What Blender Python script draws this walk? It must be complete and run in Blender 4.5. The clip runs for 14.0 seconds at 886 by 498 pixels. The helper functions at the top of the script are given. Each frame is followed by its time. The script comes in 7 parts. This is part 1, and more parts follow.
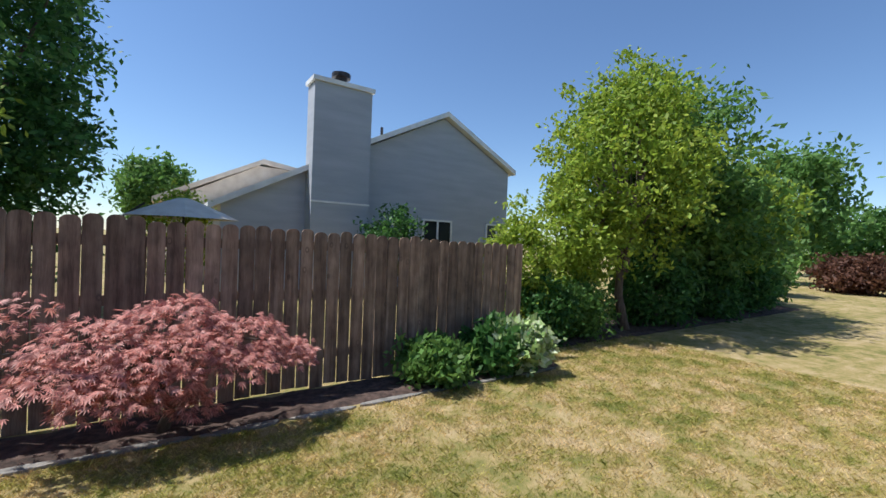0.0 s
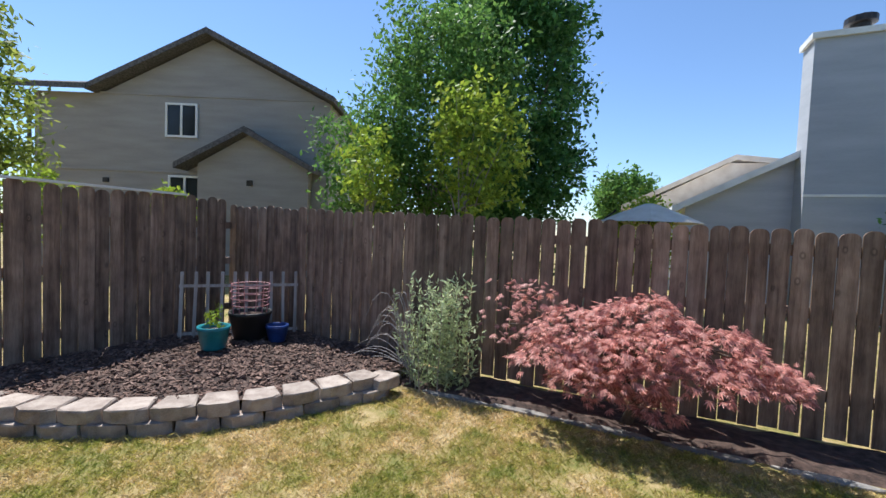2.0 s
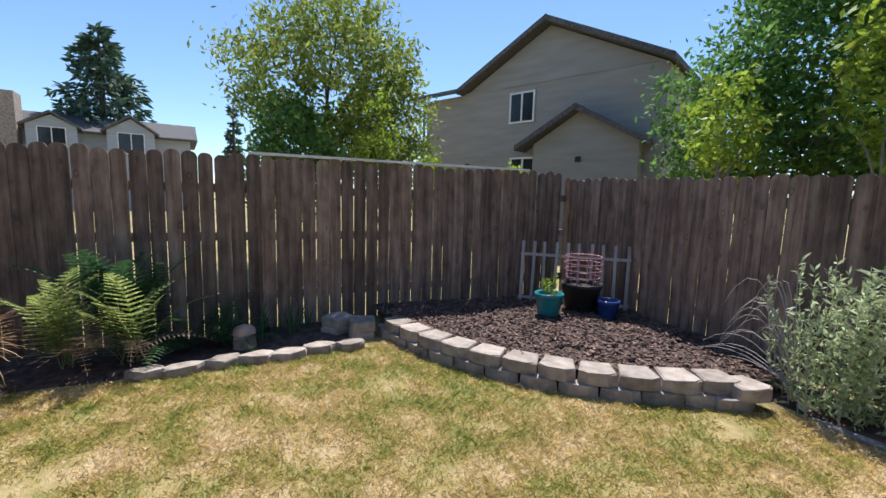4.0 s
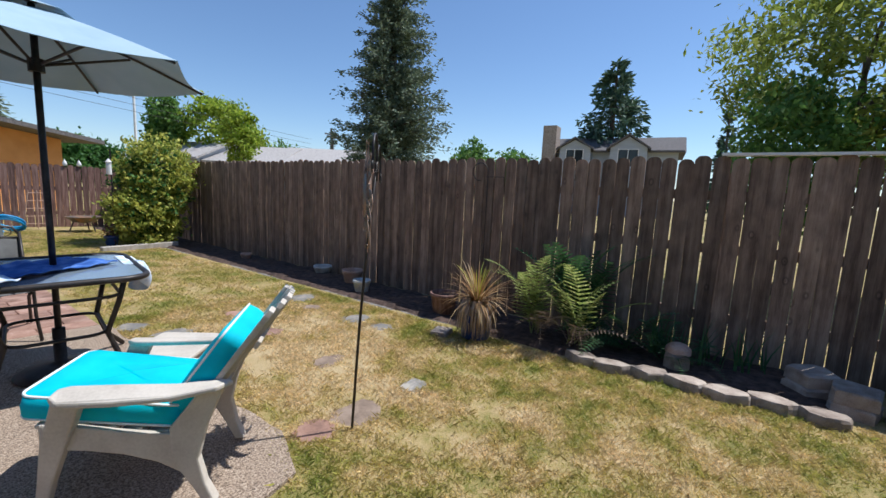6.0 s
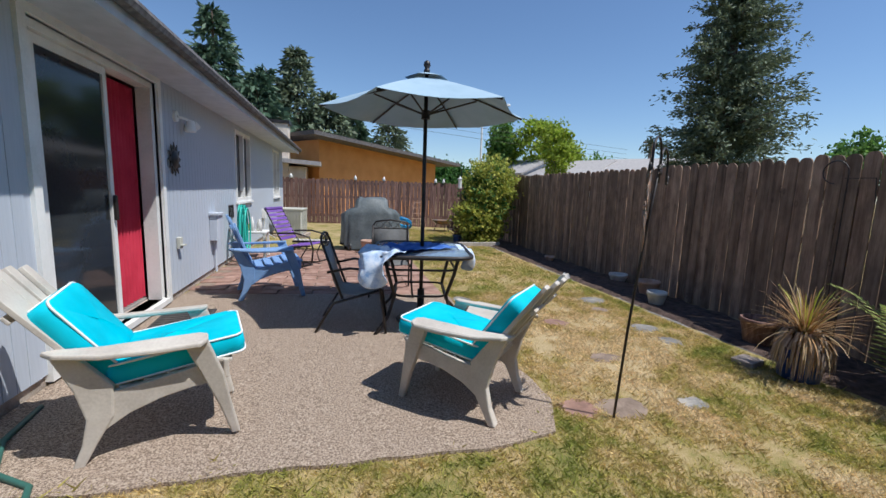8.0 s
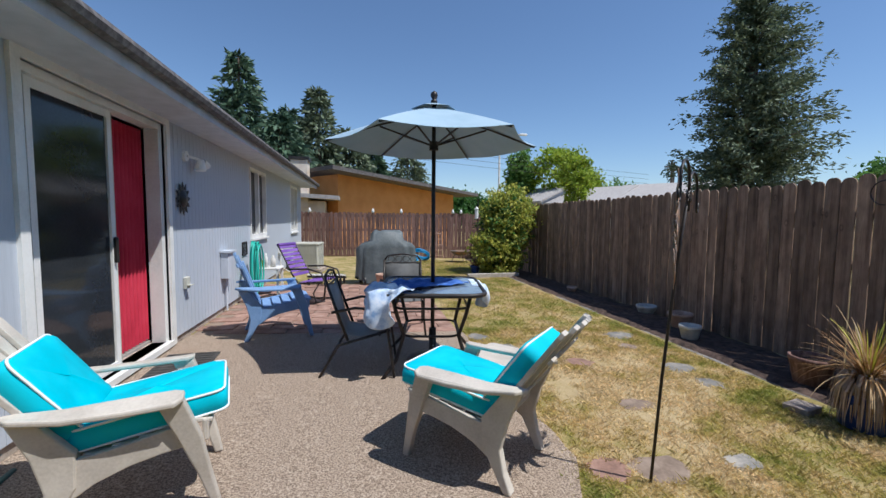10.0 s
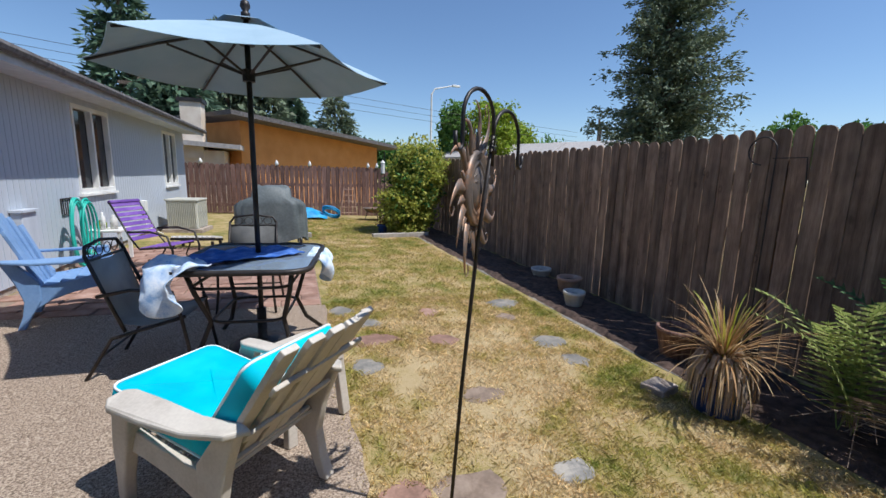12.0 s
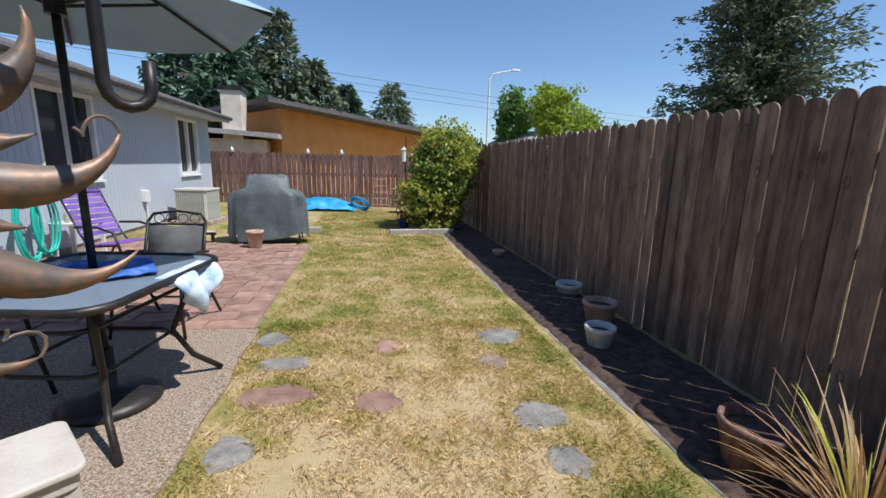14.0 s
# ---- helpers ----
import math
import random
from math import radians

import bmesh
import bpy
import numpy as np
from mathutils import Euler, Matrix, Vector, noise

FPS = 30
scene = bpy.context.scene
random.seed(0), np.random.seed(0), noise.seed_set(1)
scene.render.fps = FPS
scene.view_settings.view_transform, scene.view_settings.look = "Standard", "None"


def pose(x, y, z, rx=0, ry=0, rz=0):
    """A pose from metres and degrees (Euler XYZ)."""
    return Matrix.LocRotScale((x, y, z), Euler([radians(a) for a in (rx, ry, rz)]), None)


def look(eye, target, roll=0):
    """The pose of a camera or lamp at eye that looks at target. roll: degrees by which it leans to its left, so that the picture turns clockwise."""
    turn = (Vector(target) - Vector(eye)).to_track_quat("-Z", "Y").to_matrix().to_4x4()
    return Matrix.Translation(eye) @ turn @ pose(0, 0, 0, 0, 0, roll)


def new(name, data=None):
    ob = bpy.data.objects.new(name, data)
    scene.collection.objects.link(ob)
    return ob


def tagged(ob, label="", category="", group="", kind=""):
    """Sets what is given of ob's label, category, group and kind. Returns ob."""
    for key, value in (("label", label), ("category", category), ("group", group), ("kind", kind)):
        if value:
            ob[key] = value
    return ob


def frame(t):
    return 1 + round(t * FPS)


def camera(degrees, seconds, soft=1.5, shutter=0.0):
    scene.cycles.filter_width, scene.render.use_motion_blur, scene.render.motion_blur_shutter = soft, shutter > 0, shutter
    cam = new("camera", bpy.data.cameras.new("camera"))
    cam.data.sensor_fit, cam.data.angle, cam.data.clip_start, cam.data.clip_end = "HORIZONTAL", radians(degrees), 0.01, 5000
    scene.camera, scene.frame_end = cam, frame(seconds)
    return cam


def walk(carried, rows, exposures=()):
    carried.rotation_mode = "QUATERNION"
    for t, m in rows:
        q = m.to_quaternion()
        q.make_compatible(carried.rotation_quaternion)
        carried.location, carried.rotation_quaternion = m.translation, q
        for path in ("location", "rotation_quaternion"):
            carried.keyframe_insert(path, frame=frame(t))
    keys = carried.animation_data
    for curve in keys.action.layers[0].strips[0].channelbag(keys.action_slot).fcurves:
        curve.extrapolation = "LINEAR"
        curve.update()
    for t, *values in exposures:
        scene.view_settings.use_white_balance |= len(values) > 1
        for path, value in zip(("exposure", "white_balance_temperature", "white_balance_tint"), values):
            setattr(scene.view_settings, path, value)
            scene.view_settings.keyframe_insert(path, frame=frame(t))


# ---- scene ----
# ---------------------------------------------------------------- camera
cam = camera(93.4, 14.0)
PATH = [
    (0, (-0.234, -0.141, 1.587), (0.876, 1.523, 1.559), 2.3),
    (0.5, (-0.2, -0.018, 1.573), (0.411, 1.886, 1.547), 2.4),
    (1, (-0.188, 0.047, 1.557), (-0.108, 2.045, 1.52), 2.4),
    (1.5, (-0.212, 0.043, 1.554), (-0.624, 1.999, 1.495), 2.4),
    (2, (-0.261, 0.033, 1.54), (-1.077, 1.857, 1.455), 2.3),
    (2.2, (-0.291, 0.017, 1.519), (-1.236, 1.777, 1.426), 2.4),
    (4.3, (-0.633, 0.078, 1.449), (-2.548, 0.597, 1.201), 1.5),
    (4.5, (-0.688, 0.079, 1.441), (-2.651, 0.366, 1.195), 1.6),
    (5, (-0.774, 0.077, 1.446), (-2.738, -0.206, 1.195), 2.1),
    (5.5, (-0.807, 0.169, 1.44), (-2.634, -0.6, 1.179), 2.4),
    (6, (-0.775, 0.266, 1.431), (-2.392, -0.879, 1.152), 2.7),
    (6.5, (-0.722, 0.394, 1.414), (-2.086, -1.034, 1.098), 2.8),
    (7, (-0.684, 0.512, 1.408), (-1.761, -1.14, 1.075), 2.7),
    (7.5, (-0.704, 0.577, 1.38), (-1.474, -1.24, 1.054), 2.5),
    (8, (-0.717, 0.638, 1.384), (-1.19, -1.284, 1.102), 2.0),
    (8.2, (-0.716, 0.65, 1.39), (-1.093, -1.297, 1.133), 1.9),
    (10.3, (-0.931, 0.381, 1.423), (-1.317, -1.576, 1.28), 0.2),
    (10.5, (-0.998, 0.345, 1.432), (-1.443, -1.597, 1.267), 0.4),
    (11, (-1.262, 0.258, 1.439), (-1.838, -1.642, 1.197), 0.6),
    (11.5, (-1.519, 0.17, 1.436), (-2.169, -1.697, 1.136), 1.1),
    (12, (-1.797, -0.028, 1.428), (-2.446, -1.887, 1.079), 1.4),
    (12.5, (-2.033, -0.247, 1.439), (-2.635, -2.116, 1.06), 1.4),
    (13, (-2.325, -0.509, 1.425), (-2.851, -2.398, 1.031), 1.2),
    (13.5, (-2.608, -0.775, 1.416), (-3.061, -2.678, 1.001), 1.6),
    (14, (-2.903, -1.009, 1.407), (-3.266, -2.935, 1.007), 1.4),
]
EXPOSURE = [(0, 0.3, 5850, 10), (1, 0.38, 5850, 10), (2.2, 0.6, 5850, 10), (5, 0.44, 5900, 10), (5.6, 0.28, 5850, 10), (7, 0.1, 5850, 10), (8.2, 0.04, 5850, 10), (11, 0.05, 5850, 10), (14, 0.17, 5850, 10)]
walk(cam, [(t, look(eye, target, roll)) for t, eye, target, roll in PATH], EXPOSURE)

# ---------------------------------------------------------------- light
SUN = Vector((-0.47, 0.30, 1.0)).normalized()
world = bpy.data.worlds.new("sky")
scene.world = world
world.use_nodes = True
wn = world.node_tree
sky = wn.nodes.new("ShaderNodeTexSky")
sky.sky_type = "NISHITA"
sky.sun_disc = False
sky.sun_elevation = math.asin(SUN.z)
sky.sun_rotation = math.atan2(SUN.x, SUN.y)
sky.air_density, sky.dust_density, sky.ozone_density = 1.0, 0.1, 3.5
wn.nodes["Background"].inputs[1].default_value = 0.112
wn.links.new(sky.outputs[0], wn.nodes["Background"].inputs[0])
sun = new("sun", bpy.data.lights.new("sun", "SUN"))
sun.data.energy, sun.data.angle, sun.data.color = 5.0, radians(0.53), (1.0, 0.94, 0.84)
sun.matrix_world = look(SUN * 30, (0, 0, 0))

# ---------------------------------------------------------------- mesh tools


class Mesh:
    """Collects vertices and faces for one mesh."""

    def __init__(self):
        self.v, self.f = [], []

    def add(self, verts, faces, m=None):
        k = len(self.v)
        self.v += [tuple(m @ Vector(p)) if m else tuple(p) for p in verts]
        self.f += [tuple(i + k for i in f) for f in faces]
        return self

    def box(self, x0, y0, z0, x1, y1, z1, m=None, c=0.0):
        """A box, its upright edges and rim cut by c."""
        if c:
            x0, x1 = min(x0, x1), max(x0, x1)
            y0, y1 = min(y0, y1), max(y0, y1)
            ring = lambda d, z: [(x0 + d, y0, z), (x1 - d, y0, z), (x1, y0 + d, z), (x1, y1 - d, z), (x1 - d, y1, z), (x0 + d, y1, z), (x0, y1 - d, z), (x0, y0 + d, z)]
            top = [(x0 + c, y0 + c, z1), (x1 - c, y0 + c, z1), (x1 - c, y1 - c, z1), (x0 + c, y1 - c, z1)]
            v = ring(c, z0) + ring(c, z1 - c) + top
            f = [tuple(reversed(range(8)))] + [(i, (i + 1) % 8, 8 + (i + 1) % 8, 8 + i) for i in range(8)]
            f += [(16, 17, 18, 19), (8, 9, 17, 16), (9, 10, 17), (10, 11, 18, 17), (11, 12, 18), (12, 13, 19, 18), (13, 14, 19), (14, 15, 16, 19), (15, 8, 16)]
            return self.add(v, f, m)
        v = [(x, y, z) for z in (z0, z1) for y in (y0, y1) for x in (x0, x1)]
        return self.add(v, [(0, 2, 3, 1), (4, 5, 7, 6), (0, 1, 5, 4), (2, 6, 7, 3), (0, 4, 6, 2), (1, 3, 7, 5)], m)

    def prism(self, poly, z0, z1, m=None):
        """A flat outline (counter-clockwise in x, y) given a height."""
        n = len(poly)
        v = [(x, y, z0) for x, y in poly] + [(x, y, z1) for x, y in poly]
        f = [tuple(reversed(range(n))), tuple(range(n, 2 * n))] + [(i, (i + 1) % n, n + (i + 1) % n, n + i) for i in range(n)]
        return self.add(v, f, m)

    def tube(self, pts, r, seg=8, m=None, flat=1.0):
        """A round bar along pts; r is a number or one for each point."""
        pts = [Vector(p) for p in pts]
        rs = r if isinstance(r, (list, tuple)) else [r] * len(pts)
        v, f, side = [], [], None
        for i, p in enumerate(pts):
            d = (pts[min(i + 1, len(pts) - 1)] - pts[max(i - 1, 0)]).normalized()
            if side is None:
                side = d.cross(Vector((0, 0, 1)) if abs(d.z) < 0.9 else Vector((1, 0, 0))).normalized()
            side = (side - d * side.dot(d)).normalized()
            up = d.cross(side)
            for k in range(seg):
                a = 2 * math.pi * k / seg
                v.append(tuple(p + (side * math.cos(a) + up * math.sin(a) * flat) * rs[i]))
        n = len(pts)
        for i in range(n - 1):
            for k in range(seg):
                a, b = i * seg + k, i * seg + (k + 1) % seg
                f.append((a, b, b + seg, a + seg))
        f.append(tuple(reversed(range(seg))))
        f.append(tuple(range((n - 1) * seg, n * seg)))
        return self.add(v, f, m)

    def lathe(self, profile, seg=20, m=None):
        """A turned shape from (radius, height) pairs."""
        v = [(r * math.cos(2 * math.pi * k / seg), r * math.sin(2 * math.pi * k / seg), z) for r, z in profile for k in range(seg)]
        f = [(i * seg + k, i * seg + (k + 1) % seg, (i + 1) * seg + (k + 1) % seg, (i + 1) * seg + k) for i in range(len(profile) - 1) for k in range(seg)]
        return self.add(v, f, m)

    def data(self, name, mat, smooth=False):
        me = bpy.data.meshes.new(name)
        me.from_pydata(self.v, [], self.f)
        me.materials.append(mat)
        if smooth:
            me.polygons.foreach_set("use_smooth", [True] * len(me.polygons))
        me.update()
        return me


def part(name, mesh, mat, parent=None, label="", m=None, smooth=False, soft=0.0):
    """Links a Mesh (or ready mesh data) as one object under a thing."""
    data = mesh if isinstance(mesh, bpy.types.Mesh) else mesh.data(name, mat, smooth)
    ob = new(name, data)
    if parent:
        ob.parent = parent
    if m:
        ob.matrix_basis = m
    if label:
        ob["label"] = label
    if soft:
        mod = ob.modifiers.new("bevel", "BEVEL")
        mod.width, mod.segments, mod.limit_method = soft, 2, "ANGLE"
    return ob


def thing(name, m, label, category, group="", kind=""):
    ob = new(name)
    ob.empty_display_size = 0.1
    ob.matrix_basis = m
    return tagged(ob, label, category, group, kind)


def ground_z(x, y):
    """Height of the ground: it rises gently to the house."""
    s = min(max((1.0 - y) / 2.0, 0), 1)
    return min(max(0.028 * (x + 3), -0.075), 0.12) * s * s * (3 - 2 * s)


# ---------------------------------------------------------------- materials


def material(name, colours, scale=4.0, rough=0.7, bump=0.2, fine=60.0, metal=0.0, stretch=(1, 1, 1), spread=0.0, island=False, detail=6.0, amount=0.35, spec=0.5, dist=0.01):
    """Two scales of noise between the given colours, with relief; spread: how far single pieces differ in brightness."""
    mat = bpy.data.materials.new(name)
    mat.use_nodes = True
    nt = mat.node_tree
    b = nt.nodes["Principled BSDF"]
    b.inputs["Roughness"].default_value, b.inputs["Metallic"].default_value = rough, metal
    b.inputs["Specular IOR Level"].default_value = spec
    tc = nt.nodes.new("ShaderNodeTexCoord")
    mp = nt.nodes.new("ShaderNodeMapping")
    mp.inputs["Scale"].default_value = stretch
    nt.links.new(tc.outputs["Object"], mp.inputs[0])
    vec = mp.outputs[0]
    info = nt.nodes.new("ShaderNodeObjectInfo")
    rnd = info.outputs["Random"]
    if island:
        rnd = nt.nodes.new("ShaderNodeNewGeometry").outputs["Random Per Island"]
    if spread:
        sh = nt.nodes.new("ShaderNodeVectorMath")
        sh.operation = "MULTIPLY_ADD"
        comb = nt.nodes.new("ShaderNodeCombineXYZ")
        for i in range(3):
            nt.links.new(rnd, comb.inputs[i])
        sh.inputs[1].default_value = (37.0, 53.0, 71.0)
        nt.links.new(comb.outputs[0], sh.inputs[0])
        nt.links.new(vec, sh.inputs[2])
        vec = sh.outputs[0]
    n1 = nt.nodes.new("ShaderNodeTexNoise")
    n1.inputs["Scale"].default_value, n1.inputs["Detail"].default_value = scale, detail
    n2 = nt.nodes.new("ShaderNodeTexNoise")
    n2.inputs["Scale"].default_value, n2.inputs["Detail"].default_value = fine, 3.0
    nt.links.new(vec, n1.inputs["Vector"])
    nt.links.new(vec, n2.inputs["Vector"])
    ramp = nt.nodes.new("ShaderNodeValToRGB")
    while len(ramp.color_ramp.elements) < len(colours):
        ramp.color_ramp.elements.new(0.5)
    for i, c in enumerate(colours):
        ramp.color_ramp.elements[i].position = 0.3 + 0.4 * i / max(len(colours) - 1, 1)
        ramp.color_ramp.elements[i].color = (*c, 1)
    mixv = nt.nodes.new("ShaderNodeMath")
    mixv.operation = "MULTIPLY_ADD"
    mixv.inputs[1].default_value = amount
    sub = nt.nodes.new("ShaderNodeMath")
    sub.operation = "SUBTRACT"
    sub.inputs[1].default_value = 0.5
    nt.links.new(n2.outputs[0], sub.inputs[0])
    nt.links.new(sub.outputs[0], mixv.inputs[0])
    nt.links.new(n1.outputs[0], mixv.inputs[2])
    nt.links.new(mixv.outputs[0], ramp.inputs[0])
    col = ramp.outputs[0]
    if spread:
        mr = nt.nodes.new("ShaderNodeMapRange")
        mr.inputs["To Min"].default_value, mr.inputs["To Max"].default_value = 1 - spread, 1 + spread
        nt.links.new(rnd, mr.inputs[0])
        mul = nt.nodes.new("ShaderNodeVectorMath")
        mul.operation = "MULTIPLY"
        nt.links.new(col, mul.inputs[0])
        nt.links.new(mr.outputs[0], mul.inputs[1])
        col = mul.outputs[0]
    nt.links.new(col, b.inputs["Base Color"])
    if bump:
        bp = nt.nodes.new("ShaderNodeBump")
        bp.inputs["Strength"].default_value, bp.inputs["Distance"].default_value = bump, dist
        nt.links.new(mixv.outputs[0], bp.inputs["Height"])
        nt.links.new(bp.outputs[0], b.inputs["Normal"])
    return mat


def leafy(name, colours, spread=0.35, rough=0.55, through_light=0.45, scale=1.5, fine=25, amount=0.35):
    """Leaves: light passes through, each leaf has its own shade."""
    mat = material(name, colours, scale=scale, rough=rough, bump=0, spread=spread, island=True, fine=fine, spec=0.3, amount=amount)
    nt = mat.node_tree
    b, out = nt.nodes["Principled BSDF"], nt.nodes["Material Output"]
    tr = nt.nodes.new("ShaderNodeBsdfTranslucent")
    mix = nt.nodes.new("ShaderNodeMixShader")
    mix.inputs[0].default_value = through_light
    nt.links.new(b.inputs["Base Color"].links[0].from_socket, tr.inputs[0])
    nt.links.new(b.outputs[0], mix.inputs[1])
    nt.links.new(tr.outputs[0], mix.inputs[2])
    nt.links.new(mix.outputs[0], out.inputs[0])
    return mat


def glass(name, tint=(0.9, 0.95, 0.95)):
    mat = bpy.data.materials.new(name)
    mat.use_nodes = True
    b = mat.node_tree.nodes["Principled BSDF"]
    b.inputs["Base Color"].default_value = (*tint, 1)
    b.inputs["Roughness"].default_value, b.inputs["Transmission Weight"].default_value, b.inputs["IOR"].default_value = 0.02, 1.0, 1.45
    return mat


def knotted(mat, strength=0.55):
    """Adds dark-ringed knots and long water stains to a board material."""
    nt = mat.node_tree
    b = nt.nodes["Principled BSDF"]
    col = b.inputs["Base Color"].links[0].from_socket
    tc = nt.nodes.new("ShaderNodeTexCoord")
    rnd = nt.nodes.new("ShaderNodeObjectInfo").outputs["Random"]
    mp = nt.nodes.new("ShaderNodeMapping")
    mp.inputs["Scale"].default_value = (7.5, 0.01, 4.2)
    nt.links.new(tc.outputs["Object"], mp.inputs[0])
    add = nt.nodes.new("ShaderNodeVectorMath")
    nt.links.new(mp.outputs[0], add.inputs[0])
    sc = nt.nodes.new("ShaderNodeMath")
    sc.operation = "MULTIPLY"
    sc.inputs[1].default_value = 97.0
    nt.links.new(rnd, sc.inputs[0])
    nt.links.new(sc.outputs[0], add.inputs[1])
    vo = nt.nodes.new("ShaderNodeTexVoronoi")
    vo.inputs["Scale"].default_value = 0.8
    nt.links.new(add.outputs[0], vo.inputs["Vector"])
    kn = nt.nodes.new("ShaderNodeValToRGB")
    for p, g in ((0.0, 0.25), (0.05, 1.25), (0.10, 0.55), (0.17, 1.0)):
        e = kn.color_ramp.elements.new(p) if p not in (0.0,) else kn.color_ramp.elements[0]
        e.position, e.color = p, (g, g, g, 1)
    kn.color_ramp.elements[-1].color = (1, 1, 1, 1)
    nt.links.new(vo.outputs["Distance"], kn.inputs[0])
    st = nt.nodes.new("ShaderNodeTexNoise")
    st.inputs["Scale"].default_value, st.inputs["Detail"].default_value = 1.1, 5
    nt.links.new(add.outputs[0], st.inputs["Vector"])
    mr = nt.nodes.new("ShaderNodeMapRange")
    mr.inputs["From Min"].default_value, mr.inputs["From Max"].default_value = 0.3, 0.7
    mr.inputs["To Min"].default_value, mr.inputs["To Max"].default_value = 1 - strength, 1 + strength
    nt.links.new(st.outputs[0], mr.inputs[0])
    last = col
    for src in (kn.outputs[0], mr.outputs[0]):
        mul = nt.nodes.new("ShaderNodeVectorMath")
        mul.operation = "MULTIPLY"
        nt.links.new(last, mul.inputs[0])
        nt.links.new(src, mul.inputs[1])
        last = mul.outputs[0]
    nt.links.new(last, b.inputs["Base Color"])
    return mat


FENCE = knotted(material("fence wood", [(0.118, 0.073, 0.05), (0.225, 0.148, 0.103), (0.32, 0.225, 0.162)], scale=2.2, rough=0.85, bump=0.5, fine=26, stretch=(9, 9, 0.45), spread=0.3, amount=0.4), 0.3)
FENCE_RED = material("stained fence wood", [(0.09, 0.045, 0.035), (0.17, 0.09, 0.07), (0.26, 0.16, 0.13)], scale=3.0, rough=0.85, bump=0.4, fine=30, stretch=(9, 9, 0.7), spread=0.25, amount=0.5)
SOIL = material("soil", [(0.028, 0.018, 0.014), (0.075, 0.046, 0.035), (0.125, 0.08, 0.062)], scale=14, rough=0.95, bump=0.9, fine=120, dist=0.02)
BARK_CHIPS = material("bark chips", [(0.05, 0.03, 0.022), (0.13, 0.075, 0.055), (0.26, 0.17, 0.13)], scale=6, rough=0.9, bump=0.3, spread=0.5, island=True)
AGGREGATE = material("exposed aggregate concrete", [(0.115, 0.082, 0.058), (0.315, 0.232, 0.168), (0.53, 0.43, 0.335)], scale=95, rough=0.8, bump=0.8, fine=240, detail=2, amount=0.9, dist=0.006)
BLOCK = material("retaining block concrete", [(0.23, 0.18, 0.145), (0.36, 0.29, 0.24), (0.47, 0.395, 0.33)], scale=9, rough=0.9, bump=0.7, fine=160, spread=0.14, amount=0.5)
SIDING = material("grey painted siding", [(0.44, 0.475, 0.53), (0.50, 0.535, 0.595), (0.55, 0.585, 0.645)], scale=1.2, rough=0.75, bump=0.25, fine=20, stretch=(6, 6, 0.6), amount=0.4, dist=0.004)
TRIM = material("white trim paint", [(0.66, 0.65, 0.62), (0.78, 0.77, 0.74), (0.84, 0.83, 0.80)], scale=3, rough=0.5, bump=0.08)
ROOF = material("roof shingles", [(0.06, 0.055, 0.055), (0.11, 0.10, 0.10), (0.17, 0.16, 0.155)], scale=20, rough=0.95, bump=0.6, fine=150, island=True, spread=0.2)
JOINT_SAND = material("dusty joint sand", [(0.16, 0.115, 0.085), (0.24, 0.175, 0.13), (0.31, 0.235, 0.18)], scale=8, rough=0.95, bump=0.4)
BRICK = material("paving brick", [(0.20, 0.115, 0.085), (0.30, 0.175, 0.13), (0.38, 0.25, 0.20)], scale=7, rough=0.9, bump=0.4, spread=0.16)
SLATE = material("slate flagstone", [(0.15, 0.14, 0.125), (0.22, 0.205, 0.185), (0.33, 0.295, 0.25)], scale=7, rough=0.85, bump=0.5, fine=50, spread=0.2, amount=0.6)
RESIN = material("weathered tan resin", [(0.45, 0.40, 0.34), (0.54, 0.485, 0.42), (0.61, 0.555, 0.48)], scale=5, rough=0.55, bump=0.12, fine=80)
CUSHION = material("turquoise cushion fabric", [(0.0, 0.40, 0.52), (0.003, 0.47, 0.60), (0.01, 0.53, 0.66)], scale=6, rough=0.85, bump=0.15, fine=300)
PIPING = material("white piping", [(0.75, 0.78, 0.78), (0.82, 0.84, 0.84)], rough=0.8)
BLACK_METAL = material("dark bronze metal", [(0.015, 0.013, 0.012), (0.035, 0.03, 0.028), (0.06, 0.05, 0.045)], scale=8, rough=0.45, bump=0.1, metal=0.4)

# ---------------------------------------------------------------- setting
FENCE_X, BACK_Y, FAR_Y = -5.45, 4.25, -14.6
HOUSE_X = 1.0
FENCE_TOP = 1.84


def axis(stops):
    out = []
    for a, b, n in stops:
        out += [a + (b - a) * i / n for i in range(n)]
    return out + [stops[-1][1]]


def ground_sheet():
    xs = axis([(-4000, -60, 6), (-60, -8, 13), (-8, 8, 80), (8, 60, 13), (60, 4000, 6)])
    ys = axis([(-4000, -60, 6), (-60, -18, 10), (-18, 8, 120), (8, 60, 13), (60, 4000, 6)])
    m = Mesh()
    m.v = [(x, y, ground_z(x, y)) for y in ys for x in xs]
    n = len(xs)
    m.f = [(j * n + i, j * n + i + 1, (j + 1) * n + i + 1, (j + 1) * n + i) for j in range(len(ys) - 1) for i in range(n - 1)]
    return m


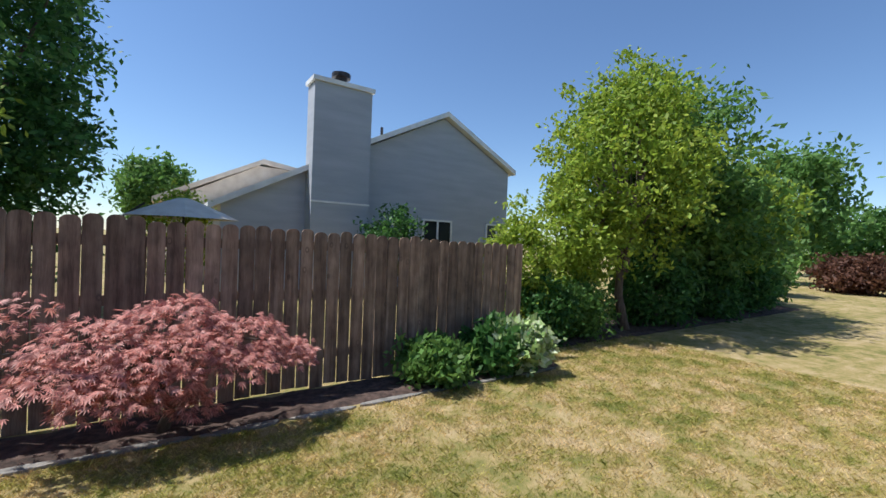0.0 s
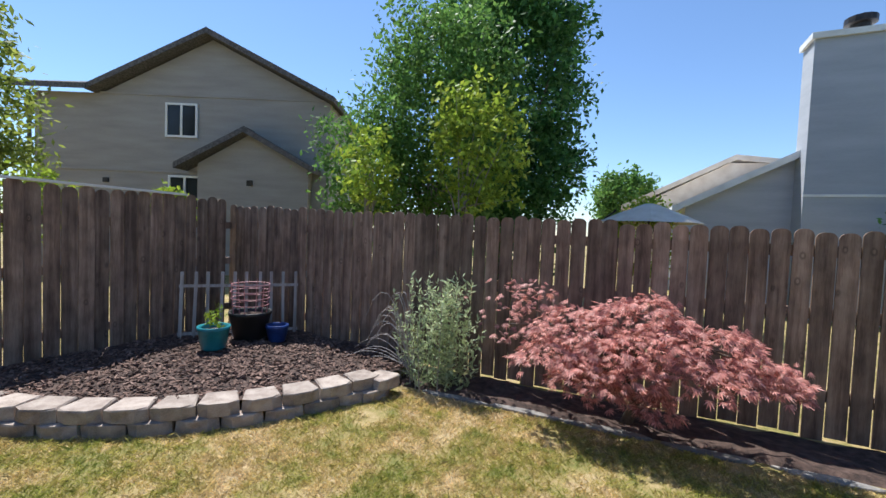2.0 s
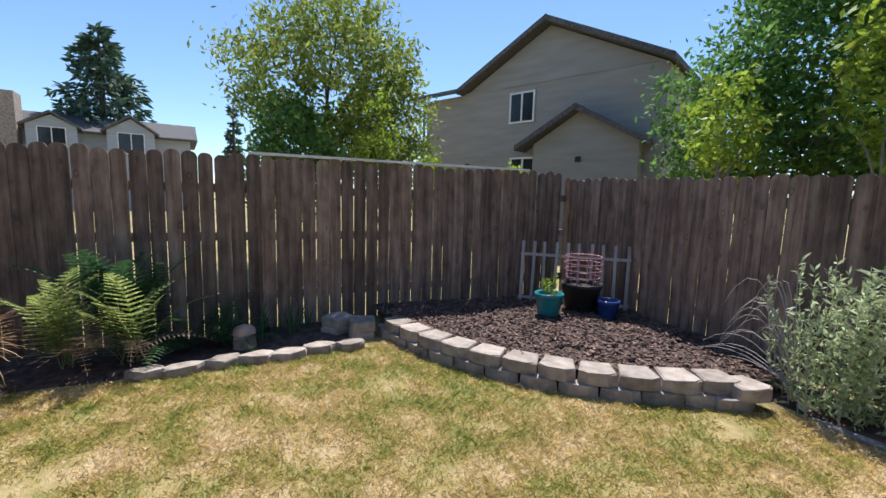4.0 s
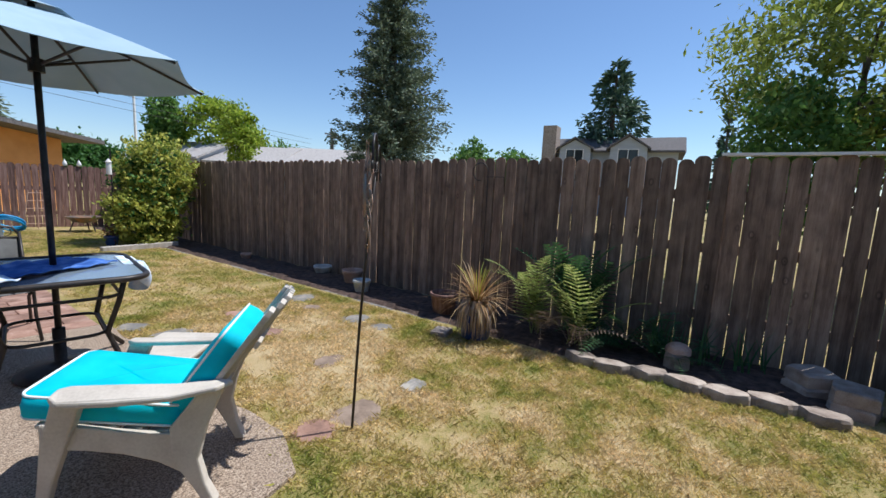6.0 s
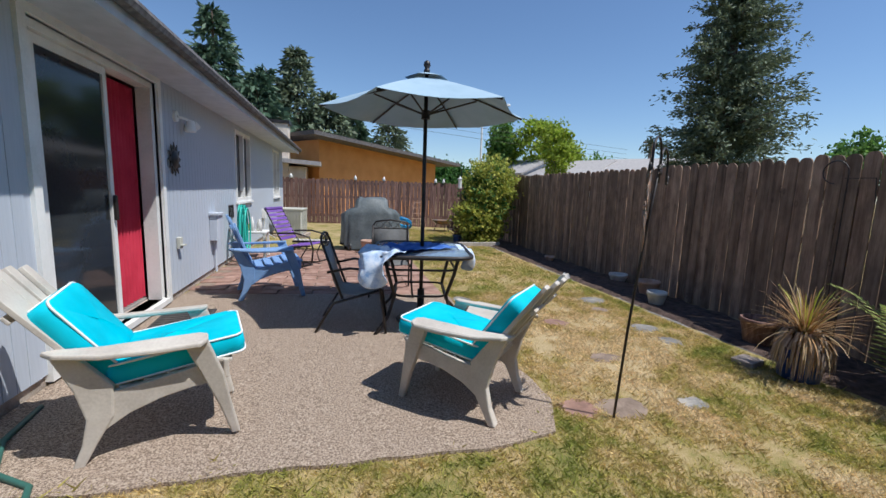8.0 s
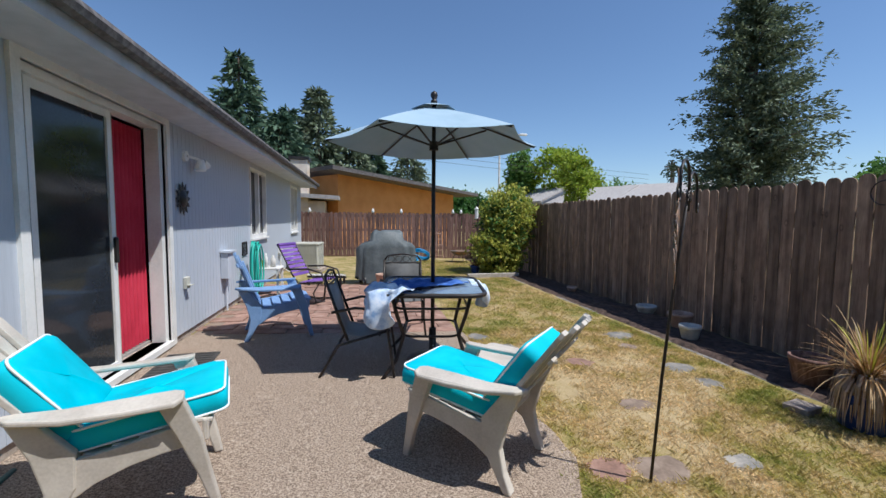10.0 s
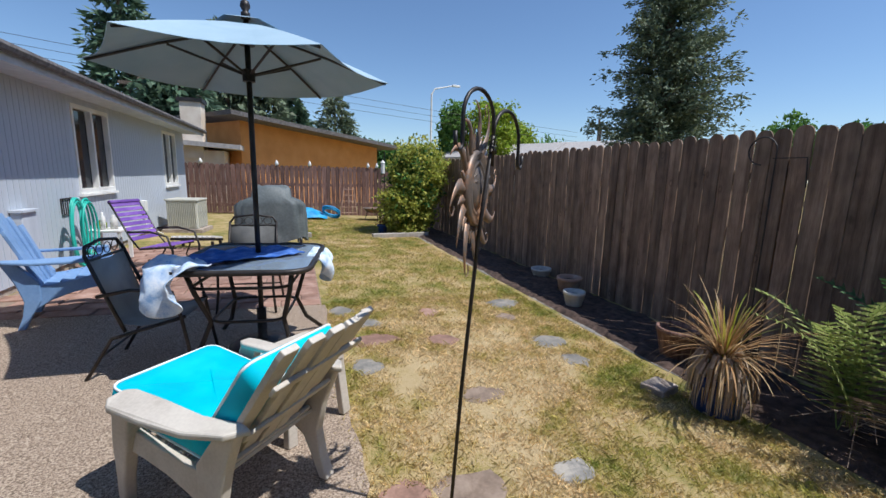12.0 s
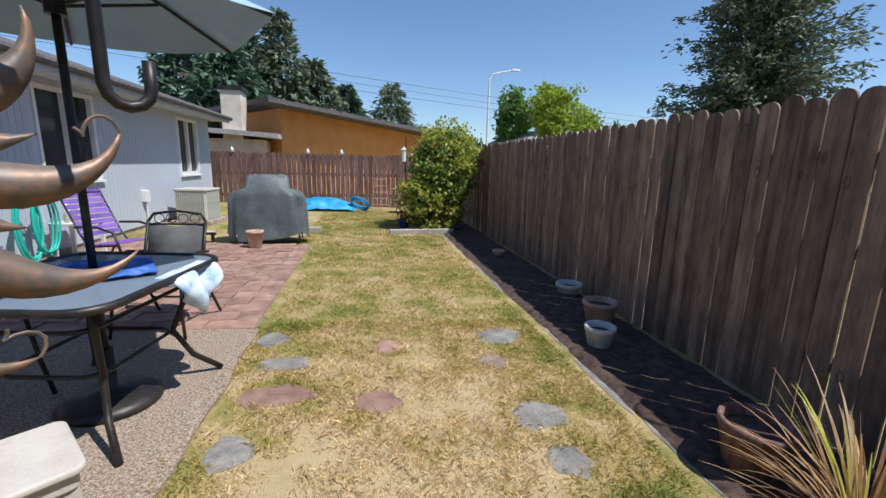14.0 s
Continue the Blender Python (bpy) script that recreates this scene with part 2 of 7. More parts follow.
def turf(name, colours, blades):
    """Dry lawn: broad green and straw patches, tufts, thatch streaks, and the worn ground round the stepping stones."""
    mat = bpy.data.materials.new(name)
    mat.use_nodes = True
    nt = mat.node_tree
    b, out = nt.nodes["Principled BSDF"], nt.nodes["Material Output"]
    b.inputs["Roughness"].default_value, b.inputs["Specular IOR Level"].default_value = 0.85, 0.2
    tc = nt.nodes.new("ShaderNodeTexCoord")
    total = None
    for scale, detail, weight in ((0.75, 3, 0.42), (3.6, 4, 0.62), (17.0, 3, 0.34)) + (() if blades else ((150.0, 2, 0.55),)):
        n = nt.nodes.new("ShaderNodeTexNoise")
        n.inputs["Scale"].default_value, n.inputs["Detail"].default_value = scale, detail
        nt.links.new(tc.outputs["Object"], n.inputs["Vector"])
        c = nt.nodes.new("ShaderNodeMath")
        c.operation = "SUBTRACT"
        c.inputs[1].default_value = 0.5
        nt.links.new(n.outputs[0], c.inputs[0])
        m = nt.nodes.new("ShaderNodeMath")
        m.operation = "MULTIPLY_ADD"
        m.inputs[1].default_value, m.inputs[2].default_value = weight, 0.5
        nt.links.new(c.outputs[0], m.inputs[0])
        if total is not None:
            nt.links.new(total, m.inputs[2])
        total = m.outputs[0]
    mp = nt.nodes.new("ShaderNodeMapping")
    mp.vector_type = "TEXTURE"
    mp.inputs["Location"].default_value, mp.inputs["Scale"].default_value = (-2.85, -2.6, 0), (1.25, 1.9, 9)
    nt.links.new(tc.outputs["Object"], mp.inputs[0])
    gr = nt.nodes.new("ShaderNodeTexGradient")
    gr.gradient_type = "SPHERICAL"
    nt.links.new(mp.outputs[0], gr.inputs[0])
    wear = nt.nodes.new("ShaderNodeMath")
    wear.operation = "MULTIPLY_ADD"
    wear.inputs[1].default_value = 0.2
    nt.links.new(gr.outputs["Fac"], wear.inputs[0])
    nt.links.new(total, wear.inputs[2])
    ramp = nt.nodes.new("ShaderNodeValToRGB")
    while len(ramp.color_ramp.elements) < len(colours):
        ramp.color_ramp.elements.new(0.5)
    for i, c in enumerate(colours):
        ramp.color_ramp.elements[i].position = 0.36 + 0.28 * i / (len(colours) - 1)
        ramp.color_ramp.elements[i].color = (*c, 1)
    nt.links.new(wear.outputs[0], ramp.inputs[0])
    col = ramp.outputs[0]
    if blades:
        mr = nt.nodes.new("ShaderNodeMapRange")
        mr.inputs["To Min"].default_value, mr.inputs["To Max"].default_value = 0.6, 1.4
        nt.links.new(nt.nodes.new("ShaderNodeNewGeometry").outputs["Random Per Island"], mr.inputs[0])
        mul = nt.nodes.new("ShaderNodeVectorMath")
        mul.operation = "MULTIPLY"
        nt.links.new(col, mul.inputs[0])
        nt.links.new(mr.outputs[0], mul.inputs[1])
        col = mul.outputs[0]
        tr = nt.nodes.new("ShaderNodeBsdfTranslucent")
        mix = nt.nodes.new("ShaderNodeMixShader")
        mix.inputs[0].default_value = 0.4
        nt.links.new(col, tr.inputs[0])
        nt.links.new(b.outputs[0], mix.inputs[1])
        nt.links.new(tr.outputs[0], mix.inputs[2])
        nt.links.new(mix.outputs[0], out.inputs[0])
    else:
        bp = nt.nodes.new("ShaderNodeBump")
        bp.inputs["Strength"].default_value, bp.inputs["Distance"].default_value = 0.9, 0.015
        nt.links.new(total, bp.inputs["Height"])
        nt.links.new(bp.outputs[0], b.inputs["Normal"])
    nt.links.new(col, b.inputs["Base Color"])
    return mat


LAWN = turf("dry lawn", [(0.165, 0.165, 0.045), (0.275, 0.225, 0.078), (0.38, 0.285, 0.128), (0.45, 0.345, 0.195)], False)
tagged(part("ground", ground_sheet(), LAWN, smooth=True), "sunburnt lawn of green and straw-yellow grass", "lawn", kind="structure")


def fence_board(width, height, ear=0.035):
    m = Mesh()
    h = width / 2
    half = [(h, height - ear), (h - ear * 0.2, height - ear * 0.5), (h - ear * 0.55, height - ear * 0.15), (h - ear, height)]
    poly = [(-h, 0), (h, 0)] + half + [(-x, z) for x, z in reversed(half)]
    n = len(poly)
    m.v = [(x, -0.0075, z) for x, z in poly] + [(x, 0.0075, z) for x, z in poly]
    m.f = [tuple(range(n)), tuple(reversed(range(n, 2 * n)))] + [(i, n + i, n + (i + 1) % n, (i + 1) % n) for i in range(n)]
    return m


def fence(name, x0, y0, x1, y1, label, mat, top=FENCE_TOP, top2=None, rails_side=-1, pitch=0.143, seed=1, gap=1.0, lift=-0.03):
    """Boards on rails from one end to the other; the rails stand on the outer side."""
    rng = random.Random(seed)
    top2 = top if top2 is None else top2
    length = math.hypot(x1 - x0, y1 - y0)
    ang = math.atan2(y1 - y0, x1 - x0)
    f = thing(name, pose(x0, y0, 0, 0, 0, math.degrees(ang)), label, "fence", kind="structure")
    boards = [fence_board(0.138 + 0.002 * k, 2.0, 0.052).data("board", mat) for k in (-1, 0, 0.5)]
    n = int(length / pitch)
    for i in range(n):
        u = (i + 0.5) * pitch
        here = top + (top2 - top) * u / length
        gx, gy = x0 + math.cos(ang) * u, y0 + math.sin(ang) * u
        z0 = ground_z(gx, gy) + lift + rng.uniform(-0.02, 0.02)
        sc = (here - z0 + rng.uniform(-0.02, 0.02)) / 2.0
        m = pose(u + rng.uniform(-0.003, 0.003), rng.uniform(-0.005, 0.005), z0, rng.uniform(-0.3, 0.3), rng.uniform(-0.16, 0.16), rng.uniform(-2, 2)) @ Matrix.Diagonal((rng.choice((0.945, 0.96, 0.97, 0.98, 0.99, 1.0, 1.01)) * gap, 1, sc, 1))
        part("board", boards[i % 3], mat, f, m=m)
    rd = Mesh().box(0, 0, -0.045, length, 0.038, 0.045).data("rail", mat)
    off = 0.014 if rails_side > 0 else -0.052
    for z in (0.35, 1.0, 1.5):
        part("rail", rd, mat, f, m=pose(0, off, z))
    pd = Mesh().box(-0.045, 0, -0.3, 0.045, 0.09, top2 - 0.15).data("post", mat)
    u = 0.3
    while u < length:
        part("post", pd, mat, f, m=pose(u, off + (0.038 if rails_side > 0 else -0.09), 0))
        u += 2.4
    return f


fence("fence_long", FENCE_X, FAR_Y, FENCE_X, BACK_Y - 0.012, "tall weathered dark brown dog-eared board fence", FENCE, top=1.82, top2=1.86, rails_side=1, seed=3, gap=1.0)
fence("fence_back", FENCE_X - 0.06, BACK_Y, 4.1, BACK_Y, "weathered dark brown dog-eared board fence beside the lawn", FENCE, top=1.79, top2=1.61, rails_side=1, seed=5, gap=0.99, lift=0.015)
fence("fence_far", FENCE_X + 0.02, FAR_Y, 9.0, FAR_Y, "reddish brown board fence with a gapped top", FENCE_RED, top=1.62, rails_side=-1, seed=7, gap=0.95)
cap = Mesh().box(-0.05, 0.4, 1.862, 0.05, 3.9, 1.885)
tagged(part("trim", cap, TRIM, m=pose(FENCE_X - 0.01, -0.35, 0)), "pale weathered cap rail on top of the board fence", "fence cap", kind="structure")

# patio slab
slab = Mesh()
rim = [(-2.03, -4.45), (HOUSE_X, -4.45), (HOUSE_X, -1.25), (0.3, -1.18), (-0.5, -1.24), (-1.45, -1.24), (-1.9, -1.34), (-2.06, -1.7)]
worn = []
for (xa, ya), (xb, yb) in zip(rim, rim[1:] + rim[:1]):
    steps = max(1, int(math.hypot(xb - xa, yb - ya) / 0.12)) if max(xa, xb) < HOUSE_X and ya > -4.6 else 1
    for k in range(steps):
        px, py = xa + (xb - xa) * k / steps, ya + (yb - ya) * k / steps
        j = 0.035 * noise.noise(Vector((px * 6, py * 6, 9))) if k else 0.0
        worn.append((px + j, py + j))
slab.prism(worn, -0.12, 0.0)
slab.v = [(x, y, z + ground_z(x, y) + 0.02) for x, y, z in slab.v]
tagged(part("patio", slab, AGGREGATE), "pebbly exposed aggregate concrete patio slab", "patio", kind="structure")

# ---------------------------------------------------------------- more materials
CREAM = material("cream stucco", [(0.60, 0.50, 0.40), (0.70, 0.60, 0.49), (0.76, 0.67, 0.56)], scale=3, rough=0.9, bump=0.2)
TAN_WALL = material("taupe painted siding", [(0.285, 0.262, 0.24), (0.325, 0.30, 0.275), (0.36, 0.335, 0.31)], scale=0.8, rough=0.85, bump=0.15, fine=12, stretch=(1, 1, 6))
GREY_WALL = material("pale blue grey siding", [(0.36, 0.38, 0.42), (0.40, 0.42, 0.46), (0.44, 0.46, 0.50)], scale=0.8, rough=0.85, bump=0.15, fine=12, stretch=(1, 1, 6))
ORANGE_WALL = material("orange stucco", [(0.62, 0.27, 0.08), (0.70, 0.32, 0.10), (0.75, 0.36, 0.13)], scale=1.5, rough=0.9, bump=0.2)
LIGHT_ROOF = material("pale shingles", [(0.30, 0.28, 0.27), (0.40, 0.37, 0.35), (0.48, 0.45, 0.43)], scale=8, rough=0.95, bump=0.4)
DARK_GLASS = material("dark window glass", [(0.02, 0.022, 0.025), (0.035, 0.04, 0.045)], scale=1.5, rough=0.08, bump=0, spec=0.35)
# blue-grey base colour paints the sky's reflection into the table glass
SKY_TINT_GLASS = glass("sky-tinted table glass", (0.34, 0.42, 0.52))
SKY_TINT_GLASS.node_tree.nodes["Principled BSDF"].inputs["Transmission Weight"].default_value = 0.45
SKY_TINT_GLASS.node_tree.nodes["Principled BSDF"].inputs["Roughness"].default_value = 0.12
CURTAIN = material("red curtain cloth", [(0.42, 0.015, 0.04), (0.55, 0.025, 0.06), (0.62, 0.04, 0.08)], scale=3, rough=0.85, bump=0.1, fine=150)
CANOPY = material("pale teal umbrella cloth", [(0.29, 0.41, 0.50), (0.33, 0.45, 0.54), (0.37, 0.49, 0.58)], scale=3, rough=0.85, bump=0.1, fine=200)
BLUE_TOWEL = material("royal blue towel", [(0.02, 0.07, 0.30), (0.04, 0.13, 0.45), (0.16, 0.28, 0.62)], scale=8, rough=0.95, bump=0.5, fine=150)
WHITE_TOWEL = material("white and pale blue patterned towel", [(0.22, 0.38, 0.66), (0.55, 0.66, 0.82), (0.80, 0.83, 0.88)], scale=14, rough=0.95, bump=0.4, fine=150)
SLING = material("grey mesh sling", [(0.27, 0.265, 0.255), (0.35, 0.34, 0.325), (0.42, 0.405, 0.385)], scale=5, rough=0.85, bump=0.3, fine=400)
# the grey mesh again, darkened to put umbrella shade into its colour
SHADED_SLING = material("shaded grey mesh sling", [(0.07, 0.07, 0.07), (0.11, 0.11, 0.11), (0.15, 0.15, 0.145)], scale=5, rough=0.85, bump=0.3, fine=400)
BLUE_RESIN = material("faded blue resin", [(0.16, 0.28, 0.50), (0.20, 0.33, 0.56), (0.25, 0.38, 0.60)], scale=4, rough=0.5, bump=0.08)
PURPLE = material("purple strap vinyl", [(0.12, 0.05, 0.28), (0.18, 0.08, 0.36), (0.25, 0.13, 0.43)], scale=6, rough=0.5, bump=0.1, spread=0.15)
TEAL_HOSE = material("aqua rubber hose", [(0.03, 0.42, 0.33), (0.05, 0.52, 0.42)], rough=0.45, bump=0.1)
GREEN_HOSE = material("dark green hose", [(0.02, 0.09, 0.07), (0.04, 0.13, 0.10)], rough=0.5, bump=0.1)
AC_PAINT = material("beige enamel", [(0.46, 0.45, 0.39), (0.54, 0.53, 0.46), (0.60, 0.58, 0.52)], scale=4, rough=0.5, bump=0.05)
COVER = material("faded charcoal vinyl cover", [(0.062, 0.076, 0.08), (0.10, 0.118, 0.122), (0.15, 0.172, 0.176)], scale=3, rough=0.6, bump=0.5, fine=30)
TARP = material("blue tarpaulin", [(0.01, 0.20, 0.45), (0.02, 0.30, 0.58), (0.10, 0.42, 0.68)], scale=4, rough=0.5, bump=0.6)
TERRACOTTA = material("terracotta clay", [(0.40, 0.24, 0.17), (0.50, 0.33, 0.25), (0.58, 0.44, 0.36)], scale=6, rough=0.9, bump=0.2)
WHITE_POT = material("chipped white glaze", [(0.45, 0.42, 0.38), (0.62, 0.60, 0.56), (0.70, 0.68, 0.65)], scale=6, rough=0.5, bump=0.2)
TEAL_POT = material("teal glazed pot", [(0.02, 0.16, 0.19), (0.03, 0.24, 0.28), (0.05, 0.30, 0.34)], scale=6, rough=0.3, bump=0.05)
BLUE_POT = material("cobalt glazed pot", [(0.01, 0.025, 0.12), (0.02, 0.05, 0.2), (0.03, 0.08, 0.28)], scale=6, rough=0.3, bump=0.05)
BLACK_PLASTIC = material("black plastic", [(0.012, 0.012, 0.012), (0.025, 0.025, 0.025)], rough=0.5, bump=0.1)
RUST = material("rusted copper sheet", [(0.11, 0.095, 0.088), (0.19, 0.15, 0.125), (0.46, 0.23, 0.11)], scale=5, rough=0.5, bump=0.25, metal=0.4, fine=60, dist=0.004)
LATTICE = material("grey bleached lath", [(0.30, 0.26, 0.23), (0.40, 0.36, 0.32), (0.48, 0.44, 0.40)], scale=4, rough=0.9, bump=0.3, spread=0.15, stretch=(8, 8, 1))
PINK_WIRE = material("pink coated wire", [(0.45, 0.20, 0.20), (0.55, 0.28, 0.26)], rough=0.6, bump=0)
MAT = material("dark rubber mat", [(0.03, 0.03, 0.03), (0.07, 0.065, 0.06)], scale=12, rough=0.9, bump=0.5)
TRUNK = material("tree bark", [(0.06, 0.045, 0.035), (0.12, 0.09, 0.07), (0.19, 0.15, 0.12)], scale=4, rough=0.95, bump=0.8, stretch=(4, 4, 1), fine=40)
PALE_BARK = material("pale bark", [(0.22, 0.19, 0.16), (0.32, 0.28, 0.24)], scale=4, rough=0.95, bump=0.5, stretch=(4, 4, 1))
DARK_LEAF = leafy("dark broad leaves", [(0.034, 0.096, 0.025), (0.066, 0.166, 0.038), (0.132, 0.263, 0.061)])
MID_LEAF = leafy("mid green leaves", [(0.076, 0.158, 0.038), (0.132, 0.254, 0.056), (0.227, 0.35, 0.079)])
LIME_LEAF = leafy("yellow green leaves", [(0.155, 0.25, 0.03), (0.30, 0.40, 0.045), (0.48, 0.52, 0.07)], through_light=0.45)
OLIVE_LEAF = leafy("olive feathery leaves", [(0.15, 0.21, 0.045), (0.26, 0.32, 0.06), (0.40, 0.42, 0.09)], through_light=0.45)
NEEDLE = leafy("conifer needles", [(0.045, 0.085, 0.058), (0.078, 0.135, 0.082), (0.13, 0.19, 0.11)], through_light=0.15)
PINE_NEEDLE = leafy("pine needles", [(0.085, 0.12, 0.075), (0.15, 0.19, 0.115), (0.24, 0.275, 0.17)], through_light=0.2)
MAPLE_LEAF = leafy("red laceleaf maple leaves", [(0.31, 0.10, 0.085), (0.60, 0.255, 0.205), (0.84, 0.48, 0.40)], through_light=0.35)
SAGE_LEAF = leafy("pale sage leaves", [(0.29, 0.36, 0.18), (0.46, 0.53, 0.29), (0.66, 0.70, 0.44)], through_light=0.35)
GOLD_LEAF = leafy("variegated gold leaves", [(0.113, 0.193, 0.035), (0.378, 0.403, 0.07), (0.75, 0.665, 0.158)])
# fern green lightened for fronds that catch the sun
FERN_LEAF = leafy("fern green", [(0.19, 0.28, 0.07), (0.37, 0.44, 0.13), (0.58, 0.60, 0.25)], through_light=0.4)
CREAM_LEAF = leafy("pale new leaves", [(0.189, 0.315, 0.088), (0.416, 0.525, 0.21), (0.75, 0.75, 0.63)], through_light=0.3)
STRAW_BLADE = leafy("tan and orange sword leaves", [(0.24, 0.12, 0.055), (0.44, 0.26, 0.115), (0.62, 0.47, 0.27)], through_light=0.3)
YOUNG_BLADE = leafy("yellow green sword leaves", [(0.22, 0.26, 0.03), (0.38, 0.38, 0.05), (0.52, 0.48, 0.10)], through_light=0.35)
DEAD_BLADE = leafy("withered grey tan leaves", [(0.26, 0.19, 0.14), (0.42, 0.32, 0.24), (0.56, 0.45, 0.35)], through_light=0.25)
# darkened fern green: the fence's shade is put into the leaf colour
FERN_SHADED = leafy("shaded green fern", [(0.03, 0.085, 0.035), (0.055, 0.13, 0.05), (0.10, 0.19, 0.07)], through_light=0.3)
TWIG = material("bare grey twigs", [(0.30, 0.26, 0.24), (0.42, 0.38, 0.35)], rough=0.9, bump=0)
MAROON_LEAF = leafy("maroon leaves", [(0.08, 0.035, 0.026), (0.15, 0.07, 0.045), (0.24, 0.12, 0.07)])

# ---------------------------------------------------------------- house
def slider_window(h, y0, y1, z0, z1, blinds=False):
    """A white-framed sliding window set in the wall."""
    x = HOUSE_X
    w = part("window", Mesh().box(x + 0.055, y0 + 0.04, z0 + 0.04, x + 0.062, y1 - 0.04, z1 - 0.04), DARK_GLASS, h, "dark glazed sliding window with a white frame")
    f = Mesh()
    for a, b, c, d in ((y0, y1, z0 - 0.02, z0 + 0.045), (y0, y1, z1 - 0.045, z1 + 0.01), (y0, y0 + 0.045, z0 + 0.045, z1 - 0.045), (y1 - 0.045, y1, z0 + 0.045, z1 - 0.045), ((y0 + y1) / 2 - 0.03, (y0 + y1) / 2 + 0.03, z0 + 0.045, z1 - 0.045)):
        f.box(x - 0.018, a, c, x + 0.05, b, d)
    part("frame", f, TRIM, w)
    part("sill", Mesh().box(x - 0.05, y0 - 0.03, z0 - 0.055, x - 0.002, y1 + 0.03, z0 - 0.022), TRIM, w)
    if blinds:
        sl = Mesh().box(x + 0.046, y0 + 0.05, z0 + 0.05, x + 0.05, (y0 + y1) / 2 - 0.04, z1 - 0.33)
        bl = part("blind", sl, TRIM, w, "tan slatted blind")
        bl.data.materials[0] = LIGHT_ROOF
        k = z0 + 0.07
        slat = Mesh().box(x + 0.034, y0 + 0.05, -0.011, x + 0.044, (y0 + y1) / 2 - 0.04, 0.011).data("slat", TRIM)
        while k < z1 - 0.36:
            part("slat", slat, TRIM, bl, m=pose(0, 0, k))
            k += 0.045


def house():
    h = thing("house", pose(0, 0, 0), "single-storey house with grey-blue grooved siding", "house")
    y1, y2 = -0.95, -12.75
    openings = [(-2.30, -4.02, 0.17, 2.28), (-7.04, -8.20, 1.075, 2.24), (-11.03, -12.08, 1.055, 2.24)]
    x0, x1 = HOUSE_X, HOUSE_X + 0.15
    edge = y1
    m = Mesh()
    for a, b, z0, z1 in openings:
        m.box(x0, a, 0.2, x1, edge, 2.62)
        if z0 > 0.3:
            m.box(x0, b, 0.2, x1, a, z0)
        m.box(x0, b, z1, x1, a, 2.62)
        edge = b
    m.box(x0, y2, 0.2, x1, edge, 2.62)
    m.box(x0, y2 - 0.15, 0.2, 8.5, y2, 2.62)
    m.box(x0, y1, 0.2, 8.5, y1 + 0.15, 2.62)
    m.box(8.5, y2, 0.2, 8.65, y1, 2.62)
    part("wall", m, SIDING, h)
    # raised battens mark the sheet grooves
    g = Mesh().box(HOUSE_X - 0.0045, -0.047, 0, HOUSE_X + 0.01, 0.047, 1).data("siding_board", SIDING)
    y = y1 - 0.06
    while y > y2 + 0.05:
        spans = [(0.2, 2.5)]
        for a, b, z0, z1 in openings:
            if b - 0.11 < y < a + 0.11:
                spans = ([(0.2, z0 - 0.07)] if z0 > 0.3 else []) + [(z1 + 0.07, 2.5)]
        for a, b in spans:
            part("siding_board", g, SIDING, h, m=pose(0, y, a) @ Matrix.Diagonal((1, 1, b - a, 1)))
        y -= 0.1016
    part("foundation", Mesh().box(HOUSE_X + 0.02, y2, -0.3, 8.5, y1, 0.2), BLOCK, h, "bare concrete foundation strip")
    part("floor", Mesh().box(HOUSE_X + 0.16, y2 + 0.1, 0.2, 8.4, y1 - 0.1, 0.22), TAN_WALL, h)
    part("inner_wall", Mesh().box(4.5, y2, 0.22, 4.6, y1, 2.5), TAN_WALL, h)
    part("inner_ceiling", Mesh().box(HOUSE_X + 0.15, y2 + 0.1, 2.48, 8.4, y1 - 0.1, 2.5), TRIM, h)
    ov, pitch, ez = 0.43, 0.33, 2.345
    ex, mid = HOUSE_X - ov, (HOUSE_X + 8.65) / 2
    rz = ez + (mid - ex) * pitch
    yy1, yy2 = y1 + 0.3, y2 - 0.4
    r = Mesh()
    fx = 2 * mid - ex
    r.add([(ex, yy2, ez + 0.1), (mid, yy2, rz + 0.1), (mid, yy1, rz + 0.1), (ex, yy1, ez + 0.1), (ex, yy2, ez + 0.14), (mid, yy2, rz + 0.14), (mid, yy1, rz + 0.14), (ex, yy1, ez + 0.14), (fx, yy2, ez + 0.1), (fx, yy1, ez + 0.1), (fx, yy2, ez + 0.14), (fx, yy1, ez + 0.14)],
          [(0, 3, 2, 1), (4, 5, 6, 7), (0, 4, 7, 3), (1, 2, 9, 8), (5, 10, 11, 6), (8, 9, 11, 10), (0, 1, 5, 4), (1, 8, 10, 5), (3, 7, 6, 2), (2, 6, 11, 9)])
    part("roof", r, ROOF, h, "dark shingled low roof")
    part("fascia", Mesh().box(ex - 0.02, yy2, ez - 0.04, ex + 0.015, yy1, ez + 0.11), SIDING, h)
    part("gutter", Mesh().tube([(ex - 0.06, yy2, ez + 0.07), (ex - 0.06, yy1, ez + 0.07)], 0.05, 8), ROOF, h, "dark brown gutter")
    part("soffit", Mesh().box(ex + 0.015, yy2, ez - 0.01, HOUSE_X - 0.006, yy1, ez + 0.005), SIDING, h)
    for p, q in ((yy2, y2 - 0.15), (y1 + 0.15, yy1)):
        g2 = Mesh().add([(ex, p, ez), (fx, p, ez), (mid, p, rz + 0.02), (ex, q, ez), (fx, q, ez), (mid, q, rz + 0.02)], [(0, 1, 2), (5, 4, 3), (0, 3, 4, 1), (1, 4, 5, 2), (2, 5, 3, 0)])
        part("gable", g2, SIDING, h)
    slider_window(h, -8.20, -7.04, 1.075, 2.24)
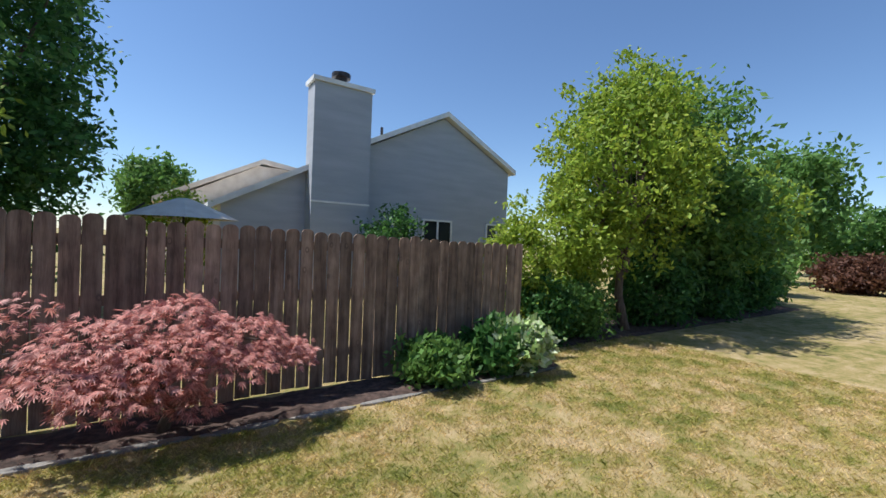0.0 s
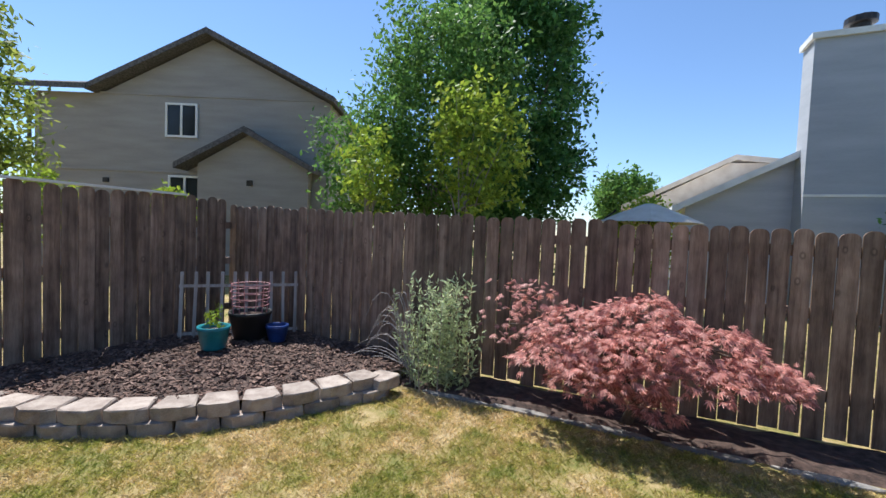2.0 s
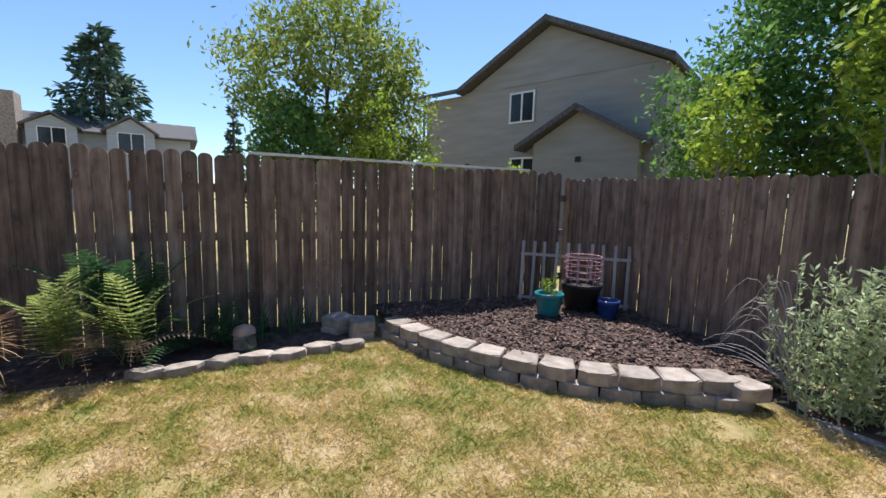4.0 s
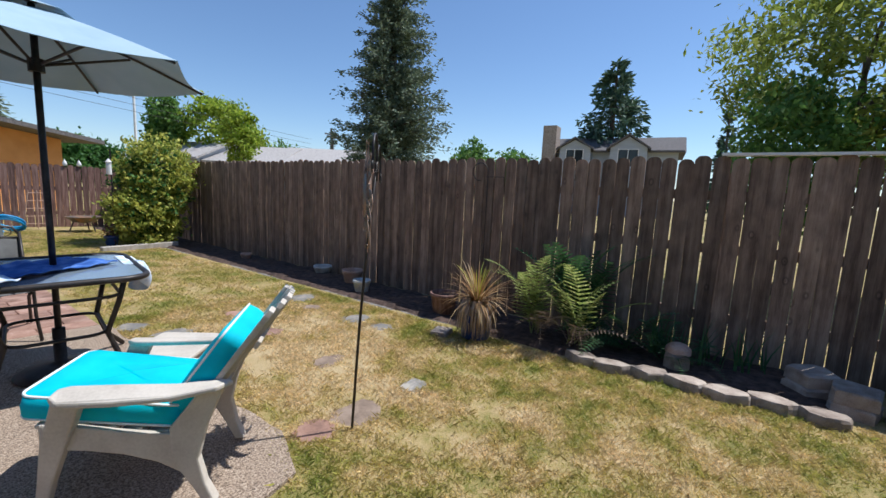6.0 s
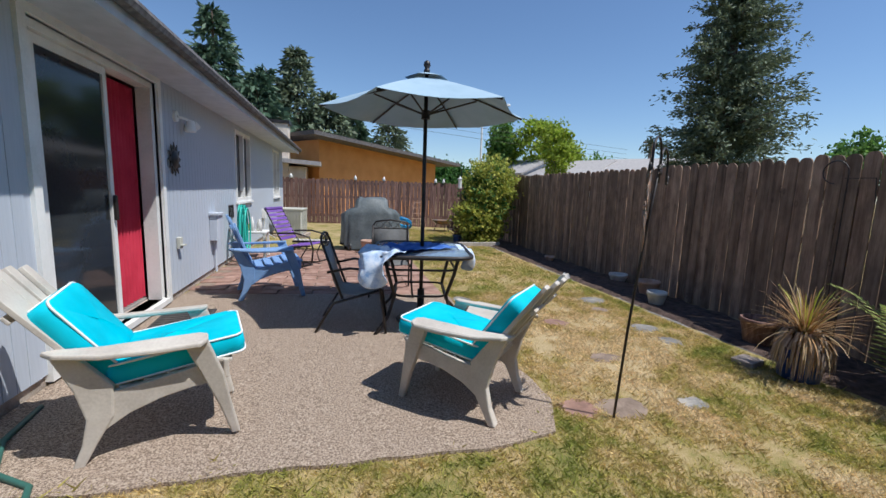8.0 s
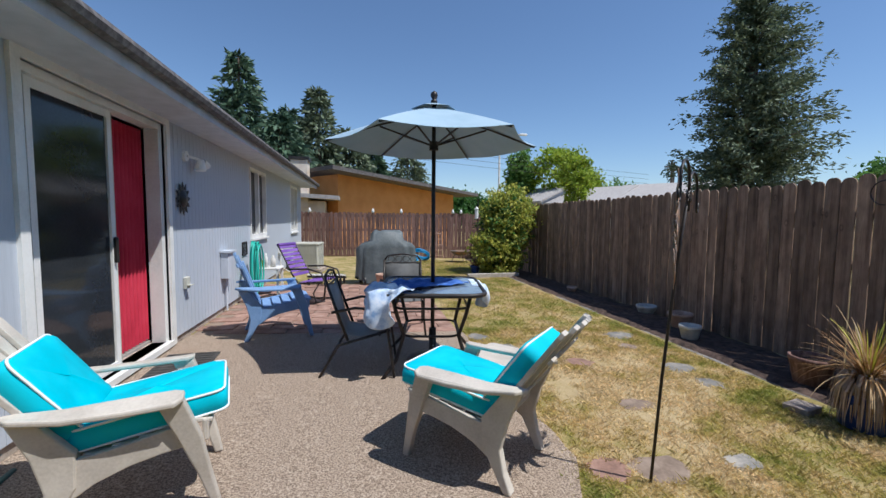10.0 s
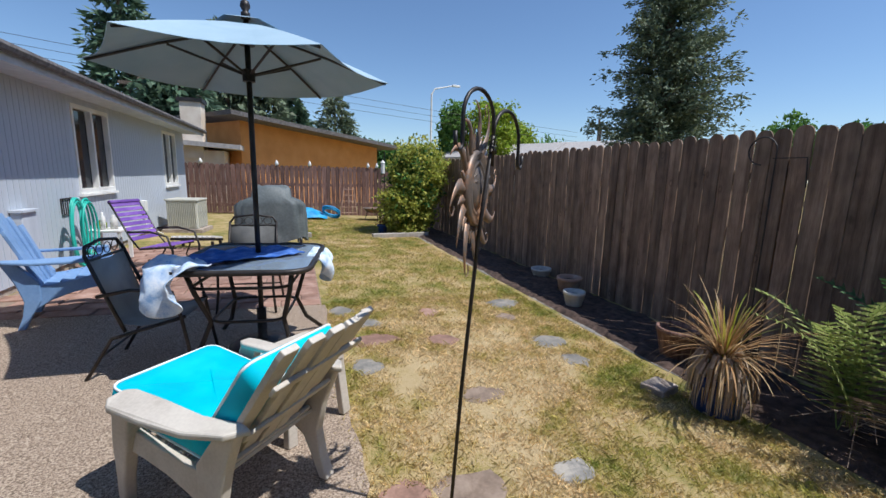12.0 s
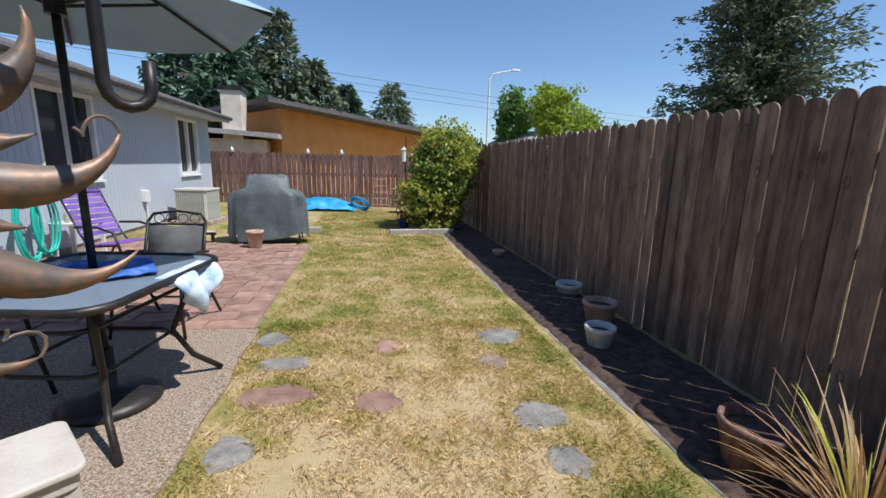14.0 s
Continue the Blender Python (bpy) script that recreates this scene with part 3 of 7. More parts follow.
    slider_window(h, -12.08, -11.03, 1.055, 2.24)
    # sliding door
    x = HOUSE_X
    d = part("sliding_door", Mesh().box(x + 0.062, -3.20, 0.23, x + 0.068, -2.36, 2.22), DARK_GLASS, h, "white-framed sliding glass door standing half open")
    for a, b, c, e in ((-2.30, -2.23, 0.15, 2.36), (-4.09, -4.02, 0.15, 2.36), (-4.02, -2.30, 2.28, 2.36)):
        part("casing", Mesh().box(x - 0.025, a, c, x + 0.02, b, e), TRIM, d)
    f = Mesh()
    for a, b in ((-2.36, -2.30), (-4.02, -3.955)):
        f.box(x + 0.02, a, 0.17, x + 0.14, b, 2.28)
    f.box(x - 0.03, -4.02, 0.15, x + 0.14, -2.30, 0.2)
    f.box(x + 0.02, -3.955, 2.225, x + 0.14, -2.36, 2.28)
    part("frame", f, TRIM, d)
    for k, (xa, ya, yb) in enumerate(((x + 0.05, -3.26, -2.42), (x + 0.085, -3.34, -2.5))):
        f = Mesh()
        for a, b, c, e in ((ya, ya + 0.05, 0.21, 2.22), (yb - 0.05, yb, 0.21, 2.22), (ya + 0.05, yb - 0.05, 0.21, 0.27), (ya + 0.05, yb - 0.05, 2.16, 2.22)):
            f.box(xa, a, c, xa + 0.03, b, e)
        part("screen_frame" if k == 0 else "door_panel", f, TRIM if k == 0 else AC_PAINT, d)
    part("handle", Mesh().box(x + 0.02, -3.25, 1.05, x + 0.05, -3.22, 1.25, c=0.008), BLACK_METAL, d, "black handle")
    c = Mesh()
    n = 60
    for z in (0.24, 2.21):
        for i in range(n + 1):
            c.v.append((x + 0.19 + 0.03 * math.sin(i * 1.05), -3.35 - 0.62 * i / n - (0.06 if z < 1 and i < 14 else 0), z))
    c.f = [(i, i + 1, n + 2 + i, n + 1 + i) for i in range(n)]
    part("curtain", c, CURTAIN, h, "long crimson curtain hanging inside the doorway", smooth=True)
    return h


house()


def neighbour(name, label, wall_mat, walls, roofs, windows, extras=()):
    """A house beyond the fence: prisms (pose, outline, depth), roof slabs and windows (pose, width, height)."""
    h = thing(name, pose(0, 0, 0), label, "house")
    for m, outline, depth in walls:
        w = Mesh()
        n = len(outline)
        w.v = [(x, 0, z) for x, z in outline] + [(x, depth, z) for x, z in outline]
        w.f = [tuple(range(n)), tuple(reversed(range(n, 2 * n)))] + [(i, n + i, n + (i + 1) % n, (i + 1) % n) for i in range(n)]
        part("wall", w, wall_mat, h, m=m)
    for m, a, b, y0, y1, mat in roofs:
        (xa, za), (xb, zb) = a, b
        r = Mesh()
        r.v = [(xa, y0, za), (xb, y0, zb), (xb, y1, zb), (xa, y1, za), (xa, y0, za + 0.16), (xb, y0, zb + 0.16), (xb, y1, zb + 0.16), (xa, y1, za + 0.16)]
        r.f = [(0, 3, 2, 1), (4, 5, 6, 7), (0, 1, 5, 4), (3, 7, 6, 2), (0, 4, 7, 3), (1, 2, 6, 5)]
        part("roof", r, mat, h, m=m)
    for m, w, hh in windows:
        g = part("window", Mesh().box(-w / 2 + 0.04, -0.03, 0.04, w / 2 - 0.04, -0.015, hh - 0.04), DARK_GLASS, h, m=m)
        f = Mesh()
        for a, b, c, d in ((-w / 2, w / 2, 0, 0.06), (-w / 2, w / 2, hh - 0.06, hh), (-w / 2, -w / 2 + 0.06, 0.06, hh - 0.06), (w / 2 - 0.06, w / 2, 0.06, hh - 0.06), (-0.03, 0.03, 0.06, hh - 0.06)):
            f.box(a, -0.06, c, b, -0.01, d)
        part("frame", f, TRIM, g)
    for nm, mesh, mat, lab in extras:
        part(nm, mesh, mat, h, lab)
    return h


# pale grey gabled house behind the back fence
N = pose(0, 11.6, 0)
neighbour("neighbour_house", "pale grey gabled house with a tall boxed chimney", GREY_WALL,
          [(N, [(0.9, -0.3), (4.4, -0.3), (4.4, 3.75), (2.9, 3.45), (0.9, 2.4)], 8), (pose(0, 11.5, 0), [(4.4, -0.3), (10.3, -0.3), (10.3, 4.25), (7.4, 5.72), (4.4, 4.2)], 9)],
          [(N, (0.6, 2.2), (3.1, 3.5), -0.25, 8.2, TRIM), (pose(0, 11.5, 0), (4.2, 4.15), (7.42, 5.75), -0.2, 9.2, TRIM), (pose(0, 11.5, 0), (10.5, 4.2), (7.42, 5.75), -0.2, 9.2, TRIM)],
          [(pose(7.25, 11.5, 1.3), 1.15, 1.05), (pose(9.8, 11.5, 1.3), 1.0, 1.05)],
          [("chimney", Mesh().box(2.95, 11.0, -0.3, 4.58, 11.62, 5.75), GREY_WALL, "tall siding-clad chimney chase"), ("chimney_cap", Mesh().box(2.89, 10.94, 5.75, 4.64, 11.68, 5.87), TRIM, ""),
           ("flue", Mesh().lathe([(0.16, 5.9), (0.16, 6.05), (0.26, 6.06), (0.26, 6.18), (0.1, 6.22)], 14, pose(3.75, 11.3, 0)), BLACK_METAL, "dark metal flue cowl"),
           ("chimney_band", Mesh().box(2.93, 10.98, 2.55, 4.6, 11.0, 2.6), TRIM, ""), ("vent_pipe", Mesh().tube([(5.6, 12.5, 4.6), (5.6, 12.5, 5.3)], 0.05), BLACK_METAL, "")])
neighbour("neighbour_house", "cream neighbour house with a low pale roof", CREAM,
          [(pose(-0.2, 15.5, 0), [(0, -0.3), (7, -0.3), (7, 3.9), (2.6, 4.0), (0, 2.6)], 6)], [(pose(-0.2, 15.5, 0), (-0.4, 2.5), (2.75, 4.08), -0.12, 6, CREAM), (pose(-0.2, 15.5, 0), (7.4, 3.4), (2.75, 4.08), -0.12, 6, CREAM)], [])
# taupe two-storey house
W = pose(-16.49, 6.47, 0, 0, 0, 24.1)
W2 = W @ pose(0, -0.35, 0)
taupe = neighbour("neighbour_house", "taupe two-storey gabled house beyond the fence", TAN_WALL,
                  [(W, [(0, -0.3), (8.7, -0.3), (8.7, 5.15), (5.2, 6.88), (1.95, 5.22), (0, 5.22)], 8), (W2, [(5.0, -0.3), (8.2, -0.3), (8.2, 3.22), (6.46, 4.08), (5.0, 3.22)], 0.34)],
                  [(W, (1.75, 5.2), (5.22, 6.92), -0.4, 8.2, ROOF), (W, (8.9, 5.1), (5.18, 6.92), -0.4, 8.2, ROOF), (W2, (4.5, 3.02), (6.48, 4.1), -0.35, 0.34, ROOF), (W2, (8.45, 3.02), (6.44, 4.1), -0.35, 0.34, ROOF)],
                  [(W @ pose(4.32, 0, 4.0), 0.95, 1.0), (W @ pose(4.44, 0, 1.9), 0.98, 0.98)],
                  [("eave_roof", Mesh().add([(-0.5, -0.45, 5.2), (1.8, -0.45, 5.2), (1.8, 4.2, 6.75), (-0.5, 4.2, 6.75), (-0.5, -0.45, 5.36), (1.8, -0.45, 5.36), (1.8, 4.2, 6.91), (-0.5, 4.2, 6.91)], [(0, 3, 2, 1), (4, 5, 6, 7), (0, 1, 5, 4), (0, 4, 7, 3), (1, 2, 6, 5)], W), ROOF, "low grey shingled side roof"),
                   ("corner_board", Mesh().box(-0.02, -0.04, -0.3, 0.12, -0.004, 5.2, W), TAN_WALL, ""), ("downpipe", Mesh().tube([(-0.1, -0.12, -0.3), (-0.1, -0.12, 5.15)], 0.05, 8, W), ROOF, "dark downpipe"),
                   ("belly_band", Mesh().box(0.12, -0.03, 2.95, 5.0, -0.004, 3.01, W), TAN_WALL, ""), ("belly_band", Mesh().box(1.9, -0.03, 5.2, 8.5, -0.004, 5.26, W), TAN_WALL, ""),
                   ("wall_vent", Mesh().box(2.0, -0.05, 2.6, 2.16, -0.004, 2.74, W), BLACK_METAL, "dark square vent"), ("wall_vent", Mesh().box(6.44, -0.4, 2.62, 6.6, -0.355, 2.78, W), BLACK_METAL, "dark square vent")])
# far house with two dormers
F1 = pose(-38.5, -14.6, 0, 0, 0, 98)
neighbour("far_house", "distant dark-roofed house with two gabled dormers", GREY_WALL,
          [(F1, [(0, -0.3), (10.2, -0.3), (10.2, 5.4), (0, 5.4)], 7), (F1 @ pose(0.9, -1.2, 0), [(0, -0.3), (2.6, -0.3), (2.6, 5.6), (1.3, 6.3), (0, 5.6)], 3), (F1 @ pose(5.1, -1.2, 0), [(0, -0.3), (2.8, -0.3), (2.8, 5.6), (1.4, 6.5), (0, 5.6)], 3)],
          [(F1 @ pose(0, 0, 0), (-0.5, 5.3), (10.6, 5.3), -0.6, -0.4, ROOF), (F1 @ pose(0.9, -1.2, 0), (-0.3, 5.4), (1.3, 6.4), -0.3, 3, ROOF), (F1 @ pose(0.9, -1.2, 0), (2.9, 5.4), (1.3, 6.4), -0.3, 3, ROOF), (F1 @ pose(5.1, -1.2, 0), (-0.3, 5.4), (1.4, 6.6), -0.3, 3, ROOF), (F1 @ pose(5.1, -1.2, 0), (3.1, 5.4), (1.4, 6.6), -0.3, 3, ROOF)],
          [(F1 @ pose(2.2, -1.2, 4.0), 1.5, 1.5), (F1 @ pose(6.5, -1.2, 4.0), 1.6, 1.5)],
          [("chimney", Mesh().box(-0.75, -1.0, -0.3, 0.45, 0.6, 7.6, F1), BLOCK, "stone chimney"), ("main_roof", Mesh().add([(-0.5, -0.6, 5.35), (10.7, -0.6, 5.35), (10.7, 3.5, 7.0), (-0.5, 3.5, 7.0), (10.7, 7.6, 5.35), (-0.5, 7.6, 5.35)], [(0, 1, 2, 3), (3, 2, 4, 5), (0, 3, 5), (1, 4, 2), (0, 5, 4, 1)], F1), ROOF, "")])
# orange building behind the far fence
neighbour("orange_building", "orange stucco building with a dark flat roof edge", ORANGE_WALL,
          [(pose(0.2, -18.2, 0, 0, 0, 217), [(0, -0.3), (7.6, -0.3), (7.6, 2.75), (0, 3.3)], 6)], [(pose(0.2, -18.2, 0, 0, 0, 217), (-0.9, 3.36), (8.6, 2.7), -1.0, 6.5, ROOF)], [])
for hx, hy, hz, wd, ang, mat, lab in ((-20.5, -37.5, 3.1, 7, 200, GREY_WALL, "distant white house with a pale roof"), (-24.5, -33.0, 2.9, 8, 210, CREAM, "distant low house with a pale roof"), (-28.5, -28.5, 3.0, 9, 215, TAN_WALL, "distant low house with a brown roof")):
    B = pose(hx, hy, 0, 0, 0, ang)
    neighbour("far_house", lab, mat, [(B, [(-wd / 2, -0.3), (wd / 2, -0.3), (wd / 2, hz), (0, hz + 1.4), (-wd / 2, hz)], 7)], [(B, (-wd / 2 - 0.4, hz - 0.1), (0, hz + 1.5), -0.3, 7.2, LIGHT_ROOF), (B, (wd / 2 + 0.4, hz - 0.1), (0, hz + 1.5), -0.3, 7.2, LIGHT_ROOF)], [(B @ pose(0, 0, hz - 1.3), 1.2, 1.0)])
B = pose(2.3, -17.5, 0, 0, 0, 180)
neighbour("neighbour_house", "beige house with a pale low roof and cream chimney", CREAM,
          [(B, [(-8, -0.3), (1.6, -0.3), (1.6, 2.1), (-8, 2.1)], 7)], [(B, (-8, 2.7), (2.2, 2.15), -0.5, 7, LIGHT_ROOF)], [],
          [("chimney", Mesh().box(1.35, -18.2, 1.8, 2.0, -17.4, 3.75), CREAM, "cream chimney"), ("chimney_cap", Mesh().box(1.28, -18.25, 3.75, 2.07, -17.35, 3.88), BLACK_METAL, "")])

# ---------------------------------------------------------------- plants
RNG = np.random.default_rng(11)


def leaf_cloud(pos, size, aim=None, tilt=1.0, narrow=0.5, fold=0.0):
    """Many small four-cornered leaves at pos; aim: the way they point, tilt: how far they stray from it."""
    n = len(pos)
    d = RNG.normal(size=(n, 3)) * tilt
    if aim is not None:
        d = d + aim
    d /= np.linalg.norm(d, axis=1)[:, None] + 1e-9
    s = np.cross(d, RNG.normal(size=(n, 3)))
    s /= np.linalg.norm(s, axis=1)[:, None] + 1e-9
    L = (size * RNG.uniform(0.6, 1.3, n))[:, None]
    a = pos
    b = pos + d * L * 0.45 + s * L * narrow * 0.5
    c = pos + d * L
    e = pos + d * L * 0.45 - s * L * narrow * 0.5
    v = np.stack([a, b, c, e], 1).reshape(-1, 3)
    return v


def quads_object(name, v, mat, parent=None, label="", m=None):
    n = len(v) // 4
    me = bpy.data.meshes.new(name)
    me.vertices.add(len(v))
    me.vertices.foreach_set("co", v.astype(np.float32).ravel())
    me.loops.add(4 * n)
    me.loops.foreach_set("vertex_index", np.arange(4 * n, dtype=np.int32))
    me.polygons.add(n)
    me.polygons.foreach_set("loop_start", np.arange(0, 4 * n, 4, dtype=np.int32))
    me.update(calc_edges=True)
    me.validate()
    me.materials.append(mat)
    return part(name, me, mat, parent, label, m)


def ball(n, hollow=0.6):
    p = RNG.normal(size=(n, 3))
    p /= np.linalg.norm(p, axis=1)[:, None]
    return p * (hollow + (1 - hollow) * RNG.random(n) ** 0.5)[:, None]


def clumps(centre, radii, n_clumps, per, spread, hollow=0.55, low=-1.0):
    """Points in clumps through an egg-shaped crown."""
    c = ball(n_clumps * 3, hollow)
    c = c[c[:, 2] > low][:n_clumps]
    c = c * (1 + 0.17 * RNG.normal(size=(len(c), 1)).clip(-1.2, 1.2)) * np.array(radii) + np.array(centre)
    p = c[:, None, :] + RNG.normal(size=(len(c), per, 3)) * spread * RNG.uniform(0.5, 1.2, (len(c), 1, 1)) * np.array([1, 1, 0.75])
    return p.reshape(-1, 3), c


def broad_tree(name, x, y, trunk_h, crowns, mat, leaf, label, trunk_r=0.12, bark=TRUNK, tilt=1.0, narrow=0.5, limbs=9, seed=1, z0=0.0, category="tree"):
    """crowns: (centre, radii, clumps, leaves a clump, spread) in the tree's own metres."""
    rng = random.Random(seed)
    t = thing(name, pose(x, y, z0), label, category)
    top = max(c[0][2] for c in crowns)
    m = Mesh()
    bend = (rng.uniform(-0.15, 0.15), rng.uniform(-0.15, 0.15))
    pts = [(bend[0] * math.sin(k * 1.3), bend[1] * math.sin(k), top * k / 6 - 0.05) for k in range(7)]
    m.tube(pts, [trunk_r * (1.25 if k == 0 else 1 - 0.13 * k) for k in range(7)], 9)
    part("trunk", m, bark, t, smooth=True)
    lm = []
    vs = []
    for centre, radii, nc, per, sp in crowns:
        p, c = clumps(centre, radii, nc, per, sp)
        vs.append(leaf_cloud(p, leaf, np.array([0, 0, -0.25]), tilt, narrow))
        for q in c[:limbs]:
            k = rng.uniform(0.25, 0.75) * top
            mid = (q[0] * 0.45, q[1] * 0.45, k * 0.4 + q[2] * 0.6)
            lm.append([(0, 0, min(k, trunk_h + 0.3 * top)), mid, tuple(q)])
    for pts in lm:
        part("limb", Mesh().tube(pts, [trunk_r * 0.35, trunk_r * 0.22, trunk_r * 0.06], 6), bark, t)
    quads_object("crown", np.concatenate(vs), mat, t)
    return t


def conifer(name, x, y, height, radius, label, mat=NEEDLE, base=0.1, layers=26, per=34, leaf=0.3, droop=-0.25, power=0.9, seed=1, uneven=0.25, bunch=14, tufts=0):
    """A spire of whorled boughs, each carrying tufts of needles."""
    rng = np.random.default_rng(seed)
    t = thing(name, pose(x, y, 0), label, "tree")
    part("trunk", Mesh().tube([(0, 0, 0), (0, 0, height * 0.5), (0, 0, height)], [0.03 * height, 0.02 * height, 0.003 * height], 8), TRUNK, t)
    pts, aims, boughs = [], [], Mesh()
    for i in range(layers):
        f = base + (1 - base) * (i + rng.random() * 0.8) / layers
        r = radius * (1 - f) ** power + 0.04 * radius
        n = max(4, int(per * (0.35 + 0.65 * (1 - f)) / 3))
        for k in range(n):
            a = rng.random() * 6.283
            rr = r * (1 - uneven + uneven * 1.6 * rng.random())
            z = f * height + (rng.normal() * 0.22 if tufts else 0.0)
            rr *= 0.72 if tufts and k % 3 == 0 else 1.0
            end = np.array([math.cos(a) * rr, math.sin(a) * rr, z + droop * rr])
            st = np.array([0, 0, z])
            if k < 5:
                boughs.tube([tuple(st), tuple(end)], [0.006 * height * (1 - f) + 0.01, 0.01], 4)
            for j in range(bunch):
                u = rng.uniform(0.25, 1.0) if not tufts else 1 - 0.24 * (j % tufts)
                p = st + (end - st) * u + rng.normal(size=3) * (r * 0.07 if not tufts else np.array([0.13, 0.13, 0.07]) * (0.5 + 0.3 * r))
                pts.append(p)
                aims.append((end - st) / (np.linalg.norm(end - st) + 1e-6) + np.array([0, 0, -0.2]))
    part("bough", boughs, TRUNK, t)
    v = leaf_cloud(np.array(pts), leaf, np.array(aims), 0.55, 0.35)
    quads_object("crown", v, mat, t)
    return t


# trees beyond the back fence
broad_tree("broadleaf_tree", -4.2, 8.3, 1.2, [((0.1, 0, 3.9), (1.7, 1.5, 2.4), 330, 60, 0.24), ((-1.2, -0.3, 2.9), (1.3, 1.2, 1.6), 150, 50, 0.22)], MID_LEAF, 0.12, "tall grey-green broadleaf tree behind the fence", 0.1, PALE_BARK, seed=2)
broad_tree("broadleaf_tree", -3.25, 10.8, 1.5, [((0, 0, 5.0), (1.75, 1.8, 4.3), 540, 70, 0.28)], DARK_LEAF, 0.16, "large dense dark green broadleaf tree", 0.2, seed=3)
broad_tree("sapling_tree", -2.9, 6.6, 1.2, [((0.25, 0, 3.0), (0.75, 0.6, 1.15), 80, 34, 0.13)], LIME_LEAF, 0.12, "young tree with bright yellow-green leaves", 0.05, PALE_BARK, seed=4)
broad_tree("sapling_tree", -4.5, 6.2, 1.2, [((0, 0, 2.55), (0.42, 0.4, 0.75), 36, 30, 0.1)], LIME_LEAF, 0.12, "slim young tree with lime green leaves", 0.04, PALE_BARK, seed=5)
broad_tree("round_tree", -1.0, 35, 1.5, [((0, 0, 4.5), (1.9, 1.9, 2.2), 110, 50, 0.4)], MID_LEAF, 0.4, "small rounded green tree beyond the roofs", 0.2, seed=6)
broad_tree("garden_shrub", 0.0, 9.8, 0.3, [((0, 0, 1.5), (0.6, 0.6, 0.9), 60, 40, 0.16)], LIME_LEAF, 0.1, "bright green shrub behind the fence", 0.04, seed=61, category="shrub")
broad_tree("garden_shrub", 4.9, 9.9, 0.3, [((0, 0, 1.55), (0.85, 0.7, 0.95), 90, 44, 0.14)], DARK_LEAF, 0.12, "dark evergreen shrub against the grey house", 0.05, seed=7, category="shrub")
# trees past the end of the back fence
broad_tree("garden_tree", 7.4, 4.7, 0.9, [((-0.2, 0.1, 3.1), (1.45, 1.4, 1.8), 250, 56, 0.16), ((-1.3, 0.1, 2.2), (0.7, 0.8, 1.1), 90, 44, 0.14), ((0.5, 0.3, 4.5), (1.1, 0.9, 1.0), 80, 44, 0.14), ((1.5, 0.3, 3.7), (0.9, 0.9, 1.3), 90, 44, 0.14)], LIME_LEAF, 0.115, "sunlit garden tree with yellow-green leaves", 0.09, seed=8)
broad_tree("garden_tree", 9.6, 5.4, 0.9, [((0, 0, 3.4), (1.8, 1.7, 2.2), 280, 50, 0.25), ((1.5, -0.6, 2.4), (1.4, 1.3, 1.3), 130, 44, 0.22)], MID_LEAF, 0.17, "spreading green garden tree", 0.11, seed=9)
broad_tree("garden_tree", 12.5, 5.3, 0.9, [((0, 0, 2.7), (1.8, 1.5, 1.6), 180, 46, 0.25)], LIME_LEAF, 0.17, "low garden tree with light green leaves", 0.1, seed=10)
for gx, gy, rr, hh, mt, lab, sd in ((5.0, 4.75, 0.55, 0.55, DARK_LEAF, "clipped round dark green shrub", 11), (5.9, 4.75, 0.55, 0.5, MID_LEAF, "low green shrub beside the lawn", 12), (8.5, 4.9, 0.75, 0.75, DARK_LEAF, "dense dark shrub under the trees", 13), (11.0, 5.0, 0.8, 0.7, DARK_LEAF, "dark rounded shrub under the trees", 14), (13.6, 5.2, 0.9, 0.7, DARK_LEAF, "dark shrub at the lawn edge", 15), (4.75, 5.0, 0.55, 1.15, LIME_LEAF, "tall yellow-green shrub at the fence end", 16), (6.5, 5.4, 0.6, 0.9, LIME_LEAF, "bright shrub behind the tree trunk", 17), (16, 6.0, 1.2, 1.0, MID_LEAF, "green shrub across the lawn", 18), (26.5, 5.4, 1.3, 0.85, MAROON_LEAF, "broad maroon-leaved shrub across the lawn", 19), (20, 8.0, 1.8, 1.6, MID_LEAF, "tall green shrub across the lawn", 20)):
    broad_tree("garden_shrub", gx, gy, 0.1, [((0, 0, hh), (rr, rr, hh), 120, 50, 0.12 * rr / 0.6)], mt, 0.09 * max(1.0, rr / 0.55), lab, 0.03, seed=sd, limbs=4, category="shrub")
for k, (tx, ty, tz, tr) in enumerate(((30, 2.0, 3.0, 2.6), (36, 6.5, 4.2, 3.0), (33, -3.5, 3.2, 2.8), (41, 0.5, 5.0, 3.4), (46, 12, 6.0, 4.0), (28, 13, 5.0, 3.0), (40, -9, 4.5, 3.5), (22, 12, 4.0, 2.6))):
    broad_tree("distant_tree", tx, ty, 1.0, [((0, 0, tz * 0.55), (tr, tr, tz * 0.5), 110, 50, 0.45)], MID_LEAF if k % 3 else DARK_LEAF, 0.4, "green tree across the far lawn", 0.15, seed=130 + k, limbs=3)
broad_tree("garden_tree", 30, 9, 1.5, [((0, 0, 5), (2.5, 2.5, 2.6), 120, 46, 0.5)], MID_LEAF, 0.4, "tree across the far lawn", 0.2, seed=21)
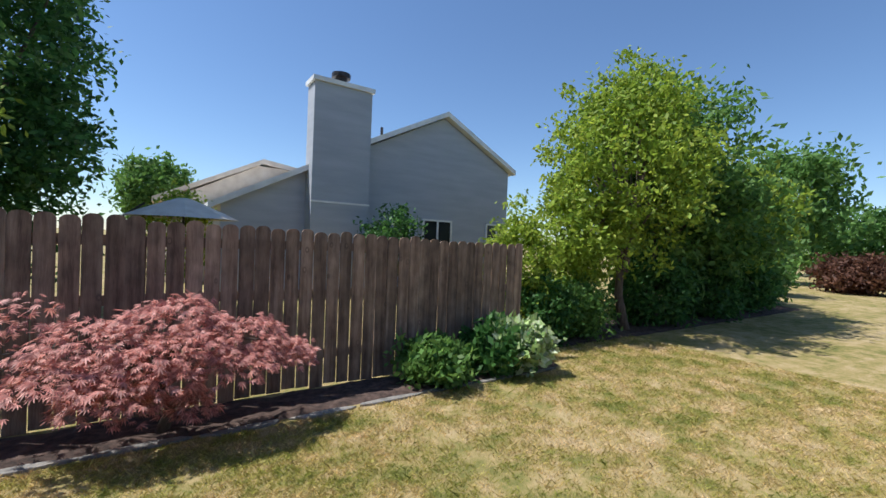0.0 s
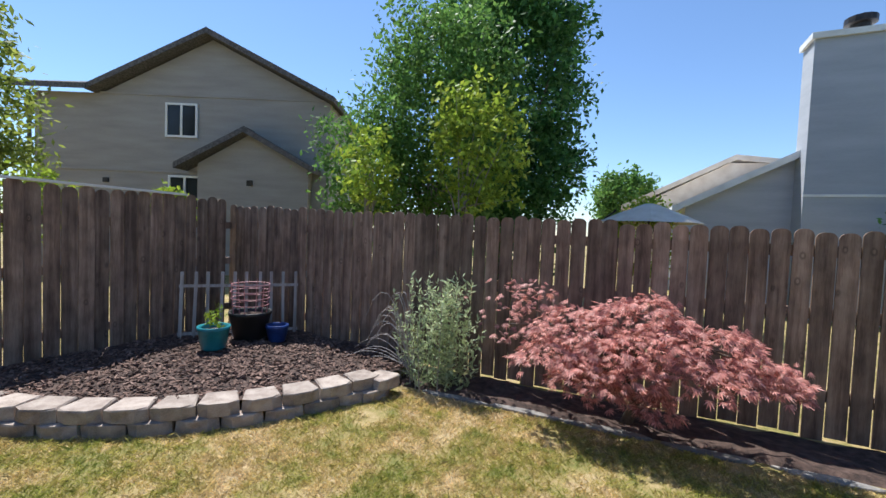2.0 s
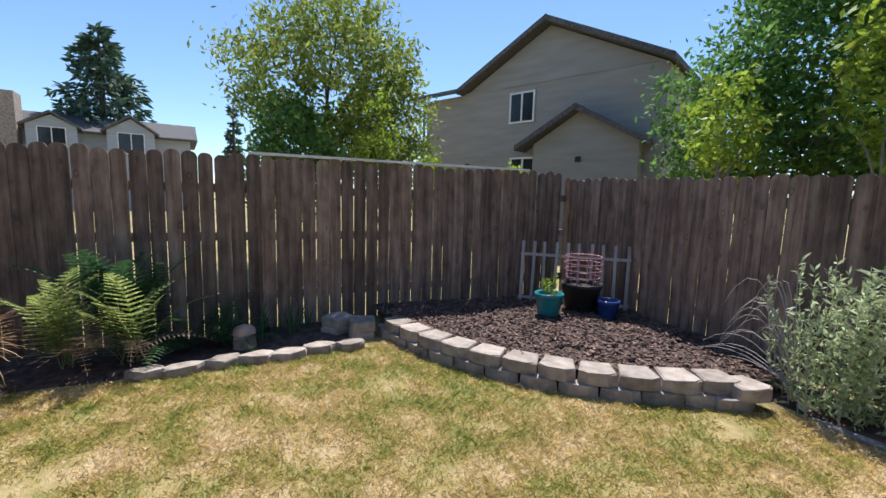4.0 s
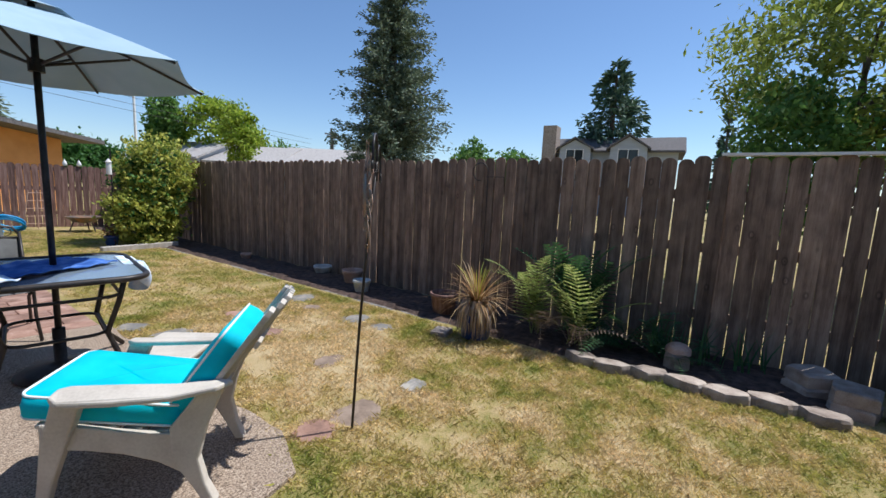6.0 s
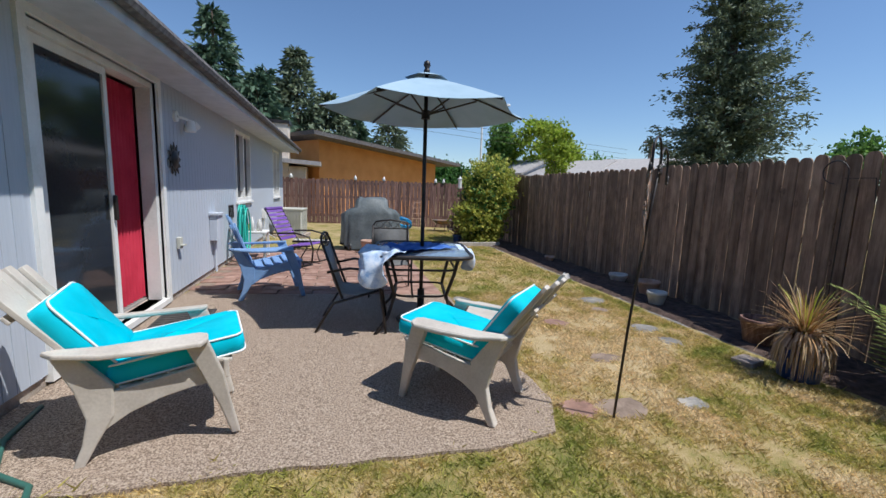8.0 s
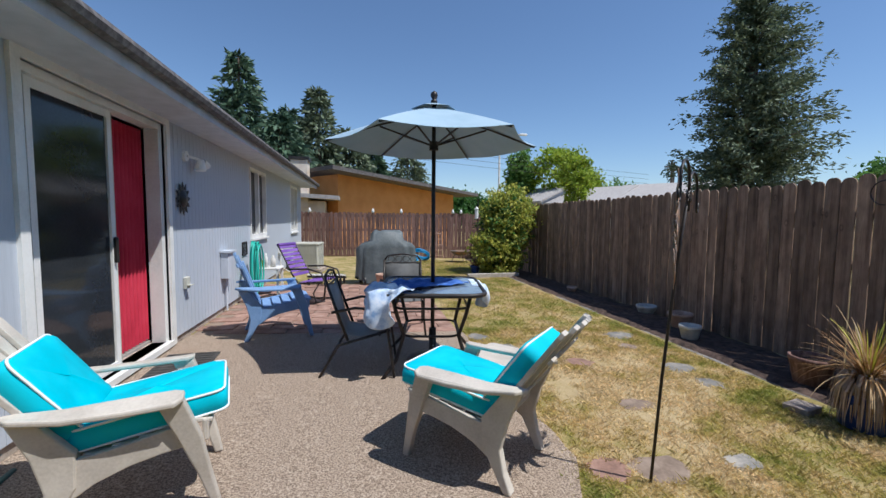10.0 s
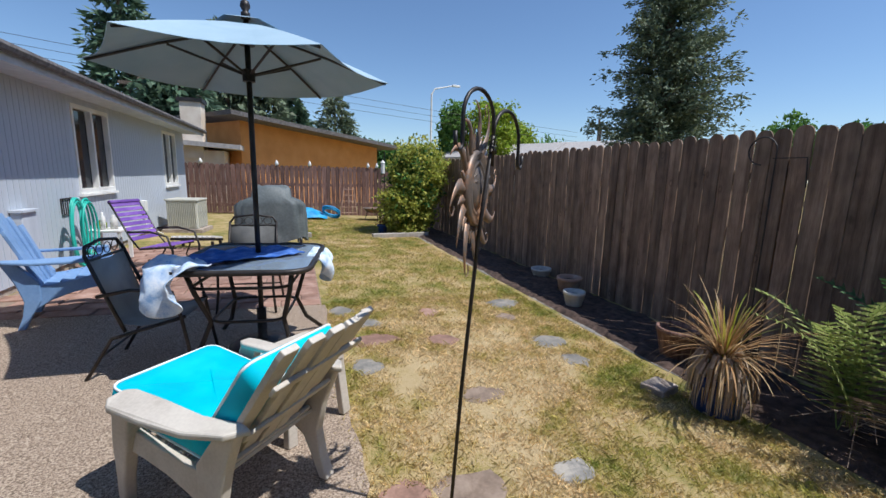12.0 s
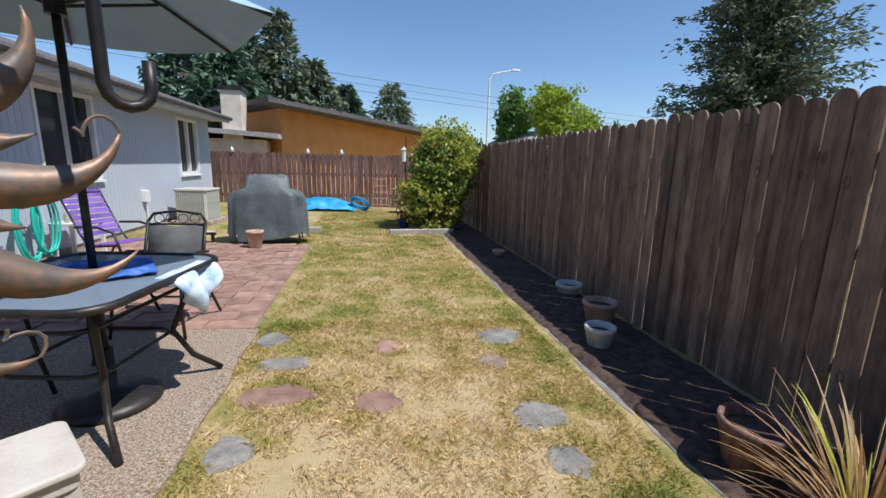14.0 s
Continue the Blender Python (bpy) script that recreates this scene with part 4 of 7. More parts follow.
# trees beyond the long fence
broad_tree("feathery_tree", -10.3, 1.5, 1.6, [((0, 0.2, 3.9), (1.6, 1.9, 1.9), 230, 62, 0.24), ((0.2, 1.4, 3.1), (1.0, 1.0, 1.4), 110, 50, 0.22)], OLIVE_LEAF, 0.15, "feathery olive green tree beyond the fence", 0.12, narrow=0.35, seed=22)
broad_tree("garden_shrub", -9.3, 0.75, 0.6, [((0, 0, 2.2), (0.8, 0.75, 1.1), 120, 46, 0.16)], MID_LEAF, 0.12, "leafy green shrub behind the fence", 0.05, seed=23, category="shrub")
broad_tree("garden_shrub", -8.3, 2.2, 0.6, [((0, 0, 2.1), (0.35, 0.45, 1.1), 50, 40, 0.1), ((0, 0.9, 1.7), (0.4, 0.6, 0.5), 40, 40, 0.1)], LIME_LEAF, 0.08, "pale feathery shrub tip above the fence", 0.03, seed=24, category="shrub")
broad_tree("garden_shrub", -8.0, 5.05, 0.6, [((0, 0, 1.75), (0.28, 0.28, 0.35), 26, 36, 0.07)], LIME_LEAF, 0.12, "small lime green plant above the fence", 0.03, seed=25, category="shrub")
conifer("cedar_tree", -44.0, -11.0, 14.2, 5.6, "tall blue-green cedar behind the distant house", layers=30, per=60, leaf=0.75, seed=3, power=0.75, droop=-0.12)
conifer("fir_tree", -43, -1.5, 9.0, 1.4, "slim distant conifer on the skyline", layers=16, per=40, leaf=0.5, seed=4)
for k, (tx, ty, tz, tr) in enumerate(((-40, -24, 6.4, 2.2), (-42, -20, 5.4, 2.6), (-38, -18.0, 5.0, 2.4), (-43, -27, 6.0, 1.5), (-36, -32, 4.4, 2.5), (-33, -40, 5.0, 3.4), (-30, -44, 5.6, 3.2), (-38, -40, 5.2, 3.4))):
    broad_tree("distant_tree", tx, ty, 1.0, [((0, 0, tz * 0.62), (tr * 0.8, tr * 0.8, tz * 0.38), 70, 40, 0.4)], DARK_LEAF if k % 2 else MID_LEAF, 0.45, "distant green tree on the skyline", 0.15, seed=30 + k, limbs=3)
PX0, PY0 = -14.3, -12.3
conifer("pine_tree", PX0, PY0, 10.2, 2.25, "tall open-crowned pine beyond the fence", PINE_NEEDLE, base=0.06, layers=44, per=74, leaf=0.17, seed=6, power=0.5, droop=0.1, uneven=0.5, bunch=96, tufts=4)
# trees behind the far fence
for k, (tx, ty, hh, rr) in enumerate(((6.4, -27, 10.9, 2.3), (2.2, -30, 10.0, 2.4), (3.6, -24, 6.8, 2.6), (0.3, -31, 7.6, 2.6), (-1.6, -33, 6.6, 2.2), (-5.6, -45, 8.9, 3.3), (4.4, -32, 9.0, 2.6))):
    conifer("fir_tree", tx, ty, hh * 1.03, rr * 1.3, "dark green fir behind the far fence", NEEDLE if k % 2 == 0 else PINE_NEEDLE, layers=30, per=80, leaf=0.5, seed=50 + k, power=0.65, droop=-0.15, bunch=13)
for k, (tx, ty, hz, rr, mt) in enumerate(((-20.6, -40.5, 8.6, 3.6, LIME_LEAF), (-17.3, -42, 8.5, 1.4, MID_LEAF), (-25, -42, 6.6, 2.2, LIME_LEAF), (-31, -45, 5.4, 2.0, MID_LEAF), (-9.6, -46, 4.8, 3.0, DARK_LEAF), (-13, -48, 4.4, 3.0, DARK_LEAF))):
    broad_tree("distant_tree", tx, ty, 1.5, [((0, 0, hz * 0.6), (rr * 0.85, rr * 0.85, hz * 0.4), 130, 46, 0.36)], mt, 0.42, "distant broadleaf tree above the far fence", 0.2, seed=60 + k, limbs=4)
broad_tree("sapling_tree", -9.6, -15.9, 1.5, [((0, 0, 3.0), (0.6, 0.6, 1.25), 70, 40, 0.13)], LIME_LEAF, 0.17, "bright green sapling above the fence", 0.05, seed=70)

# laceleaf maple
def maple():
    t = thing("japanese_maple", pose(-0.22, 3.72, 0), "low spreading red laceleaf maple in dark mulch", "shrub")
    part("trunk", Mesh().tube([(0, 0.05, 0), (0.06, 0.02, 0.2), (-0.04, 0, 0.42), (0.03, 0.02, 0.7)], [0.05, 0.04, 0.035, 0.02], 8), TRUNK, t, smooth=True)
    for k in range(11):
        a = k * 0.62
        r = 0.85 if k % 2 else 0.55
        part("limb", Mesh().tube([(0, 0, 0.4), (math.cos(a) * r * 0.5, math.sin(a) * 0.2, 0.78), (math.cos(a) * r * 1.2, math.sin(a) * 0.35, 0.72)], [0.022, 0.014, 0.005], 6), TRUNK, t)
    # drooping tiers, each a shelf of leaf clusters with a ragged hem
    tiers = [(0.06, -0.05, 0.42, 0.25, 1.06), (-0.42, -0.12, 0.42, 0.26, 0.92), (0.5, -0.12, 0.44, 0.26, 0.92), (0.1, -0.3, 0.5, 0.22, 0.84), (-0.62, -0.25, 0.36, 0.24, 0.70), (-0.15, -0.38, 0.42, 0.2, 0.66),
             (0.45, -0.35, 0.42, 0.2, 0.72), (0.9, -0.16, 0.26, 0.2, 0.72), (1.1, -0.1, 0.14, 0.1, 0.70), (-0.3, -0.3, 0.34, 0.18, 0.52), (0.22, -0.26, 0.14, 0.12, 0.4)]
    pts, outs = [], []
    for cx, cy, rx, ry, z in tiers:
        for k in range(int(1500 * (rx * ry) ** 0.75 + 60)):
            a, r = RNG.random() * 6.283, RNG.random() ** 0.45
            hem = r ** 3
            pts.append((cx + rx * r * math.cos(a), cy + ry * r * math.sin(a), z - 0.17 * hem - 0.03 * RNG.random() + 0.035 * math.sin(9 * (cx + rx * r * math.cos(a)))))
            outs.append((math.cos(a) * (0.4 + r), math.sin(a) * (0.4 + r) - 0.25, -0.25 - 0.5 * hem))
    for k in range(130):
        pts.append((RNG.normal() * 0.2 - 0.98, RNG.normal() * 0.12 + 0.1, RNG.uniform(0.55, 1.12)))
        outs.append((RNG.normal(), -0.5, -0.1))
    # each leaf is a fan of narrow fingers
    P, O = np.array(pts), np.array(outs)
    P = P * np.array([0.91, 1.0, 1.0]) + RNG.normal(size=P.shape) * np.array([0.03, 0.025, 0.02])
    O += RNG.normal(size=O.shape) * 0.35
    O /= np.linalg.norm(O, axis=1)[:, None]
    up = np.array([0.0, -0.35, 1.0]) + RNG.normal(size=O.shape) * 0.35
    side = np.cross(O, up)
    side /= np.linalg.norm(side, axis=1)[:, None]
    L = RNG.uniform(0.045, 0.085, (len(P), 1))
    fans = []
    for ang in (-78, -50, -24, 0, 24, 50, 78):
        c, sn = math.cos(radians(ang)), math.sin(radians(ang))
        d, e = O * c + side * sn, side * c - O * sn
        ln = L * (1 - 0.0055 * abs(ang))
        fans.append(np.stack([P, P + d * ln * 0.45 + e * ln * 0.085, P + d * ln + np.array([0, 0, -0.006]), P + d * ln * 0.45 - e * ln * 0.085], 1))
    quads_object("crown", np.concatenate(fans).reshape(-1, 3), MAPLE_LEAF, t)


maple()


def sage():
    t = thing("sage_shrub", pose(-2.0, 3.72, 0), "pale green upright sage shrub with bare twigs", "shrub")
    vs = []
    for k in range(60):
        a, r = RNG.random() * 6.283, RNG.random() ** 0.5 * 0.28
        bx, by = math.cos(a) * r + (0.12 if k % 3 else -0.1), math.sin(a) * r * 0.7
        h = RNG.uniform(0.65, 1.12) - 0.3 * r - (0.35 if bx > 0.28 else 0)
        lx, ly = bx * 0.35, by * 0.3 - 0.02
        n = int(70 * h)
        u = RNG.random(n)
        p = np.stack([bx + lx * u, by + ly * u, h * u + 0.03], 1)
        out = RNG.normal(size=(n, 3)) * 0.6 + np.array([0, 0, 0.55])
        vs.append(leaf_cloud(p, 0.062, out, 0.2, 0.28))
        if k % 3 == 0:
            part("stem", Mesh().tube([(bx, by, 0), (bx + lx, by + ly, h)], [0.006, 0.002], 5), TWIG, t)
    quads_object("foliage", np.concatenate(vs), SAGE_LEAF, t)
    for k in range(26):
        a = RNG.uniform(2.0, 3.7)
        L = RNG.uniform(0.5, 0.85)
        up = RNG.uniform(0.0, 0.85)
        pts = []
        for i in range(8):
            u = i / 7
            pts.append((-0.15 + math.cos(a) * L * u * (0.8 if up > 0.4 else 1.0), math.sin(a) * 0.25 * u - 0.05, 0.12 + up * math.sin(u * 2.3) - (0.1 * u * u)))
        part("twig", Mesh().tube(pts, [0.005 - 0.0005 * i for i in range(8)], 4), TWIG, t)


sage()


def bush(x, y, r, h, mat, leaf, label, n=130, name="garden_shrub"):
    t = thing(name, pose(x, y, ground_z(x, y)), label, "shrub")
    for k in range(7):
        a = k * 0.9
        part("stem", Mesh().tube([(0, 0, 0), (math.cos(a) * r * 0.4, math.sin(a) * r * 0.4, h * 0.5), (math.cos(a) * r * 0.7, math.sin(a) * r * 0.7, h * 0.8)], [0.012, 0.008, 0.004], 5), TRUNK, t)
    p, c = clumps((0, 0, h * 0.52), (r, r, h * 0.5), n, 26, 0.07, 0.6)
    p = p[p[:, 2] > 0.01]
    quads_object("foliage", leaf_cloud(p, leaf, np.array([0, 0, 0.35]), 0.7, 0.55), mat, t)
    return t


bush(2.32, 3.80, 0.36, 0.46, MID_LEAF, 0.09, "low leafy green hydrangea at the fence foot")
bush(3.5, 3.75, 0.38, 0.58, CREAM_LEAF, 0.13, "shrub with pale cream-green new leaves")
bush(3.25, 3.85, 0.40, 0.55, DARK_LEAF, 0.12, "dark green shrub beside the fence", 90)


def hedge():
    t = thing("hedge", pose(-4.68, -10.3, -0.03), "tall clipped hedge with gold variegated leaves", "shrub")
    part("trunk", Mesh().tube([(0, 0, 0), (0, 0, 1.4)], [0.05, 0.02], 7), TRUNK, t)
    vs = []
    for c, r, n in (((0.0, 0, 1.42), (0.62, 0.66, 0.8), 330), ((0.35, 0.25, 0.6), (0.62, 0.6, 0.6), 220)):
        p, q = clumps(c, r, n, 26, 0.085, 0.75)
        vs.append(leaf_cloud(p, 0.085, np.array([0, 0, 0.2]), 0.8, 0.6))
    quads_object("foliage", np.concatenate(vs), GOLD_LEAF, t)
    # dark leaves fill the core, painting the shade between the gold tiers
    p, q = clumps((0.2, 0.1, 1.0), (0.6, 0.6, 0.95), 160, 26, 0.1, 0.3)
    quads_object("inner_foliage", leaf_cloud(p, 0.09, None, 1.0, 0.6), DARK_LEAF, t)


hedge()


def sword_plant():
    x, y = -4.31, -1.79
    t = thing("sword_leaf_plant", pose(x, y, ground_z(x, y)), "spiky tan and orange sword-leaf plant in a cobalt pot", "plant")
    part("pot", Mesh().lathe([(0.10, 0), (0.14, 0.02), (0.155, 0.2), (0.16, 0.26), (0.14, 0.26), (0.13, 0.2), (0.0, 0.2)], 22), BLUE_POT, t, "cobalt blue glazed pot", smooth=True)
    part("stem", Mesh().lathe([(0.09, 0.2), (0.08, 0.3), (0.05, 0.38), (0.0, 0.42)], 12), DEAD_BLADE, t, smooth=True)

    def blade(a, pts, w, mat):
        m = Mesh()
        ca, sa = math.cos(a), math.sin(a)
        n = len(pts) - 1
        for i, (r, z) in enumerate(pts):
            ww = w * (1 - i / n) ** 0.55 + 0.0007
            m.v += [(ca * r - sa * ww, sa * r + ca * ww, max(z, 0.02)), (ca * r + sa * ww, sa * r - ca * ww, max(z, 0.02))]
        m.f = [(2 * i, 2 * i + 1, 2 * i + 3, 2 * i + 2) for i in range(n)]
        part("blade", m, mat, t)

    for k in range(190):
        el = RNG.uniform(8, 86) ** 1.0
        L = RNG.uniform(0.32, 0.54) * (0.75 if el > 70 else 1.0)
        bend = RNG.uniform(10, 75) * (1.25 - el / 90)
        r, z, pts = 0.02, RNG.uniform(0.34, 0.42), []
        for i in range(8):
            pts.append((r, z))
            th = radians(el - bend * (i / 7) ** 1.2 * 1.3)
            r += L / 7 * math.cos(th)
            z += L / 7 * math.sin(th)
        blade(RNG.random() * 6.283, pts, RNG.uniform(0.0035, 0.0065), YOUNG_BLADE if el > 60 and k % 2 else STRAW_BLADE)
    for k in range(230):
        r1, top = RNG.uniform(0.13, 0.2), RNG.uniform(0.3, 0.4)
        low = RNG.uniform(0.02, 0.14)
        blade(RNG.random() * 6.283, [(0.06, top), (r1 * 0.75, top + 0.02), (r1, top - 0.05), (r1 + 0.01, (top + low) / 2), (r1 + RNG.uniform(-0.01, 0.04), low)], RNG.uniform(0.006, 0.012), DEAD_BLADE if k % 3 else STRAW_BLADE)


sword_plant()
# single blades take their shade from their own number
for leaf_mat in (STRAW_BLADE, YOUNG_BLADE, DEAD_BLADE):
    tree = leaf_mat.node_tree
    for nd in [n for n in tree.nodes if n.bl_idname == "ShaderNodeNewGeometry"]:
        src = [n for n in tree.nodes if n.bl_idname == "ShaderNodeObjectInfo"][0].outputs["Random"]
        for link in [l for l in tree.links if l.from_node == nd]:
            tree.links.new(src, link.to_socket)


def frond(L, droop, wide):
    """A feathered frond: an arching midrib with toothed leaflets that shorten to the tip."""
    m = Mesh()
    n = 20
    pts = [(0, L * (u - 0.1 * u * u), L * (0.5 * u - droop * u ** 2.4)) for u in (i / n for i in range(n + 1))]
    m.tube(pts[::4] + [pts[-1]], [0.004, 0.0035, 0.003, 0.0025, 0.002, 0.001, 0.001][:len(pts[::4]) + 1], 4)
    for i in range(3, n):
        x, y, z = pts[i]
        f = (i - 2) / (n - 2)
        w = wide * L * min(1.0, 0.55 + 2.2 * f) * (1 - f) ** 0.75 + 0.012
        for s in (-1, 1):
            for j in range(5):
                u0, u1 = j / 5, (j + 0.92) / 5
                wd = 0.33 * L / n * (1 - 0.75 * u0)
                a = (x + s * w * u0, y + w * u0 * 0.45, z - 0.10 * w * u0 * u0)
                b = (x + s * w * u1, y + w * u1 * 0.45, z - 0.10 * w * u1 * u1)
                m.add([(a[0], a[1] - wd, a[2]), (b[0], b[1] - wd * 0.45, b[2]), (b[0], b[1] + wd * 0.45, b[2]), (a[0], a[1] + wd, a[2])], [(0, 1, 2, 3)])
    return m


def fern(x, y, s, label, seed, n, mat, lean, face=None, withered=0):
    """lean: how steeply the fronds rise; face: the heading that they favour."""
    rng = random.Random(seed)
    t = thing("fern", pose(x, y, ground_z(x, y)), label, "plant")
    kinds = [frond(L * s, d, w).data("frond", mat) for L, d, w in ((0.7, 0.32, 0.24), (0.85, 0.4, 0.22), (1.0, 0.46, 0.2))]
    dry = frond(0.7 * s, 0.75, 0.16).data("frond", DEAD_BLADE)
    for k in range(n):
        a = k * 137.5 + rng.uniform(-15, 15)
        if face is not None:
            a = face + rng.uniform(-95, 95)
        old = k >= n - withered
        part("frond", dry if old else kinds[k % 3], mat, t, "withered brown frond" if old else "", m=pose(rng.uniform(-.07, .07), rng.uniform(-.07, .07), 0.03, rng.uniform(*lean) * (0.6 if old else 1), rng.uniform(-14, 14), a))


fern(-4.83, -1.36, 1.12, "upright yellow-green fern beside the spiky plant", 1, 12, FERN_LEAF, (36, 66), -75, 3)
fern(-4.82, -0.95, 1.08, "dense green fern with some browned fronds", 2, 12, FERN_LEAF, (24, 62), -75, 4)
# ferns behind and in fence shadow use the shade-darkened leaf colour
fern(-5.15, -1.0, 1.25, "tall shaded green fern standing against the fence", 3, 21, FERN_SHADED, (42, 72), -90)
fern(-5.08, -0.52, 0.85, "dark green fern in the fence shade", 4, 18, FERN_SHADED, (0, 38), -90)
fern(-4.95, -0.12, 0.6, "low shaded green fern behind the border stones", 5, 13, FERN_SHADED, (-5, 28))


def sword_clump(x, y, h, n, label, mat=FERN_LEAF, seed=4):
    t = thing("iris_clump", pose(x, y, ground_z(x, y) + 0.0), label, "plant")
    rng = random.Random(seed)
    for k in range(n):
        a = rng.uniform(0, 6.28)
        L = h * rng.uniform(0.6, 1.0)
        o = rng.uniform(0.02, 0.22)
        bx, by = rng.uniform(-.12, .12), rng.uniform(-.25, .25)
        m = Mesh()
        for i in range(5):
            u = i / 4
            ww = 0.014 * (1 - u) + 0.001
            ca, sa = math.cos(a), math.sin(a)
            m.v += [(bx + ca * o * u * u - sa * ww, by + sa * o * u * u + ca * ww, L * u), (bx + ca * o * u * u + sa * ww, by + sa * o * u * u - ca * ww, L * u)]
        m.f = [(2 * i, 2 * i + 1, 2 * i + 3, 2 * i + 2) for i in range(4)]
        part("leaf", m, mat, t)


sword_clump(-5.15, -0.1, 0.5, 26, "sword-leaved iris clump in shade", FERN_SHADED, seed=4)
sword_clump(-5.1, 0.35, 0.45, 22, "blue-green iris clump by the fence", FERN_SHADED, seed=5)

# ---------------------------------------------------------------- beds, borders, stones
BED = (-5.2, 4.3)


def soil_sheet(name, x0, y0, x1, y1, label, lift=0.02, cut=None):
    nx, ny = max(4, int((x1 - x0) / 0.09)), max(4, int((y1 - y0) / 0.09))
    m = Mesh()
    for j in range(ny + 1):
        for i in range(nx + 1):
            x, y = x0 + (x1 - x0) * i / nx, y0 + (y1 - y0) * j / ny
            edge = min(i, nx - i, j, ny - j) == 0
            wob = 0.05 * noise.noise(Vector((x * 2, y * 2, 5))) if edge else 0
            z = ground_z(x, y) + (lift + 0.03 * noise.noise(Vector((x * 3, y * 3, 1))) + 0.018 * noise.noise(Vector((x * 11, y * 11, 2))) if not edge else -0.02)
            m.v.append((x + (wob if i in (0, nx) else 0), y + (wob if j in (0, ny) else 0), z))
    m.f = [(j * (nx + 1) + i, j * (nx + 1) + i + 1, (j + 1) * (nx + 1) + i + 1, (j + 1) * (nx + 1) + i) for j in range(ny) for i in range(nx)]
    return tagged(part(name, m, SOIL, smooth=True), label, "soil", kind="structure")


soil_sheet("soil_border", FENCE_X + 0.03, -14.2, -4.45, 1.0, "bare dark soil strip along the fence", 0.035)
soil_sheet("soil_border", -2.4, 3.56, 4.3, BACK_Y - 0.02, "black mulch strip under the back fence", 0.03)
soil_sheet("soil_border", 4.2, 4.25, 16.0, 6.4, "bare earth under the garden trees", 0.03)


def mound():
    m = Mesh()
    na, nr = 40, 30
    for j in range(nr + 1):
        for i in range(na + 1):
            a = radians(-4 - 90 * i / na)
            r = 2.96 * j / nr
            x, y = BED[0] + r * math.cos(a), BED[1] + r * math.sin(a)
            x, y = max(x, FENCE_X + 0.03), min(y, BACK_Y - 0.03)
            m.v.append((x, y, 0.16 + 0.03 * noise.noise(Vector((x * 2, y * 2, 0))) + 0.015 * noise.noise(Vector((x * 12, y * 12, 0)))))
    m.f = [(j * (na + 1) + i, (j + 1) * (na + 1) + i, (j + 1) * (na + 1) + i + 1, j * (na + 1) + i + 1) for j in range(nr) for i in range(na)]
    m.f = [tuple(reversed(f)) for f in m.f]
    tagged(part("mulch_bed", m, SOIL, smooth=True), "raised planting bed of dark bark mulch", "mulch", kind="structure")
    c = Mesh()
    rng = random.Random(8)
    for k in range(5200):
        a, r = radians(rng.uniform(-93, -6)), 2.93 * math.sqrt(rng.random())
        x, y = BED[0] + r * math.cos(a), BED[1] + r * math.sin(a)
        if x < FENCE_X + 0.05 or y > BACK_Y - 0.05:
            continue
        s, w = rng.uniform(0.012, 0.035), rng.uniform(0.005, 0.012)
        c.box(-s, -w, -0.003, s, w, 0.003, pose(x, y, 0.168 + 0.03 * noise.noise(Vector((x * 2, y * 2, 0))) + rng.uniform(0, 0.012), rng.uniform(-35, 35), rng.uniform(-25, 25), rng.uniform(0, 360)))
    tagged(part("bark_chips", c, BARK_CHIPS), "loose brown bark chips over the raised bed", "bark mulch", kind="stuff")


mound()


def block_mesh(rng, mat):
    m = Mesh()
    w, d, h = 0.143, 0.22, 0.098
    j = lambda: rng.uniform(-0.007, 0.007)
    for z, k in ((0, 1.0), (h - 0.012, 1.0), (h, 0.93)):
        m.v += [(-w * k + j(), j() + (1 - k) * 0.1, z), (-w * 0.5, -0.04 * k + j(), z), (w * 0.5, -0.04 * k + j(), z), (w * k + j(), j() + (1 - k) * 0.1, z), (w * 0.78 * k, d * k, z), (-w * 0.78 * k, d * k, z)]
    m.f = [(5, 4, 3, 2, 1, 0), (12, 13, 14, 15, 16, 17)] + [(r * 6 + i, r * 6 + (i + 1) % 6, r * 6 + 6 + (i + 1) % 6, r * 6 + 6 + i) for r in (0, 1) for i in range(6)]
    return m.data("block", mat)


def blocks():
    rng = random.Random(5)
    w = thing("retaining_wall", pose(0, 0, 0), "curved two-course tan concrete block retaining wall", "retaining wall", kind="structure")
    kinds = [block_mesh(rng, BLOCK) for k in range(5)]
    for course in (0, 1):
        for k in range(-1, 10):
            a = -27.2 - 5.65 * (k + (0.45 if course == 0 else 0))
            r = 3.06 - 0.02 * course
            x, y = BED[0] + r * math.cos(radians(a)), BED[1] + r * math.sin(radians(a))
            part("block", kinds[(k + course) % 5], BLOCK, w, m=pose(x, y, -0.01 + course * 0.102, rng.uniform(-1, 1), rng.uniform(-1.2, 1.2), a + 90 + rng.uniform(-2, 2)))
    for x, y, z, a in ((-4.78, 0.98, 0.0, -20), (-4.78, 0.98, 0.1, -14), (-5.02, 0.80, 0.0, -60), (-5.05, 0.82, 0.1, -64), (-2.28, 3.2, 0.0, 70), (-2.22, 3.32, 0.09, 80)):
        part("block", kinds[1], BLOCK, w, m=pose(x, y, z - 0.01, 0, 2, a))


blocks()


